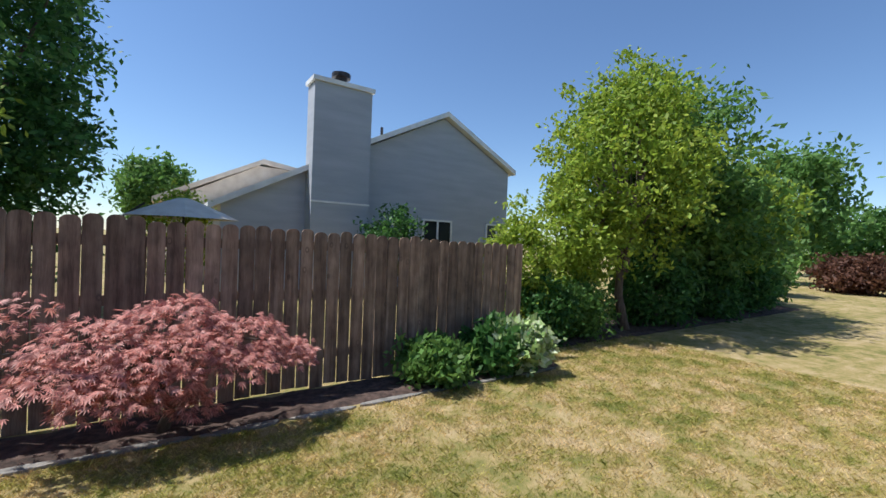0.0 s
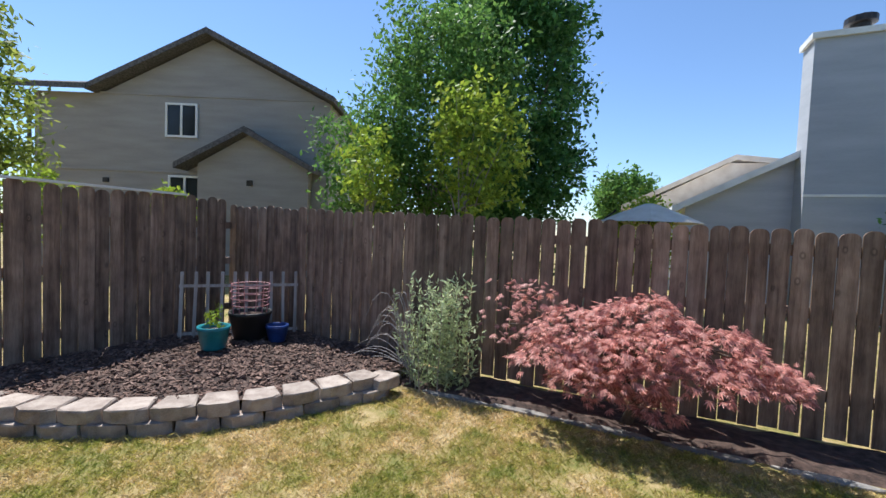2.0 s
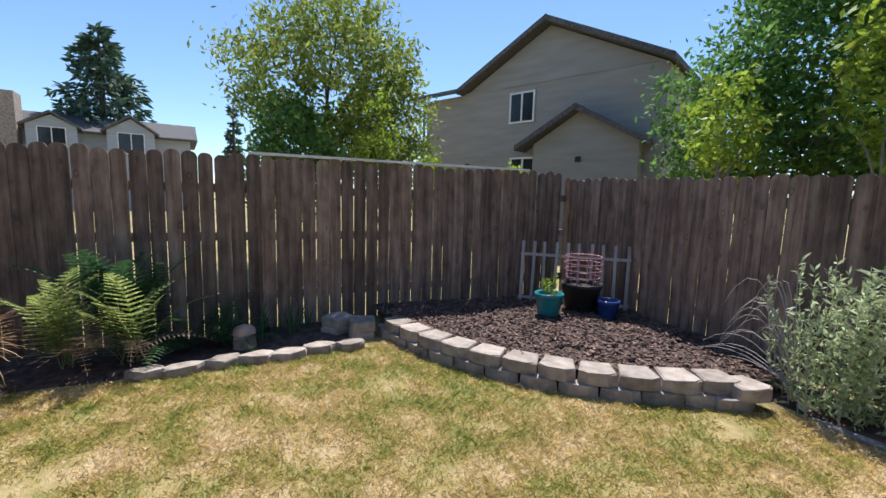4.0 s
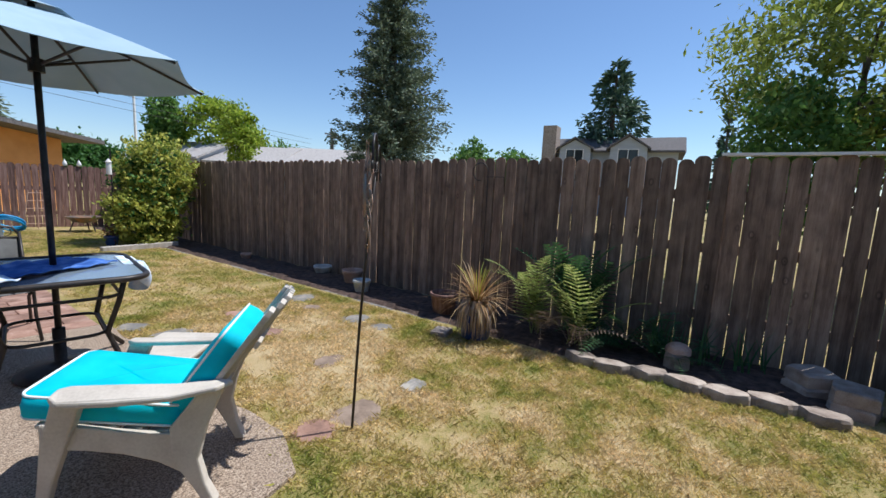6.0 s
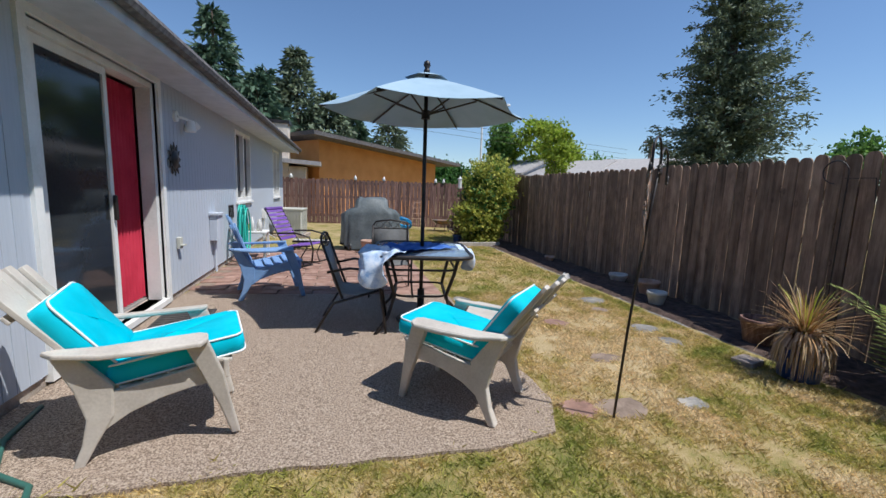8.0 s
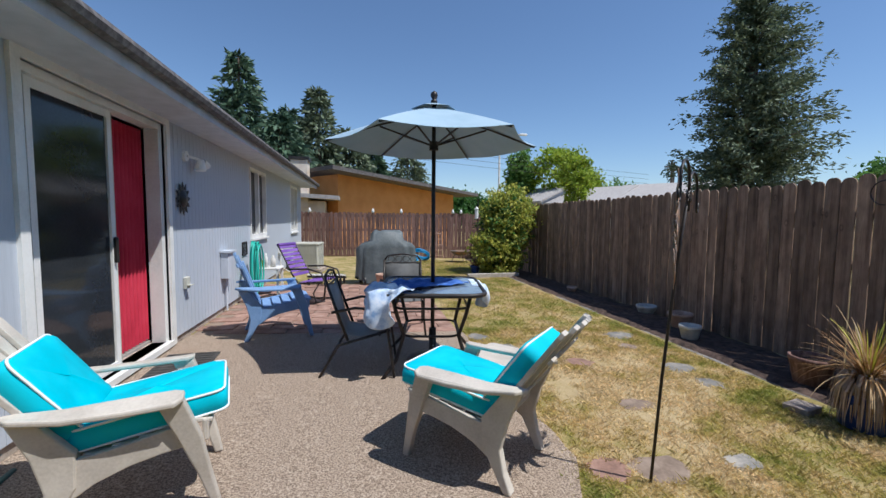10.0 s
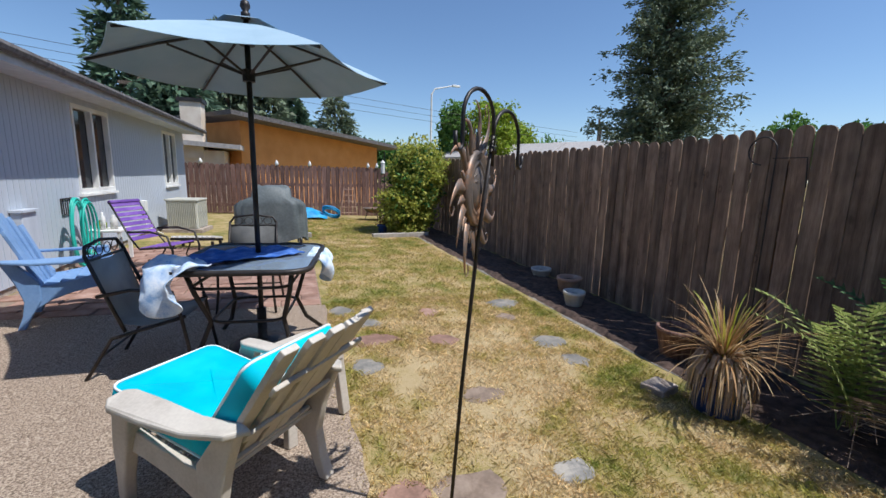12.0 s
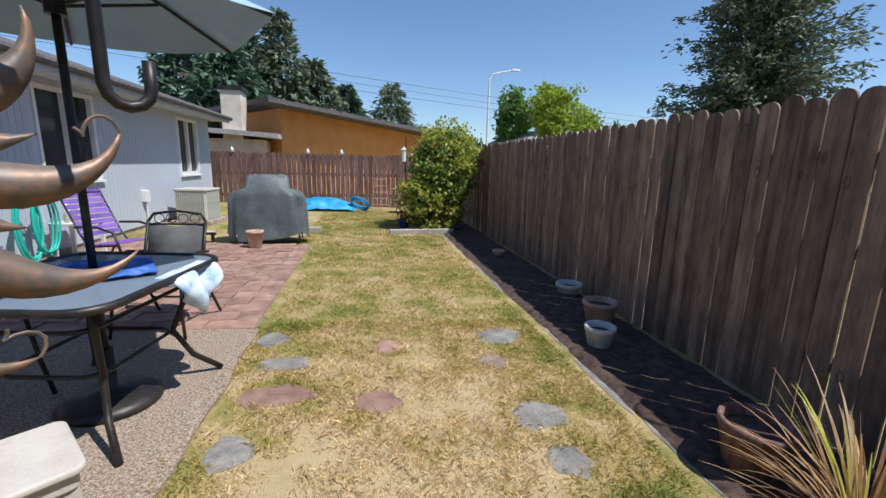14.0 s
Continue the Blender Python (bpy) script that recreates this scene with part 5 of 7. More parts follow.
def stone_mesh(rx, ry, h, seed, mat, name="stone", sides=11):
    rng = random.Random(seed)
    m = Mesh()
    rad = [1 + rng.uniform(-0.2, 0.2) for k in range(sides)]
    for z, s in ((-0.03, 1.0), (h * 0.7, 0.98), (h, 0.9)):
        for k in range(sides):
            a = 2 * math.pi * k / sides
            m.v.append((rx * rad[k] * s * math.cos(a), ry * rad[k] * s * math.sin(a), z + rng.uniform(-0.1, 0.1) * h))
    m.f = [tuple(range(2 * sides, 3 * sides))] + [(r * sides + i, r * sides + (i + 1) % sides, (r + 1) * sides + (i + 1) % sides, (r + 1) * sides + i) for r in (0, 1) for i in range(sides)]
    return m


STEPS = ((-4.0, -4.22, 0.20, 0.16, SLATE), (-3.05, -4.06, 0.11, 0.14, BRICK), (-3.82, -3.76, 0.11, 0.12, JOINT_SAND), (-3.89, -3.08, 0.17, 0.15, SLATE), (-3.89, -2.68, 0.11, 0.12, SLATE), (-2.33, -3.84, 0.2, 0.11, SLATE), (-2.17, -4.25, 0.13, 0.16, SLATE), (-2.36, -3.42, 0.24, 0.13, BRICK), (-2.24, -2.92, 0.13, 0.14, SLATE), (-3.04, -1.55, 0.12, 0.09, SLATE), (-2.2, -1.58, 0.13, 0.12, BRICK), (-2.5, -1.55, 0.2, 0.14, JOINT_SAND), (-2.95, -3.3, 0.16, 0.12, BRICK), (-2.9, -2.35, 0.15, 0.1, JOINT_SAND))
for k, (x, y, rx, ry, mat) in enumerate(STEPS):
    tagged(part("stepping_stone", stone_mesh(rx, ry, 0.008, 20 + k, mat), mat, m=pose(x, y, ground_z(x, y) - 0.002)), {SLATE: "flat grey slate stepping stone in the lawn", BRICK: "worn reddish paving stone in the lawn", JOINT_SAND: "worn sandy stepping stone sunk in dry grass"}[mat], "stepping stone", "stepping stones")
for k in range(7):
    y = -0.75 + 0.27 * k
    tagged(part("border_stone", stone_mesh(0.085, 0.15, 0.075, 50 + k, BLOCK), BLOCK, m=pose(-4.44 + 0.03 * math.sin(k * 2.1), y, ground_z(-4.4, y), 0, 0, 8 * math.sin(k))), "rough tan border stone at the lawn edge", "border stone", "border stones")
for k in range(15):
    y = -2.6 - 0.78 * k
    tagged(part("border_stone", stone_mesh(0.03, 0.38, 0.008, 80 + k, BLOCK, sides=9), SLATE, m=pose(-4.5 + 0.03 * math.sin(k * 1.7), y, ground_z(-4.4, y) - 0.006)), "low half-buried edging stone beside the soil", "border stone", "border stones")
for k in range(9):
    x = -1.7 + 0.68 * k
    tagged(part("border_stone", stone_mesh(0.33, 0.045, 0.022, 110 + k, SLATE, sides=9), SLATE, m=pose(x, 3.56 + 0.02 * math.sin(k * 1.3), 0)), "low concrete edging strip between lawn and mulch", "border stone", "border stones")
rock = thing("stone_ornament", pose(-4.86, -0.05, 0.0), "small brown stone tortoise ornament on a block", "ornament")
part("base", stone_mesh(0.17, 0.11, 0.12, 7, BLOCK), BLOCK, rock)
part("shell", Mesh().lathe([(0.105, 0.12), (0.1, 0.16), (0.07, 0.19), (0.03, 0.205), (0.0, 0.207)], 14), TERRACOTTA, rock, smooth=True)
tagged(part("paver", Mesh().box(-0.1, -0.085, 0, 0.1, 0.085, 0.05, c=0.006), BLOCK, m=pose(-4.16, -2.1, ground_z(-4.16, -2.1), 0, 0, 14)), "pale square paver lying on the grass", "paver")
for x, y, L in ((-4.05, -9.5, 1.35), (-1.6, -9.35, 0.9)):
    tagged(part("timber", Mesh().box(-L / 2, -0.06, 0, L / 2, 0.06, 0.1, c=0.008), LATTICE, m=pose(x, y, ground_z(x, y), 0, 0, 4)), "weathered landscape timber lying on the ground", "timber")


def pot(x, y, r, h, mat, label, z=None, rim=0.02, fill=True):
    z = ground_z(x, y) + 0.03 if z is None else z
    t = thing("plant_pot", pose(x, y, z), label, "pot")
    part("body", Mesh().lathe([(0.0, 0), (r * 0.68, 0), (r * 0.72, 0.01), (r * 0.95, h - 0.04), (r, h - 0.035), (r, h), (r - rim, h), (r - rim - 0.01, h - 0.06)], 24), mat, t, smooth=True)
    if fill:
        part("soil", Mesh().lathe([(r - rim - 0.006, h - 0.05), (r * 0.4, h - 0.035), (0.0, h - 0.04)], 20), SOIL, t)
    return t


pot(-4.77, -3.92, 0.125, 0.17, WHITE_POT, "chipped cream pot on the soil by the fence")
pot(-5.08, -4.45, 0.16, 0.2, TERRACOTTA, "whitewashed terracotta pot by the fence")
pot(-5.2, -5.3, 0.15, 0.13, WHITE_POT, "shallow pale blue-grey bowl pot on soil")
pot(-4.75, -2.5, 0.17, 0.25, FENCE_RED, "large brown clay pot in fence shade")
pot(-5.0, -7.3, 0.1, 0.1, TERRACOTTA, "small clay pot on the soil strip")
teal = pot(-4.32, 3.12, 0.165, 0.25, TEAL_POT, "teal glazed pot with a small seedling", 0.17)
quads_object("seedling", leaf_cloud(np.concatenate([np.stack([RNG.normal(size=60) * 0.018 + o, RNG.normal(size=60) * 0.018, 0.24 + RNG.random(60) * h], 1) for o, h in ((-0.07, 0.14), (0.08, 0.24))]), 0.045, np.array([0, 0, 0.4]), 0.7, 0.5), LIME_LEAF, teal)
blk = pot(-4.35, 3.62, 0.24, 0.34, BLACK_PLASTIC, "large black nursery pot with a pink tomato cage", 0.16)
cage = Mesh()
for z, r in ((0.42, 0.20), (0.5, 0.21), (0.58, 0.215), (0.66, 0.21)):
    cage.tube([(r * math.cos(k * 0.3142), r * math.sin(k * 0.3142), z) for k in range(21)], 0.006, 5)
for k in range(6):
    a = k * 1.047
    cage.tube([(0.18 * math.cos(a), 0.18 * math.sin(a), 0.26), (0.215 * math.cos(a), 0.215 * math.sin(a), 0.7)], 0.006, 5)
part("tomato_cage", cage, PINK_WIRE, blk, "pink wire tomato cage")
pot(-4.02, 3.72, 0.13, 0.2, BLUE_POT, "small cobalt blue pot in the bed", 0.16)


def lath_panel():
    t = thing("lath_panel", pose(-5.0, 3.16, 0.16, 0, 0, 47) @ pose(0, 0, 0, -9, 0, 0), "bleached picket lath panel leaning in the fence corner", "trellis")
    for k in range(10):
        part("picket", Mesh().box(-0.018, -0.008, 0, 0.018, 0.008, 0.79), LATTICE, t, m=pose(0.03 + 0.14 * k, 0, 0.0, 0, 0.8 * math.sin(k * 2.3), 0))
    for z in (0.06, 0.62):
        part("crosspiece", Mesh().box(0, 0.009, -0.018, 1.33, 0.022, 0.018), LATTICE, t, m=pose(0, 0, z))


lath_panel()

# ---------------------------------------------------------------- patio furniture


def rounded_rect(w, d, r, n=6):
    out = []
    for cx, cy, a0 in ((w / 2 - r, -d / 2 + r, -90), (w / 2 - r, d / 2 - r, 0), (-w / 2 + r, d / 2 - r, 90), (-w / 2 + r, -d / 2 + r, 180)):
        out += [(cx + r * math.cos(radians(a0 + 90 * k / n)), cy + r * math.sin(radians(a0 + 90 * k / n))) for k in range(n + 1)]
    return out


def cushion(t, name, w, d, h, m):
    """A stuffed box cushion: crowned faces, bowed sides, rounded corners and piped seams."""
    ring = rounded_rect(w, d, 0.045, 4)
    n = len(ring)
    c = Mesh()
    levels = [(0.0, 0.10), (0.35, 0.06), (0.7, 0.02), (0.93, 0.0), (1.0, 0.13), (1.02, 0.5), (1.0, 0.87), (0.93, 1.0), (0.7, 0.985), (0.35, 1.05), (0.0, 1.08)]
    for k, z in levels:
        for x, y in ring:
            pinch = 1 - 0.02 * math.sin(x * 34 + 1) * math.sin(y * 31)
            c.v.append((x * k * pinch, y * k * pinch, h * z + 0.006 * math.sin(x * 23 + 2 * y * 17) * (1 if z > 0.9 else 0)))
    c.f = [(i * n + j, i * n + (j + 1) % n, (i + 1) * n + (j + 1) % n, (i + 1) * n + j) for i in range(len(levels) - 1) for j in range(n)]
    ob = part(name, c, CUSHION, t, "turquoise box cushion with white piping", m=m, smooth=True)
    for z in (0.09, 0.91):
        loop = [(x * 0.995, y * 0.995, h * z) for x, y in ring]
        part("piping", Mesh().tube(loop + [loop[0]], 0.0055, 6), PIPING, ob, smooth=True)
    return ob


def resin_chair(m, label, mat=RESIN, cushions=True):
    """A moulded low chair: splayed legs, deep skirt, slotted leaning back, two cushions."""
    t = thing("adirondack_chair", m, label, "chair", "adirondack chairs")

    def limb(name, rows, soft=0.008):
        g = Mesh()
        for x, y, z, hx, hy in rows:
            g.v += [(x - hx, y - hy, z), (x + hx, y - hy, z), (x + hx, y + hy, z), (x - hx, y + hy, z)]
        n = len(rows)
        g.f = [(3, 2, 1, 0), (4 * n - 4, 4 * n - 3, 4 * n - 2, 4 * n - 1)] + [(4 * i + k, 4 * i + (k + 1) % 4, 4 * i + 4 + (k + 1) % 4, 4 * i + 4 + k) for i in range(n - 1) for k in range(4)]
        return part(name, g, mat, t, soft=soft)

    for s in (-1, 1):
        limb("front_leg", [(0.235 * s, 0.31, 0, 0.024, 0.02), (0.25 * s, 0.27, 0.16, 0.024, 0.027), (0.265 * s, 0.22, 0.34, 0.026, 0.045), (0.285 * s, 0.15, 0.53, 0.028, 0.05)])
        limb("rear_leg", [(0.24 * s, -0.315, 0, 0.03, 0.022), (0.245 * s, -0.27, 0.1, 0.026, 0.028), (0.25 * s, -0.225, 0.22, 0.024, 0.05), (0.25 * s, -0.24, 0.36, 0.022, 0.07), (0.255 * s, -0.34, 0.53, 0.022, 0.04)])
        g = Mesh()
        prof = [(0.24, 0.41, 0.30), (0.12, 0.385, 0.285), (0.0, 0.36, 0.26), (-0.12, 0.34, 0.215), (-0.22, 0.33, 0.15)]
        for y, a, b in prof:
            g.v += [(0.25 * s - 0.014, y, b), (0.25 * s + 0.014, y, b), (0.25 * s + 0.014, y, a), (0.25 * s - 0.014, y, a)]
        n = len(prof)
        g.f = [(0, 1, 2, 3), (4 * n - 1, 4 * n - 2, 4 * n - 3, 4 * n - 4)] + [(4 * i + (k + 1) % 4, 4 * i + k, 4 * i + 4 + k, 4 * i + 4 + (k + 1) % 4) for i in range(n - 1) for k in range(4)]
        part("side_rail", g, mat, t, soft=0.006)
        arm = [(0.235, 0.17), (0.26, 0.205), (0.32, 0.205), (0.345, 0.17), (0.345, 0.0), (0.335, -0.2), (0.305, -0.36), (0.24, -0.41), (0.225, -0.36), (0.245, -0.2), (0.235, 0.0)]
        ar = Mesh().prism([(x * s, y) for x, y in (arm[::-1] if s > 0 else arm)], 0.525, 0.55)
        ar.v = [(x, y, z + 0.06 * (y - 0.1) * (0.3 if y > -0.3 else 0.1) - 0.02 * max((abs(x) - 0.31) / 0.035, 0)) for x, y, z in ar.v]
        part("arm", ar, mat, t, soft=0.008)
    for k in range(6):
        part("seat_slat", Mesh().box(-0.24, -0.044, 0, 0.24, 0.044, 0.018), mat, t, m=pose(0, 0.26 - 0.094 * k, 0.385 - 0.017 * k, -10), soft=0.004)
    part("apron", Mesh().box(-0.25, 0.265, 0.30, 0.25, 0.29, 0.40), mat, t, soft=0.008)
    back = pose(0, -0.2, 0.29, 36 if cushions else 20)
    for k in range(6):
        u = (k - 2.5) / 2.5
        L = 0.70 - 0.045 * u * u if cushions else 0.62 - 0.13 * u * u
        b = Mesh()
        xa, xb = 0.074 * (k - 2.5), 0.084 * (k - 2.5)
        for z, x, w in ((0, xa, 0.034), (L - 0.03, xb, 0.039), (L, xb, 0.033)):
            b.v += [(x - w, -0.012, z), (x + w, -0.012, z), (x + w, 0.012, z), (x - w, 0.012, z)]
        b.f = [(3, 2, 1, 0), (8, 9, 10, 11)] + [(4 * i + j, 4 * i + (j + 1) % 4, 4 * i + 4 + (j + 1) % 4, 4 * i + 4 + j) for i in (0, 1) for j in range(4)]
        part("back_slat", b, mat, t, m=back @ pose(0, 0.03 * u * u, 0), soft=0.004)
    for z, w in ((0.06, 0.21), (0.24, 0.22), (0.5, 0.235)):
        part("back_rail", Mesh().box(-w, -0.03, -0.02, w, -0.012, 0.02), mat, t, m=back @ pose(0, 0.012, z), soft=0.005)
    if cushions:
        cushion(t, "seat_cushion", 0.46, 0.58, 0.11, pose(0, 0.085, 0.375, 8))
        cushion(t, "back_cushion", 0.45, 0.40, 0.115, back @ pose(0, 0.02, 0.28, -90))
    return t


def resin_side_table(x, y, a):
    t = thing("side_table", on_ground(x, y, a), "low tan resin side table beside the cushioned chair", "table")
    part("tabletop", Mesh().prism(rounded_rect(0.44, 0.36, 0.04), 0.395, 0.42), RESIN, t, soft=0.008)
    part("skirt", Mesh().prism(rounded_rect(0.40, 0.32, 0.03), 0.345, 0.394), RESIN, t)
    for sx in (-1, 1):
        for sy in (-1, 1):
            part("leg", Mesh().box(-0.028, -0.022, 0, 0.028, 0.022, 0.36), RESIN, t, m=pose(0.19 * sx, 0.15 * sy, 0, 4 * sy, -4 * sx, 0), soft=0.006)


def on_ground(x, y, a, dz=0.02):
    return pose(x, y, ground_z(x, y) + dz, 0, 0, a)


resin_chair(on_ground(-1.485, -1.83, -132), "tan resin adirondack chair with turquoise cushions on the patio")
resin_chair(on_ground(0.178, -1.706, 106), "tan resin adirondack chair with turquoise cushions by the wall")
resin_chair(on_ground(0.09, -4.50, 104) @ Matrix.Scale(1.06, 4), "faded blue resin adirondack chair without cushions", BLUE_RESIN, False)


resin_side_table(-1.77, -2.31, 40)
TX, TY, TZ = -1.48, -3.38, 0.74
TABLE = pose(TX, TY, ground_z(TX, TY) + 0.02, 0, 0, -9)


def table():
    t = thing("patio_table", TABLE, "dark metal patio table with a sky-tinted glass top", "table")
    w, d = 0.90, 1.06
    part("tabletop", Mesh().prism(rounded_rect(w - 0.04, d - 0.04, 0.13), TZ - 0.012, TZ - 0.004), SKY_TINT_GLASS, t, "glass pane tinted like reflected sky")
    rim = [(x, y, TZ - 0.012) for x, y in rounded_rect(w, d, 0.15)]
    part("rim", Mesh().tube(rim + [rim[0]], 0.02, 8), BLACK_METAL, t, smooth=True)
    for sx in (-1, 1):
        for sy in (-1, 1):
            pts = [(sx * 0.33, sy * 0.40, TZ - 0.03), (sx * 0.30, sy * 0.35, 0.55), (sx * 0.24, sy * 0.27, 0.33), (sx * 0.30, sy * 0.35, 0.14), (sx * 0.41, sy * 0.46, 0.0)]
            part("leg", Mesh().tube(pts, 0.017, 8), BLACK_METAL, t, smooth=True)
    for z, a, b in ((0.33, 0.24, 0.30), (0.6, 0.31, 0.42)):
        ring = [(x, y, z) for x, y in rounded_rect(2 * a, 2 * b, 0.1)]
        part("stretcher", Mesh().tube(ring + [ring[0]], 0.011, 6), BLACK_METAL, t, smooth=True)


table()


def umbrella():
    t = thing("patio_umbrella", pose(-1.50, -3.42, ground_z(-1.5, -3.4) + 0.02), "hexagonal pale teal patio umbrella on a dark pole", "umbrella")
    part("base", Mesh().lathe([(0.0, 0), (0.24, 0), (0.245, 0.02), (0.2, 0.05), (0.08, 0.075), (0.035, 0.09), (0.035, 0.32), (0.0, 0.32)], 28), BLACK_METAL, t, smooth=True)
    part("pole", Mesh().tube([(0, 0, 0.05), (0, 0, 2.38)], 0.019, 12), BLACK_METAL, t, smooth=True)
    part("finial", Mesh().lathe([(0.0, 2.38), (0.03, 2.39), (0.03, 2.43), (0.018, 2.44), (0.034, 2.47), (0.028, 2.5), (0.0, 2.52)], 14), BLACK_METAL, t, smooth=True)
    R, z0, z1 = 0.985, 2.05, 2.37
    c = Mesh()
    ang = [radians(177 + 60 * k) for k in range(6)]
    n = 6
    for k in range(6):
        a, b = ang[k], ang[(k + 1) % 6]
        base = len(c.v)
        for i in range(n + 1):
            u = 0.13 + 0.87 * i / n
            for j in range(7):
                w = j / 6
                x = R * u * (math.cos(a) * (1 - w) + math.cos(b) * w)
                y = R * u * (math.sin(a) * (1 - w) + math.sin(b) * w)
                sag = 0.035 * math.sin(math.pi * w) * u * u
                rr = 1 - 0.03 * math.sin(math.pi * w) * u
                c.v.append((x * rr, y * rr, z1 - (z1 - z0) * u * (0.85 + 0.15 * u) - sag))
        c.f += [(base + i * 7 + j, base + (i + 1) * 7 + j, base + (i + 1) * 7 + j + 1, base + i * 7 + j + 1) for i in range(n) for j in range(6)]
    can = part("canopy", c, CANOPY, t, "faded pale teal cloth canopy")
    mod = can.modifiers.new("thick", "SOLIDIFY")
    mod.thickness = 0.004
    v = Mesh()
    for k in range(6):
        a, b = ang[k], ang[(k + 1) % 6]
        i = len(v.v)
        v.v += [(0.02 * math.cos(a), 0.02 * math.sin(a), z1 + 0.035), (0.02 * math.cos(b), 0.02 * math.sin(b), z1 + 0.035), (0.21 * math.cos(b), 0.21 * math.sin(b), z1 - 0.02), (0.21 * math.cos(a), 0.21 * math.sin(a), z1 - 0.02)]
        v.f.append((i, i + 3, i + 2, i + 1))
    part("vent", v, CANOPY, can)
    part("hub", Mesh().lathe([(0.0, 2.22), (0.05, 2.22), (0.05, 2.28), (0.0, 2.28)], 12), BLACK_METAL, t)
    part("runner", Mesh().lathe([(0.0, 1.98), (0.042, 1.98), (0.042, 2.06), (0.0, 2.06)], 12), BLACK_METAL, t)
    for k in range(6):
        a = ang[k]
        rib = part("rib", Mesh().tube([(0.03 * math.cos(a), 0.03 * math.sin(a), z1 - 0.05), (R * 0.55 * math.cos(a), R * 0.55 * math.sin(a), z1 - 0.19), (R * 0.98 * math.cos(a), R * 0.98 * math.sin(a), z0 - 0.012)], 0.009, 6), BLACK_METAL, t)
        part("strut", Mesh().tube([(0.04 * math.cos(a), 0.04 * math.sin(a), 2.03), (R * 0.5 * math.cos(a), R * 0.5 * math.sin(a), z1 - 0.19)], 0.009, 6), BLACK_METAL, rib)


umbrella()


def cloth(name, w, d, fall, label, mat, m, bunch=0.03, seed=0, fall_side=1):
    """A towel lying on the table, one end hanging down over the edge."""
    nx, ny = 26, 34
    c = Mesh()
    for j in range(ny + 1):
        for i in range(nx + 1):
            x, s = (i / nx - 0.5) * w, j / ny * (d + fall)
            wr = bunch * (noise.noise(Vector((x * 7, s * 5, seed))) + 0.5 * noise.noise(Vector((x * 15, s * 11, seed))))
            if s < d:
                y, z = s, 0.012 + abs(wr)
            else:
                y, z = d + 0.03 + 0.6 * wr + 0.05 * math.sin(x * 18), 0.005 - (s - d)
                f = (s - d) / max(fall, 0.01)
                z *= 1 - 0.45 * (2 * x / w) ** 2
                y += 0.05 * math.sin(min(f, 1) * 2.6)
                x *= 1 - 0.3 * f
            c.v.append((x + 0.4 * wr, y, z))
    c.f = [(j * (nx + 1) + i, j * (nx + 1) + i + 1, (j + 1) * (nx + 1) + i + 1, (j + 1) * (nx + 1) + i) for j in range(ny) for i in range(nx)]
    ob = tagged(part(name, c, mat, m=m, smooth=True), label, "towel")
    mod = ob.modifiers.new("thick", "SOLIDIFY")
    mod.thickness = 0.008
    return ob


TOP = TABLE @ pose(0, 0, TZ)
cloth("beach_towel", 0.44, 0.66, 0.05, "crumpled royal blue towel spread over the table", BLUE_TOWEL, TOP @ pose(-0.22, -0.2, 0.0, 0, 0, -52), 0.035, 1)
cloth("patterned_towel", 0.36, 0.18, 0.31, "white and pale blue towel hanging off the table", WHITE_TOWEL, TOP @ pose(0.28, 0.36, 0.018, 0, 0, -38), 0.07, 2)
cloth("patterned_towel", 0.4, 0.06, 0.24, "white and pale blue towel hanging below the table edge", WHITE_TOWEL, TOP @ pose(-0.375, -0.16, -0.012, 0, 0, 90), 0.006, 3)


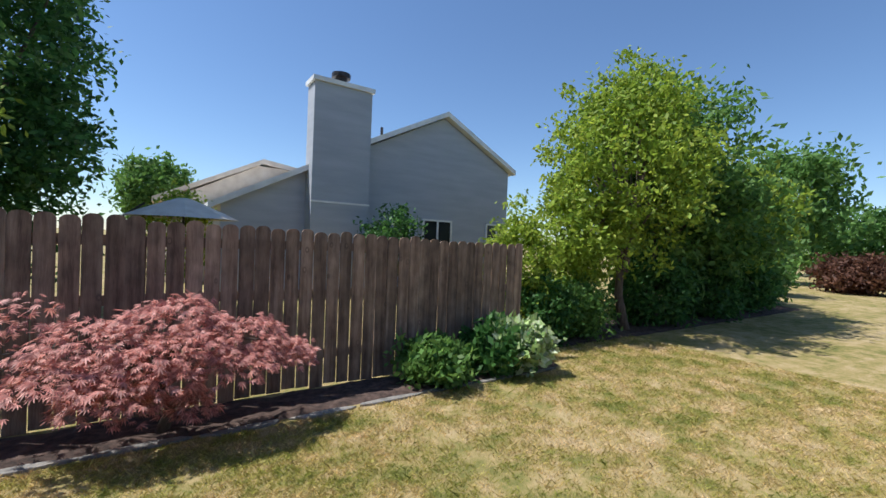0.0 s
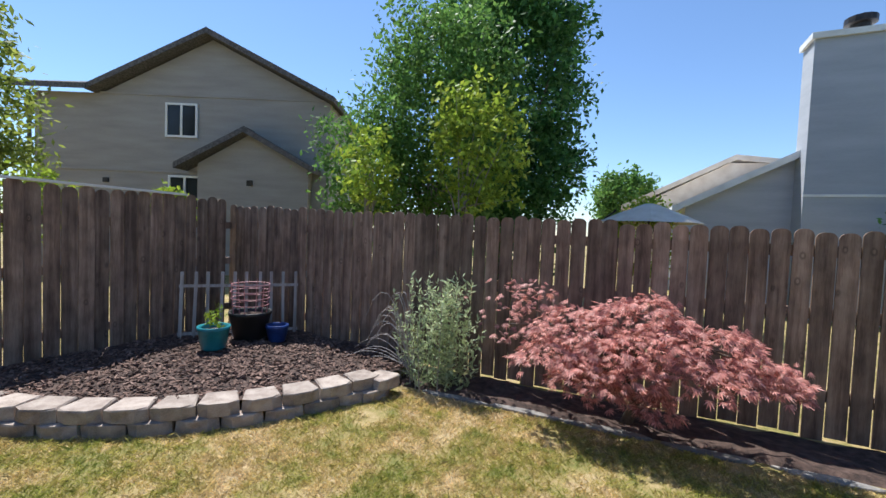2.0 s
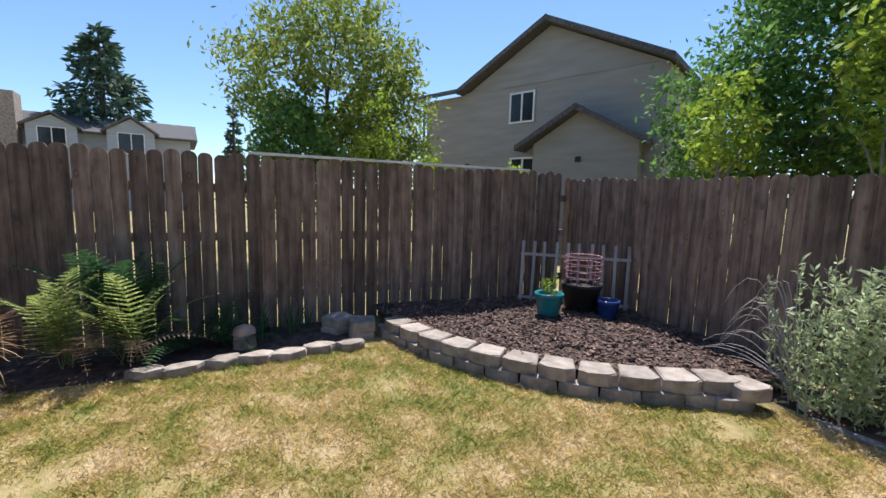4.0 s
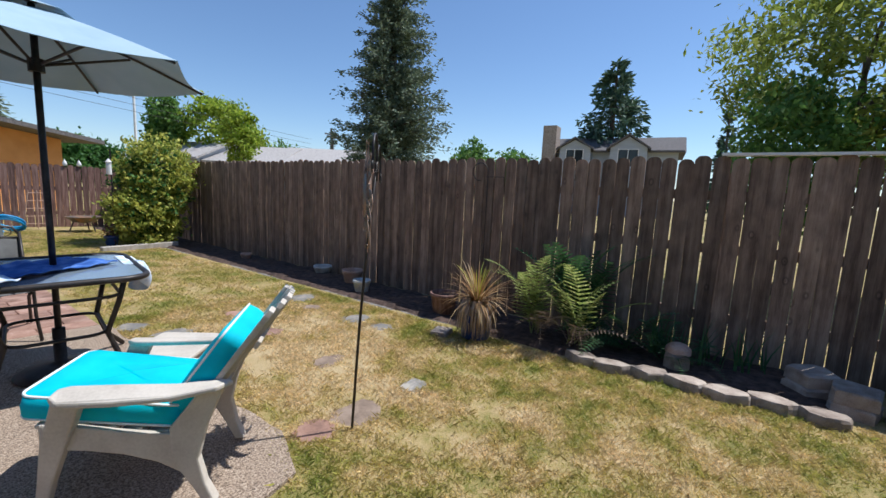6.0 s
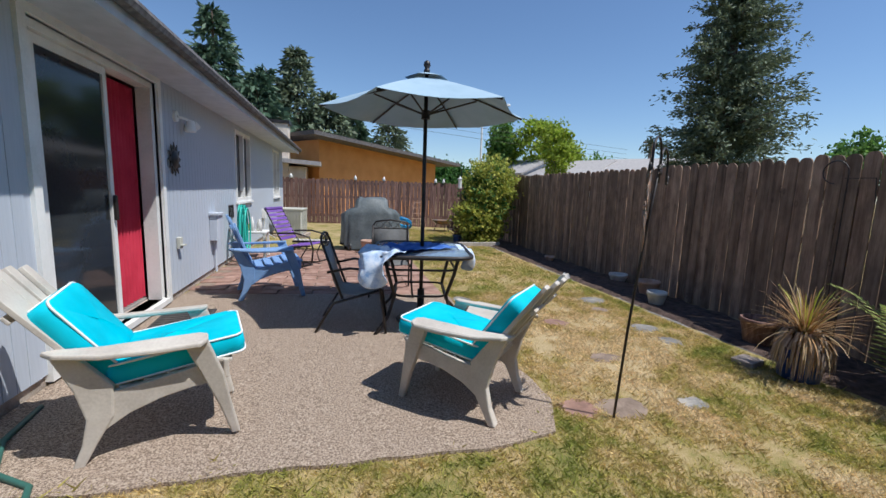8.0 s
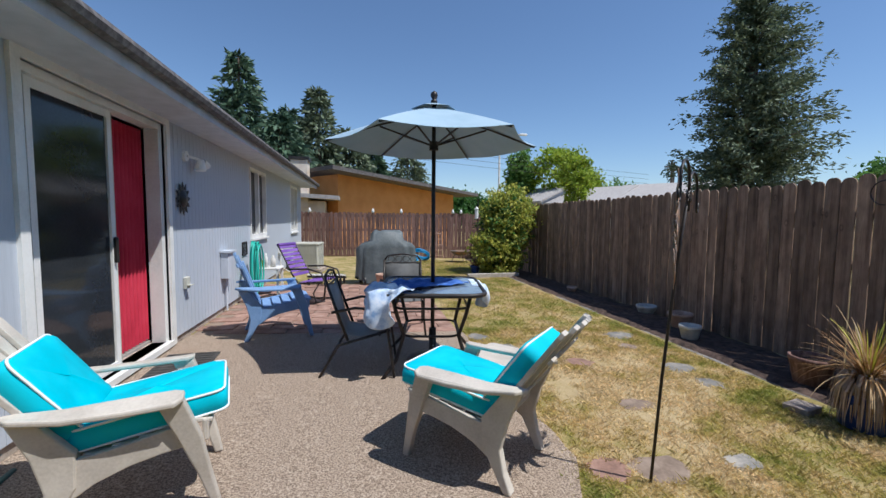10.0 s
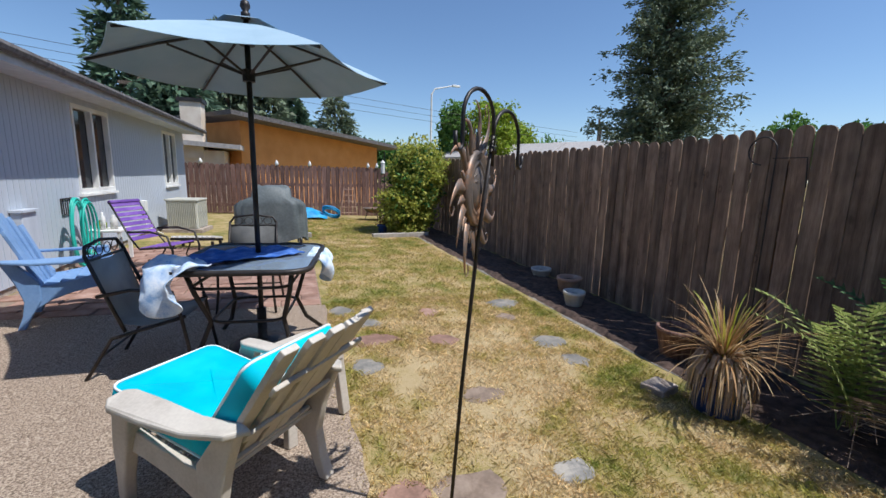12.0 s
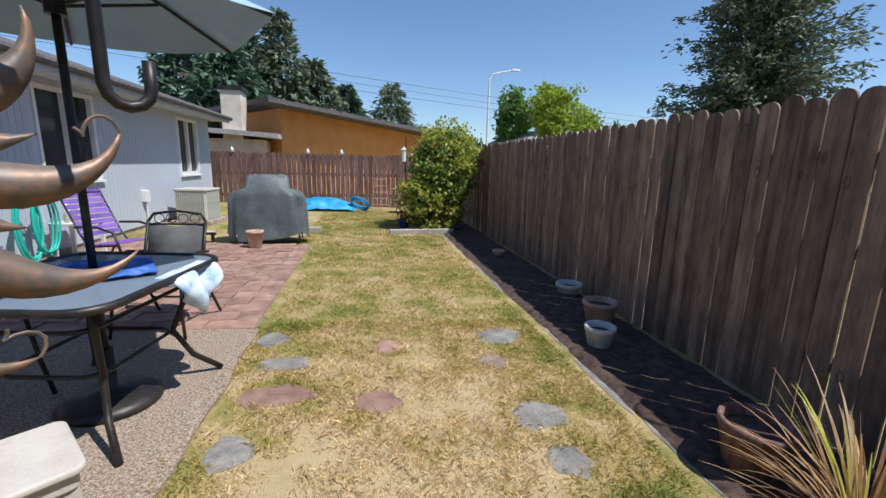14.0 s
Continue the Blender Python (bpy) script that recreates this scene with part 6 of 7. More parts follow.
def sling_chair(m, label, mesh_mat):
    t = thing("sling_chair", m, label, "chair", "sling chairs")
    for s in (-1, 1):
        x = 0.26 * s
        part("leg", Mesh().tube([(x * 1.08, 0.3, 0), (x, 0.27, 0.22), (x, 0.24, 0.42), (x * 1.05, 0.2, 0.62), (x * 1.08, -0.05, 0.645), (x, -0.26, 0.6)], 0.013, 8), BLACK_METAL, t, smooth=True)
        part("frame_tube", Mesh().tube([(x * 1.05, -0.38, 0), (x, -0.2, 0.3), (x * 0.95, 0.26, 0.43)], 0.013, 8), BLACK_METAL, t, smooth=True)
        part("back_tube", Mesh().tube([(x * 0.95, -0.12, 0.34), (x * 0.95, -0.22, 0.62), (x * 0.93, -0.31, 0.88)], 0.013, 8), BLACK_METAL, t, smooth=True)
    part("back_arch", Mesh().tube([(-0.24, -0.31, 0.87), (-0.2, -0.325, 0.93), (0, -0.33, 0.955), (0.2, -0.325, 0.93), (0.24, -0.31, 0.87)], 0.012, 8), BLACK_METAL, t, smooth=True)
    part("top_rail", Mesh().tube([(-0.24, -0.3, 0.84), (0.24, -0.3, 0.84)], 0.01, 6), BLACK_METAL, t)
    for k in range(4):
        x = -0.15 + 0.1 * k
        part("scroll", Mesh().tube([(x + 0.045 * math.cos(a * 0.7854), -0.315, 0.89 + 0.04 * math.sin(a * 0.7854)) for a in range(9)], 0.004, 5), BLACK_METAL, t)
    b = Mesh()
    for u, (y, z) in enumerate(((-0.3, 0.84), (-0.25, 0.67), (-0.2, 0.5), (-0.16, 0.4), (-0.02, 0.375), (0.12, 0.4), (0.26, 0.43))):
        b.v += [(-0.235, y, z), (0, y + (0.02 if u < 4 else 0), z - 0.015), (0.235, y, z)]
    b.f = [(3 * i + k, 3 * i + k + 1, 3 * i + 4 + k, 3 * i + 3 + k) for i in range(6) for k in (0, 1)]
    ob = part("sling", b, mesh_mat, t, "woven mesh sling", smooth=True)
    mod = ob.modifiers.new("thick", "SOLIDIFY")
    mod.thickness = 0.004
    part("stretcher", Mesh().tube([(-0.26, -0.28, 0.17), (0.26, -0.28, 0.17)], 0.009, 6), BLACK_METAL, t)
    return t


sling_chair(on_ground(-0.86, -3.29, 84) @ Matrix.Scale(0.92, 4), "metal sling chair with a pale grey mesh seat beside the table", SLING)
# its mesh takes the darkened copy, shade painted into the colour
sling_chair(on_ground(-1.32, -4.55, -5) @ Matrix.Scale(0.94, 4), "metal sling chair with a scrolled arched back tucked at the table", SHADED_SLING)


def strap_rocker():
    t = thing("strap_rocker", on_ground(-0.06, -6.35, 66) @ Matrix.Scale(0.87, 4), "purple vinyl strap rocking chair with dark frame", "chair")
    for s in (-1, 1):
        x = 0.29 * s
        part("rocker", Mesh().tube([(x, 0.42, 0.08), (x, 0.2, 0.02), (x, -0.1, 0.0), (x, -0.45, 0.07)], 0.014, 8), BLACK_METAL, t, smooth=True)
        part("arm", Mesh().tube([(x, 0.4, 0.1), (x, 0.43, 0.35), (x, 0.36, 0.56), (x, 0.1, 0.62), (x, -0.25, 0.6)], 0.016, 8), BLACK_METAL, t, smooth=True)
        part("back_tube", Mesh().tube([(x * 0.9, 0.36, 0.4), (x * 0.9, -0.1, 0.35), (x * 0.9, -0.22, 0.5), (x * 0.9, -0.5, 1.02)], 0.013, 8), BLACK_METAL, t, smooth=True)
        part("spring", Mesh().tube([(x, 0.25, 0.05), (x, 0.2, 0.2), (x * 0.9, 0.3, 0.38)], 0.012, 6), BLACK_METAL, t)
    for k in range(8):
        u = k / 7
        y, z = -0.23 - 0.26 * u, 0.5 + 0.48 * u
        part("strap", Mesh().box(-0.26, -0.006, -0.027, 0.26, 0.006, 0.027), PURPLE, t, m=pose(0, y + 0.014, z, 28))
    for k in range(7):
        part("strap", Mesh().box(-0.26, -0.027, -0.005, 0.26, 0.027, 0.005), PURPLE, t, m=pose(0, 0.34 - 0.068 * k, 0.42 - 0.008 * k))
    part("top_rail", Mesh().tube([(-0.26, -0.5, 1.02), (0.26, -0.5, 1.02)], 0.03, 8), PURPLE, t, "purple padded headrest")


strap_rocker()


def side_table():
    t = thing("side_table", on_ground(0.72, -7.05, 0), "small white plastic side table", "table")
    part("tabletop", Mesh().prism(rounded_rect(0.42, 0.42, 0.05), 0.42, 0.45), TRIM, t, soft=0.006)
    for sx in (-1, 1):
        for sy in (-1, 1):
            part("leg", Mesh().box(0.155 * sx, 0.155 * sy, 0, 0.195 * sx, 0.195 * sy, 0.42), TRIM, t)


side_table()
for dx, dy, r, h, mat, lab in ((-0.08, 0.05, 0.045, 0.2, WHITE_POT, "white bottle standing on the side table"), (0.1, -0.05, 0.06, 0.11, LIME_LEAF, "lime green tub on the side table"), (0.02, 0.12, 0.03, 0.24, TRIM, "white spray bottle on the side table")):
    tagged(part("bottle", Mesh().lathe([(0, 0), (r, 0), (r, h * 0.7), (r * 0.45, h * 0.85), (r * 0.45, h), (0, h)], 14), mat, m=on_ground(0.72 + dx, -7.05 + dy, 0) @ pose(0, 0, 0.45), smooth=True), lab, "bottle")


def slatted_panel():
    t = thing("slatted_bench", on_ground(-0.15, -8.05, -8), "low white slatted bench with dark gaps", "bench")
    for k in range(9):
        part("slat", Mesh().box(-0.02, -0.24, 0.17, 0.02, 0.24, 0.2), TRIM, t, m=pose(-0.3 + 0.075 * k, 0, 0, 10, 0, 0))
    for y in (-0.2, 0.2):
        part("rail", Mesh().box(-0.34, y - 0.02, 0.125, 0.34, y + 0.02, 0.165), BLACK_METAL, t, m=pose(0, 0, 0, 10, 0, 0))
    for sx in (-0.3, 0.3):
        for sy in (-0.2, 0.2):
            part("leg", Mesh().box(sx - 0.02, sy - 0.02, 0, sx + 0.02, sy + 0.02, 0.14), BLACK_METAL, t)


slatted_panel()


def air_conditioner():
    t = thing("air_conditioner", on_ground(0.48, -10.4, -6), "beige outdoor air conditioner unit beside the house", "air conditioner")
    part("pad", Mesh().box(-0.38, -0.38, -0.03, 0.38, 0.38, 0.05), BLOCK, t)
    part("body", Mesh().box(-0.29, -0.31, 0.05, 0.29, 0.31, 0.64), AC_PAINT, t, soft=0.01)
    part("top", Mesh().prism(rounded_rect(0.64, 0.68, 0.05), 0.64, 0.68), AC_PAINT, t, soft=0.008)
    fin = Mesh().box(-0.006, -0.012, 0.09, 0.006, 0.012, 0.62).data("fin", AC_PAINT)
    for k in range(16):
        u = -0.26 + 0.52 * k / 15
        part("fin", fin, AC_PAINT, t, m=pose(u, 0.32, 0))
        part("fin", fin, AC_PAINT, t, m=pose(-0.3, u, 0, 0, 0, 90))


air_conditioner()


def grill():
    t = thing("covered_grill", on_ground(-1.32, -8.35, 8), "barbecue grill under a draped charcoal vinyl cover", "grill")
    rows = [((-0.62, 0.62, 0.30), 0.10), ((-0.6, 0.6, 0.29), 0.45), ((-0.59, 0.59, 0.27), 0.74), ((-0.52, 0.5, 0.27), 0.82), ((-0.36, 0.32, 0.24), 0.88), ((-0.34, 0.3, 0.2), 1.04), ((-0.28, 0.24, 0.12), 1.09)]
    n = 48
    c = Mesh()
    for (x0, x1, d), z in rows:
        for k in range(n):
            a = 2 * math.pi * k / n
            cx, hx = (x0 + x1) / 2, (x1 - x0) / 2
            ca, sa = math.cos(a), math.sin(a)
            px = cx + hx * math.copysign(abs(ca) ** 0.45, ca)
            py = d * math.copysign(abs(sa) ** 0.45, sa)
            wr = (0.03 * math.sin(a * 13 + 2 * math.sin(z * 3)) + 0.035 * noise.noise(Vector((ca * 3, sa * 3, z * 2)))) * (1.0 if z < 0.8 else 0.35)
            zz = z + (0.06 * math.sin(a * 3 + 1) if z < 0.2 else 0.02 * math.sin(a * 5))
            c.v.append((px * (1 + wr), py * (1 + 1.6 * wr), zz))
    c.f = [(j * n + k, j * n + (k + 1) % n, (j + 1) * n + (k + 1) % n, (j + 1) * n + k) for j in range(len(rows) - 1) for k in range(n)] + [tuple(range((len(rows) - 1) * n, len(rows) * n))]
    part("cover", c, COVER, t, "faded charcoal draped cover", smooth=True)
    for x in (-0.5, 0.5):
        part("cart_leg", Mesh().box(x - 0.025, -0.2, 0, x + 0.025, -0.15, 0.5), BLACK_METAL, t)
        wh = part("wheel", Mesh().lathe([(0.0, -0.02), (0.085, -0.02), (0.09, 0), (0.085, 0.02), (0.0, 0.02)], 18, pose(0, 0, 0, 0, 90, 0)), BLACK_PLASTIC, t, m=pose(x * 0.95, 0.24, 0.09))
        part("hub", Mesh().lathe([(0.0, -0.025), (0.045, -0.025), (0.045, 0.025), (0.0, 0.025)], 14, pose(0, 0, 0, 0, 90, 0)), TRIM, wh)


grill()
pot(-1.22, -7.78, 0.13, 0.26, TERRACOTTA, "pinkish clay urn on the brick paving", ground_z(-1.2, -7.8) + 0.02)

# ---------------------------------------------------------------- far corner


def tarp():
    m = Mesh()
    nx, ny = 34, 16
    for j in range(ny + 1):
        for i in range(nx + 1):
            x, y = -0.9 + 1.8 * i / nx, -0.5 + 1.0 * j / ny
            h = 0.34 * (1 - (abs(x) / 0.95) ** 3) * (1 - (abs(y) / 0.55) ** 2) + 0.05 * noise.noise(Vector((x * 4, y * 4, 3)))
            m.v.append((x, y, max(h, 0.0) + 0.01))
    m.f = [(j * (nx + 1) + i, j * (nx + 1) + i + 1, (j + 1) * (nx + 1) + i + 1, (j + 1) * (nx + 1) + i) for j in range(ny) for i in range(nx)]
    tagged(part("tarpaulin", m, TARP, m=on_ground(-1.7, -13.4, 3, 0.0), smooth=True), "crumpled bright blue tarpaulin over a pile", "tarpaulin")


tarp()
coil = thing("hose_coil", on_ground(-2.75, -13.2, 0, 0.02), "coiled aqua garden hose heaped by the tarpaulin", "hose")
for k in range(9):
    part("loop", Mesh().tube([((0.24 + 0.02 * math.sin(k)) * math.cos(a * 0.3307), 0.12 * math.sin(a * 0.3307) + 0.03 * math.sin(k * 2), 0.16 + 0.15 * math.sin(a * 0.3307 + 0.5) + 0.012 * k) for a in range(20)], 0.014, 6), TARP, coil, smooth=True)


def trellis(x, y, a, w, h, n, rungs, label, mat):
    t = thing("garden_trellis", on_ground(x, y, a), label, "trellis")
    for k in range(n):
        u = k / (n - 1) - 0.5
        part("upright", Mesh().tube([(w * u, 0, 0), (w * u * 0.55, 0.12, h)], 0.012, 5), mat, t)
    for k in range(rungs):
        f = (k + 0.7) / rungs
        ww = w * (1 - 0.45 * f) / 2
        part("rung", Mesh().tube([(-ww, 0.12 * f, h * f), (ww, 0.12 * f, h * f)], 0.009, 5), mat, t)


trellis(-3.35, -13.9, 0, 0.55, 0.95, 3, 5, "small wooden ladder trellis leaning on the far fence", TERRACOTTA)
t2 = thing("lattice_panel", on_ground(0.05, -14.3, 0), "brown crossed lattice panel against the far fence", "trellis")
for k in range(9):
    part("lath", Mesh().box(-0.012, -0.006, 0, 0.012, 0.006, 0.8), FENCE_RED, t2, m=pose(-0.6 + 0.15 * k, 0, 0))
    part("lath", Mesh().box(-0.62, 0.007, -0.012, 0.62, 0.018, 0.012), FENCE_RED, t2, m=pose(0, 0, 0.05 + 0.088 * k))
fp = thing("fire_bowl", on_ground(-4.05, -13.1, 0), "dark metal fire bowl beside the hedge", "fire pit")
part("bowl", Mesh().lathe([(0.0, 0.2), (0.22, 0.24), (0.36, 0.36), (0.37, 0.37), (0.34, 0.36), (0.0, 0.26)], 24), RUST, fp, smooth=True)
for k in range(3):
    a = k * 2.09
    part("leg", Mesh().tube([(0.2 * math.cos(a), 0.2 * math.sin(a), 0.26), (0.3 * math.cos(a), 0.3 * math.sin(a), 0)], 0.014, 6), BLACK_METAL, fp)
hp = pot(-3.72, -10.05, 0.13, 0.2, BLUE_POT, "dark glazed pot at the hedge foot")
quads_object("foliage", leaf_cloud(RNG.normal(size=(160, 3)) * np.array([0.08, 0.08, 0.05]) + np.array([0, 0, 0.27]), 0.05, np.array([0, 0, 0.4]), 0.8, 0.6), MAROON_LEAF, hp)
bh = thing("bird_feeder", pose(-3.75, -9.95, ground_z(-3.7, -9.95)), "small white bird feeder hanging on a post", "bird feeder")
part("post", Mesh().tube([(0, 0, 0), (0, 0, 1.95)], 0.012, 6), BLACK_METAL, bh)
part("feeder", Mesh().lathe([(0.0, 1.45), (0.045, 1.45), (0.045, 1.68), (0.06, 1.69), (0.0, 1.76)], 12, pose(0.05, 0.06, 0)), TRIM, bh)
can = thing("garden_canopy", pose(0.7, -21.5, 0), "red pitched garden canopy beyond the fence", "canopy")
part("roof", Mesh().add([(-1.2, -1.2, 1.75), (1.2, -1.2, 1.75), (1.2, 1.2, 1.75), (-1.2, 1.2, 1.75), (0, 0, 2.45)], [(0, 1, 4), (1, 2, 4), (2, 3, 4), (3, 0, 4)]), CURTAIN, can)
for sx in (-1.15, 1.15):
    for sy in (-1.15, 1.15):
        part("post", Mesh().tube([(sx, sy, 0), (sx, sy, 1.78)], 0.03, 6), TRIM, can)
for px0 in (-1.2, -2.2, -4.1, -4.4, 0.95):
    bl = thing("string_light", pose(px0, FAR_Y, 1.6), "white teardrop light on the far fence", "light", "string lights")
    part("bulb", Mesh().lathe([(0.0, 0.0), (0.045, 0.01), (0.055, 0.06), (0.03, 0.13), (0.0, 0.18)], 12), TRIM, bl, smooth=True)
wu = thing("market_umbrella", pose(0.05, 9.1, 0), "cream patio umbrella beyond the back fence", "umbrella")
part("pole", Mesh().tube([(0, 0, 0), (0, 0, 2.1)], 0.02, 8), BLACK_METAL, wu)
part("canopy", Mesh().lathe([(0.95, 1.86), (0.7, 1.98), (0.38, 2.12), (0.1, 2.23), (0.0, 2.24)], 8), CREAM, wu)
part("arm", Mesh().tube([(-0.9, 0, 0), (-0.9, 0, 1.85), (-0.6, 0, 2.1)], 0.02, 8), BLACK_METAL, wu)
for px0, py0, hh in ((-31.0, -36.5, 7.4), (-32.8, -38.4, 7.4), (5.2, -24.6, 6.0)):
    up = thing("utility_pole", pose(px0, py0, 0), "wooden utility pole with a crossarm on the skyline", "utility pole")
    part("pole", Mesh().tube([(0, 0, 0), (0, 0, hh)], [0.15, 0.1], 8), TRUNK, up)
    part("crossarm", Mesh().box(-0.8, -0.06, hh - 0.7, 0.8, 0.06, hh - 0.55), TRUNK, up)
wire = thing("power_line", pose(0, 0, 0), "thin overhead power lines above the far roofs", "power line")
for k in range(3):
    part("cable", Mesh().tube([(18 - 2.6 * i, -28 - 0.5 * i, 8.2 - 0.45 * k - 0.14 * i + 0.004 * (i - 9) ** 2) for i in range(19)], 0.012, 4), BLACK_METAL, wire)
sl = thing("street_lamp", pose(-13.6, -38, 0), "tall pale metal street lamp on the skyline", "street lamp")
part("pole", Mesh().tube([(0, 0, 0), (0, 0, 8.6), (-0.3, 0, 9.1), (-2.0, 0, 9.5)], [0.12, 0.08, 0.07, 0.05], 8), TRIM, sl)
part("lamp_head", Mesh().box(-2.7, -0.15, 9.43, -1.95, 0.15, 9.6, c=0.04), TRIM, sl)

# ---------------------------------------------------------------- on the house wall
WX = HOUSE_X - 0.006


def wall_sun():
    t = thing("wall_sun", pose(WX, -4.36, 1.60), "dark metal sun face hanging on the siding", "wall ornament")
    part("disc", Mesh().lathe([(0.0, -0.045), (0.07, -0.035), (0.1, -0.012), (0.1, 0.0)], 20, pose(0, 0, 0, 0, 90, 0) @ pose(0, 0, 0, 0, 0, 0)), BLACK_METAL, t, smooth=True)
    for k in range(12):
        part("ray", Mesh().prism([(0.085, -0.025), (0.13, -0.02), (0.175, 0.008), (0.14, 0.02), (0.085, 0.025)], 0.0, 0.006), BLACK_METAL, t, m=pose(-0.012, 0, 0, 0, -90, 0) @ pose(0, 0, 0, 0, 0, 30 * k))


wall_sun()
wl = thing("wall_light", pose(WX, -4.45, 2.05), "white twin floodlight fixture under the eave", "lamp")
part("plate", Mesh().lathe([(0, -0.03), (0.055, -0.03), (0.06, 0)], 16, pose(0, 0, 0, 0, 90, 0)), TRIM, wl)
part("arm", Mesh().tube([(-0.03, 0, 0), (-0.08, -0.1, -0.01), (-0.09, -0.26, -0.02)], 0.014, 8), TRIM, wl)
part("lamp_head", Mesh().lathe([(0.0, 0), (0.04, 0), (0.06, 0.1), (0.05, 0.12), (0, 0.12)], 14, pose(-0.1, -0.16, -0.02, 180, 0, 20)), TRIM, wl)
part("lamp_head", Mesh().lathe([(0.0, 0), (0.03, 0), (0.045, 0.1), (0, 0.11)], 14, pose(-0.1, -0.26, -0.02, 115, 0, 0)), TRIM, wl)
oc = thing("outlet_cover", pose(WX, -4.36, 0.66), "grey weatherproof outlet box on the siding", "outlet")
part("box", Mesh().box(-0.04, -0.04, 0, 0, 0.04, 0.12, c=0.006), AC_PAINT, oc)
part("flap", Mesh().box(-0.075, -0.045, 0.03, -0.04, 0.045, 0.04), AC_PAINT, oc)
mb = thing("utility_box", pose(WX, -5.62, 0.60), "light grey utility meter box on the wall", "utility box")
part("box", Mesh().box(-0.1, -0.13, 0, 0, 0.13, 0.34, c=0.008), SIDING, mb)
part("lid", Mesh().box(-0.125, -0.15, 0.34, 0, 0.15, 0.365), SIDING, mb)
part("conduit", Mesh().tube([(-0.03, 0, 0), (-0.03, 0, -0.45)], 0.015, 8), SIDING, mb)
dk = thing("disconnect_box", pose(WX, -9.35, 0.62), "small white electrical box with conduit", "utility box")
part("box", Mesh().box(-0.08, -0.07, 0, 0, 0.07, 0.2, c=0.006), TRIM, dk)
part("conduit", Mesh().tube([(-0.04, 0, 0), (-0.04, 0, -0.3), (-0.2, -0.4, -0.5)], 0.014, 8), TRIM, dk)
hr = thing("hose_rack", pose(WX, -6.62, 0.92), "aqua garden hose hung on a black wall rack", "hose")
rack = part("rack", Mesh().tube([(-0.01, -0.13, 0.1), (-0.01, 0.13, 0.1), (-0.01, 0.13, -0.1), (-0.01, -0.13, -0.1), (-0.01, -0.13, 0.1)], 0.008, 6), BLACK_METAL, hr)
for k in range(4):
    part("bar", Mesh().tube([(-0.01, -0.08 + 0.053 * k, -0.1), (-0.01, -0.08 + 0.053 * k, 0.1)], 0.006, 5), BLACK_METAL, rack)
for k in range(9):
    o = -0.16 - 0.012 * (k % 3)
    w = 0.24 + 0.022 * k
    part("loop", Mesh().tube([(o - 0.008 * k, w * 0.5 * math.sin(a * 0.3307) + (0.2 if k % 2 else -0.06) + 0.012 * k, -0.30 + (0.36 + 0.02 * (k % 4)) * math.cos(a * 0.3307)) for a in range(20)], 0.013, 6), TEAL_HOSE, hr, smooth=True)
mat_ob = thing("door_mat", on_ground(0.68, -3.42, 4, 0.022), "dark ridged rubber mat outside the door", "mat")
part("mat", Mesh().box(-0.22, -0.36, 0, 0.22, 0.36, 0.012, c=0.004), MAT, mat_ob)
for k in range(11):
    part("ridge", Mesh().box(-0.2, -0.012, 0.012, 0.2, 0.012, 0.016), MAT, mat_ob, m=pose(0, -0.32 + 0.064 * k, 0))
tagged(part("garden_hose", Mesh().tube([(0.88, -1.95, 0.13), (0.83, -1.6, 0.14), (0.7, -1.35, 0.135), (0.52, -1.25, 0.125), (0.42, -1.0, 0.1), (0.5, -0.7, 0.09), (0.75, -0.4, 0.09)], 0.014, 8), GREEN_HOSE, smooth=True), "dark green garden hose trailing off the patio", "hose")

# ---------------------------------------------------------------- sun stake


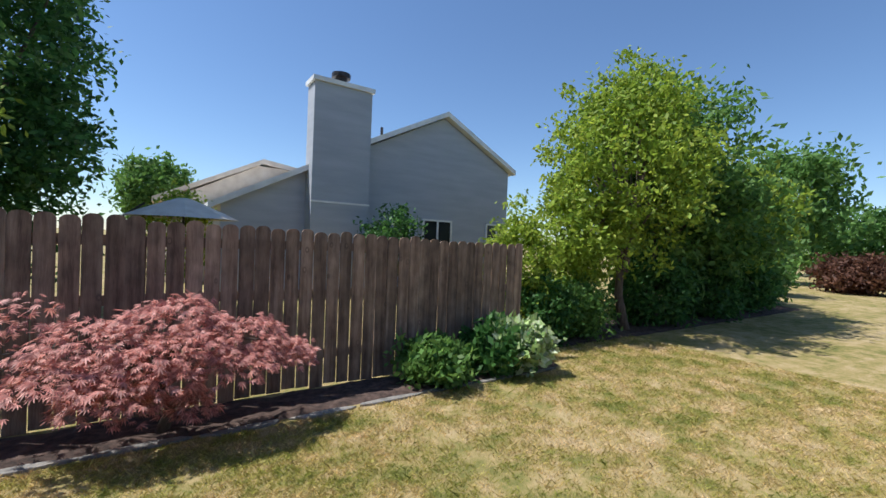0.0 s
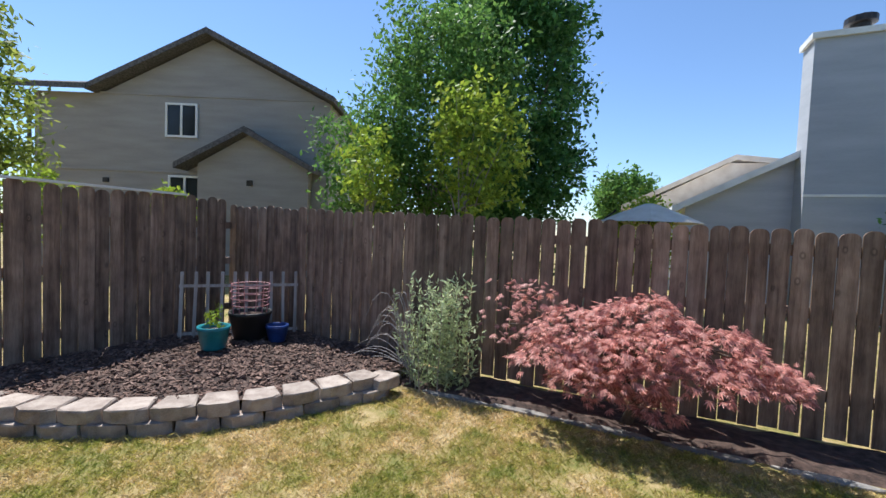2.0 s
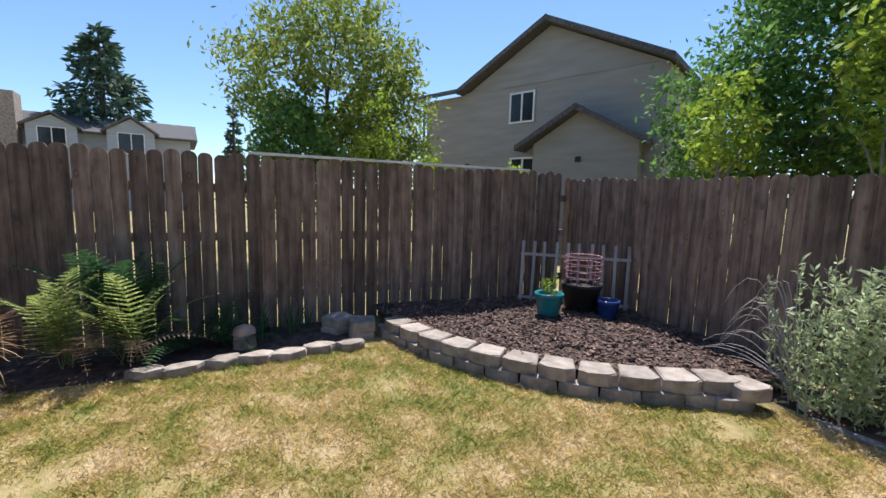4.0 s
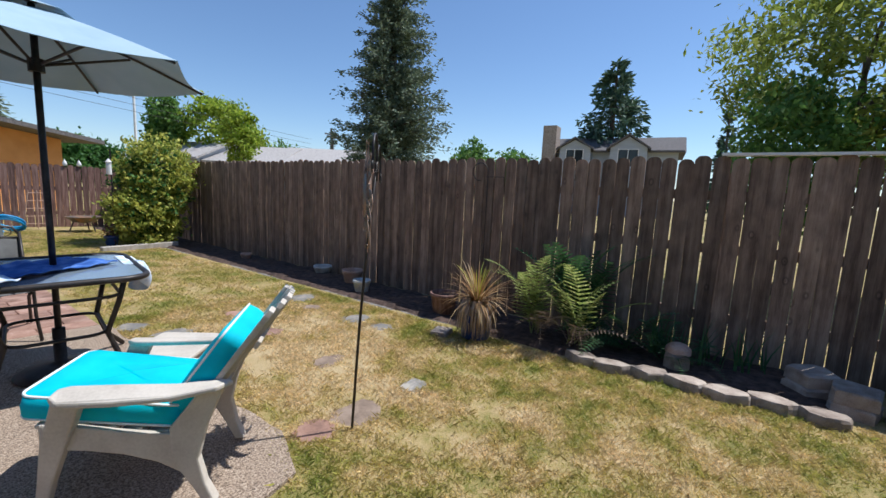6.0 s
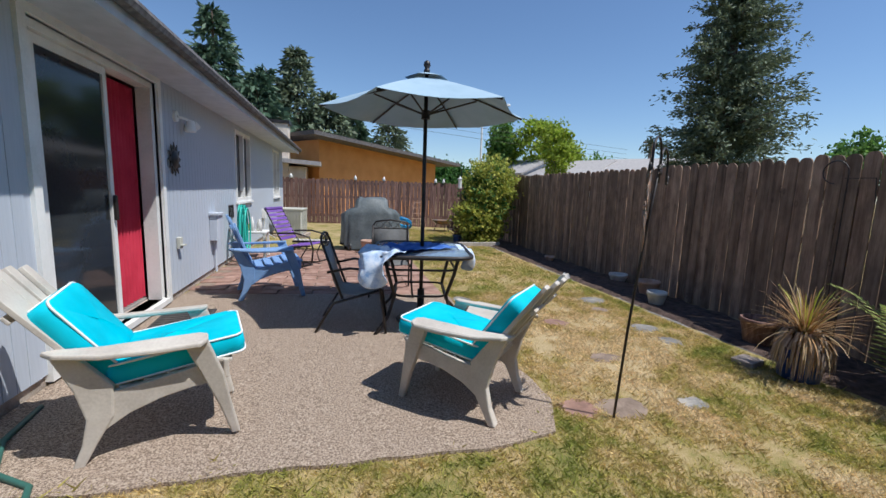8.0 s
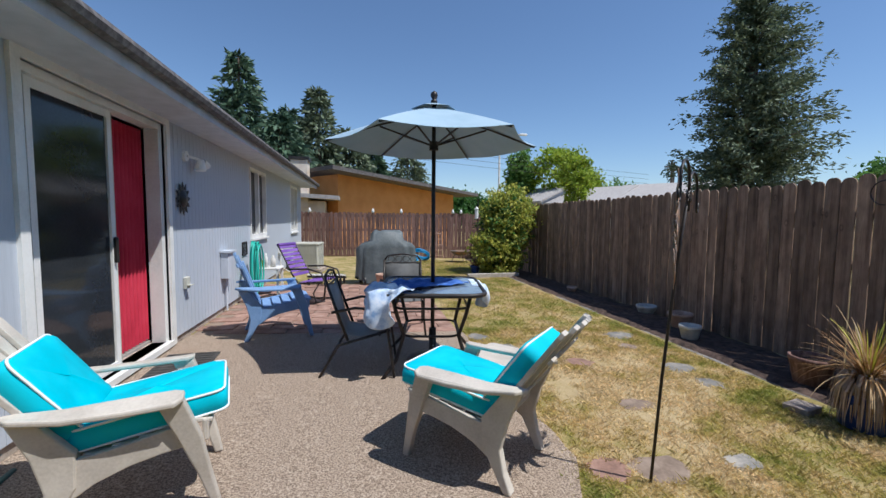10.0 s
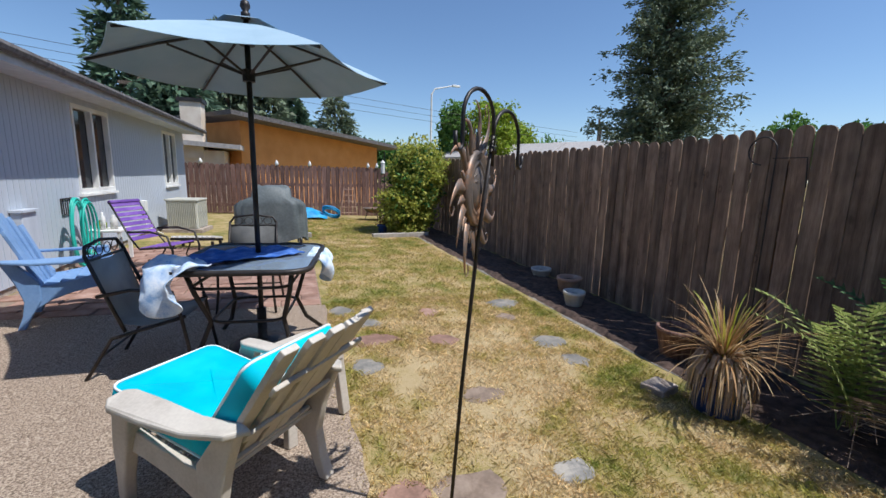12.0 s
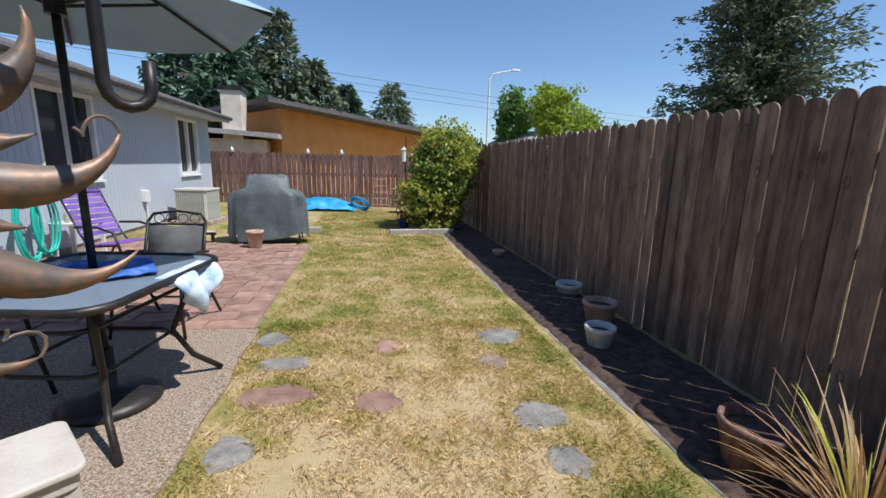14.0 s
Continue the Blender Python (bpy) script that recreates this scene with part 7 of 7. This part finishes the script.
def sun_stake():
    t = thing("sun_stake", pose(-2.355, -1.445, ground_z(-2.38, -1.45) - 0.01), "rusted metal sun face on a double shepherd hook", "garden ornament")
    lean = [(0.01, 0, -0.1), (-0.02, 0.02, 0.6), (-0.055, 0.045, 1.2), (-0.09, 0.06, 1.56)]
    part("pole", Mesh().tube(lean, 0.008, 8), BLACK_METAL, t, smooth=True)
    tx, ty, ux, uy = -0.09, 0.06, 0.77, 0.64

    def hook(r, z0, low, sgn):
        """A crook that rises, turns over and ends in a small upturned lip."""
        pts = [(0, z0 - 0.1), (0, z0)] + [(r - r * math.cos(a), z0 + 0.85 * r * math.sin(a)) for a in [i * math.pi / 12 for i in range(1, 13)]] + [(2 * r, (z0 + low) / 2), (2 * r, low)]
        pts += [(2 * r + 0.022 - 0.022 * math.cos(a), low - 0.022 * math.sin(a)) for a in [i * math.pi / 6 for i in range(1, 7)]] + [(2 * r + 0.044, low + 0.03)]
        part("hook", Mesh().tube([(tx + sgn * ux * d, ty + sgn * uy * d, z) for d, z in pts], 0.0068, 8), BLACK_METAL, t, smooth=True)

    hook(0.11, 1.60, 1.52, 1)
    hook(0.12, 1.555, 1.475, -1)
    for k in range(7):
        part("binding_wire", Mesh().tube([(tx + 0.013 * math.cos(a), ty + 0.013 * math.sin(a), 1.5 + 0.009 * k + 0.006 * math.sin(a + k)) for a in [i * 0.7 for i in range(10)]], 0.0018, 4), BLACK_METAL, t)
    face = pose(-0.045, 0.03, 1.393) @ pose(0, 0, 0, 0, 0, 141 + 90) @ pose(0, 0, -0.018, 90, 0, 0)
    d = part("disc", Mesh().lathe([(0.0, 0.016), (0.04, 0.015), (0.066, 0.008), (0.070, 0.003), (0.076, 0.011), (0.085, 0.010), (0.092, 0.004), (0.098, 0.012), (0.105, 0.006), (0.112, 0.015), (0.12, 0.004), (0.122, -0.006), (0.0, -0.006)], 40), RUST, t, "embossed rusted sun face", m=face @ Matrix.Scale(1.12, 4), smooth=True)
    for s in (-1, 1):
        part("eye", Mesh().lathe([(0.014, 0.022), (0.012, 0.03), (0.006, 0.034), (0.0, 0.035)], 12, pose(0.032 * s, 0.022, 0) @ Matrix.Diagonal((1.3, 0.7, 1, 1))), RUST, d, m=pose(0, 0, -0.003) @ Matrix.Diagonal((1, 1, 0.55, 1)))
        part("brow", Mesh().tube([(0.014 * s, 0.036, 0.026), (0.034 * s, 0.044, 0.024), (0.056 * s, 0.034, 0.02)], 0.004, 6), RUST, d, m=pose(0, 0, -0.003) @ Matrix.Diagonal((1, 1, 0.55, 1)))
    part("nose", Mesh().tube([(0, 0.03, 0.026), (0, 0.0, 0.036), (0, -0.014, 0.034)], [0.004, 0.008, 0.009], 8), RUST, d, m=pose(0, 0, -0.003) @ Matrix.Diagonal((1, 1, 0.55, 1)))
    part("mouth", Mesh().tube([(-0.026, -0.036, 0.024), (0, -0.042, 0.03), (0.026, -0.036, 0.024)], 0.005, 6), RUST, d, m=pose(0, 0, -0.003) @ Matrix.Diagonal((1, 1, 0.55, 1)))
    for k in range(24):
        big = k % 2 == 0
        L, turn, wide, n = (0.2, 95, 0.026, 12) if big else (0.085, 28, 0.02, 6)
        L *= 1 + 0.12 * math.sin(k * 2.1)
        r = Mesh()
        x, y = 0.125, 0.0
        for i in range(n + 1):
            u = i / n
            th = radians(-14 + turn * u ** 1.6)
            w = wide * (1 - u) ** (0.75 if big else 0.9) * (0.8 + 0.5 * math.sin(min(u * 4, 3.14))) + 0.0008
            z = -0.004 + (0.012 * math.sin(u * 2.4) if big else 0.006 * u)
            nx, ny = -math.sin(th), math.cos(th)
            r.v += [(x - nx * w, y - ny * w, z - 0.005 * (1 - u)), (x, y, z + 0.007 * (1 - u)), (x + nx * w, y + ny * w, z - 0.005 * (1 - u))]
            x += L / n * math.cos(th)
            y += L / n * math.sin(th)
        r.f = [(3 * i + j, 3 * i + 3 + j, 3 * i + 4 + j, 3 * i + 1 + j) for i in range(n) for j in (0, 1)]
        ob = part("ray", r, RUST, t, m=face @ pose(0, 0, 0, 0, 0, 360 / 24 * k), smooth=True)
        mod = ob.modifiers.new("thick", "SOLIDIFY")
        mod.thickness = 0.002
        if big and k % 4 == 0:
            end = Vector(r.v[-2])
            part("curl", Mesh().tube([tuple(end + Vector((-0.03 * a / 4 * math.cos(0) + 0.022 * (1 - a / 8) * (math.cos(a) - 1) * 0.6, 0.022 * (1 - a / 8) * math.sin(a), 0))) for a in [i * 0.6 for i in range(12)]], 0.0022, 5), RUST, ob)


sun_stake()
sh = thing("shepherd_hook", pose(-5.36, -2.35, 0.0), "slim black shepherd hook standing against the fence", "garden hook")
part("pole", Mesh().tube([(0, 0, 0), (0, 0, 1.6)] + [(0, -0.11 + 0.11 * math.cos(a), 1.68 + 0.11 * math.sin(a)) for a in [i * math.pi / 8 for i in range(13)]], 0.006, 6), BLACK_METAL, sh)
part("crossbar", Mesh().tube([(0, -0.02, 1.62), (0, 0.22, 1.62), (0, 0.24, 1.4)], 0.005, 6), BLACK_METAL, sh)

# ---------------------------------------------------------------- grass and paving bricks


def lawn_free(x, y):
    """True where grass grows."""
    if x < -4.4 and y < 1.05:
        return False
    if y > 3.52 and x < 4.3:
        return False
    if math.hypot(x - BED[0], y - BED[1]) < 3.12:
        return False
    if -4.3 < x < -1.9 and -4.5 < y < -1.4 and any(((x - a) / (rx * 0.8)) ** 2 + ((y - b) / (ry * 0.8)) ** 2 < 1 + 0.7 * noise.noise(Vector((x * 14, y * 14, 4))) for a, b, rx, ry, q in STEPS):
        return False
    edge = 0.06 * math.sin(x * 7) + 0.04 * math.sin(x * 17 + 1) + 0.06 * math.sin(y * 9) + 0.12 * noise.noise(Vector((x * 5, y * 5, 2)))
    if -1.99 + edge < x < HOUSE_X and -4.5 < y < -1.24 + edge and y < -1.23 + 0.35 * min(x + 1.45, 0) and x > -1.98 + 0.395 * max(y + 1.75, 0):
        return False
    if -2.0 + edge < x and -8.1 < y <= -4.5:
        return False
    return x < HOUSE_X or y > -0.6


def grass(n, x0, y0, x1, y1, h, seed):
    rng = np.random.default_rng(seed)
    x, y = rng.uniform(x0, x1, n), rng.uniform(y0, y1, n)
    keep = np.array([lawn_free(a, b) and noise.noise(Vector((a * 2.6, b * 2.6, 7))) + 0.5 * noise.noise(Vector((a * 9, b * 9, 3))) > 0.95 * rng_ - 0.75 + 0.22 * max(0.0, 1 - math.hypot((a + 2.85) / 1.25, (b + 2.6) / 1.9)) for a, b, rng_ in zip(x, y, rng.random(n) * 0.9)])
    x, y = x[keep], y[keep]
    z = np.array([ground_z(a, b) for a, b in zip(x, y)])
    k = len(x)
    a = rng.uniform(0, 6.283, k)
    L = h * rng.uniform(0.35, 1.35, k) * np.where(rng.random(k) < 0.03, 1.8, 1.0)
    lean = rng.uniform(0.3, 1.7, k) * L
    w = rng.uniform(0.0014, 0.0032, k)
    b = rng.uniform(0, 6.283, k)
    base = np.stack([x, y, z - 0.004], 1)
    sx = np.stack([np.cos(b) * w, np.sin(b) * w, 0 * w], 1)
    tip = base + np.stack([np.cos(a) * lean, np.sin(a) * lean, L], 1)
    mid = base + np.stack([np.cos(a) * lean * 0.35, np.sin(a) * lean * 0.35, L * 0.6], 1)
    return np.stack([base - sx, base + sx, mid + sx * 0.8, tip], 1).reshape(-1, 3)


GRASS = turf("grass blades", [(0.27, 0.30, 0.06), (0.45, 0.40, 0.11), (0.61, 0.47, 0.20), (0.76, 0.60, 0.35)], True)
gv = np.concatenate([grass(620000, -4.5, -4.6, 1.2, 3.6, 0.024, 1), grass(110000, -4.5, -13.5, -1.8, -4.4, 0.026, 2), grass(190000, 1.2, -1.0, 7.0, 4.3, 0.026, 3)])
tagged(quads_object("grass", gv, GRASS), "short dry grass blades, green and straw yellow", "grass", kind="stuff")


def bricks():
    b = thing("brick_paving", pose(0, 0, 0), "worn red brick paving beyond the patio slab", "paving", kind="structure")
    bed = Mesh().prism([(-2.0, -8.1), (HOUSE_X, -8.1), (HOUSE_X, -4.46), (-2.0, -4.46)], -0.12, 0.0)
    bed.v = [(x, y, z + ground_z(x, y) + 0.003) for x, y, z in bed.v]
    part("bedding", bed, JOINT_SAND, b)
    rng = random.Random(9)
    kinds = [Mesh().box(-0.196 + 0.002 * k, -0.096, -0.05, 0.196, 0.096, 0.0, c=0.006).data("brick", BRICK) for k in range(3)]
    half = Mesh().box(-0.096, -0.096, -0.05, 0.096, 0.096, 0.0, c=0.006).data("brick", BRICK)
    row, y = 0, -4.57
    while y > -8.05:
        x = -1.79 + (0.2 if row % 2 else 0)
        if row % 2:
            part("brick", half, BRICK, b, m=pose(-1.89, y, ground_z(-1.9, y) + 0.018, rng.uniform(-0.8, 0.8), 0, rng.uniform(-1, 1)))
        while x < HOUSE_X - 0.1:
            part("brick", kinds[(row * 3 + int(x * 7)) % 3], BRICK, b, m=pose(x, y, ground_z(x, y) + 0.018 + rng.uniform(-0.004, 0.004), rng.uniform(-0.8, 0.8), rng.uniform(-0.8, 0.8), rng.uniform(-1, 1)))
            x += 0.402
        y -= 0.202
        row += 1


bricks()
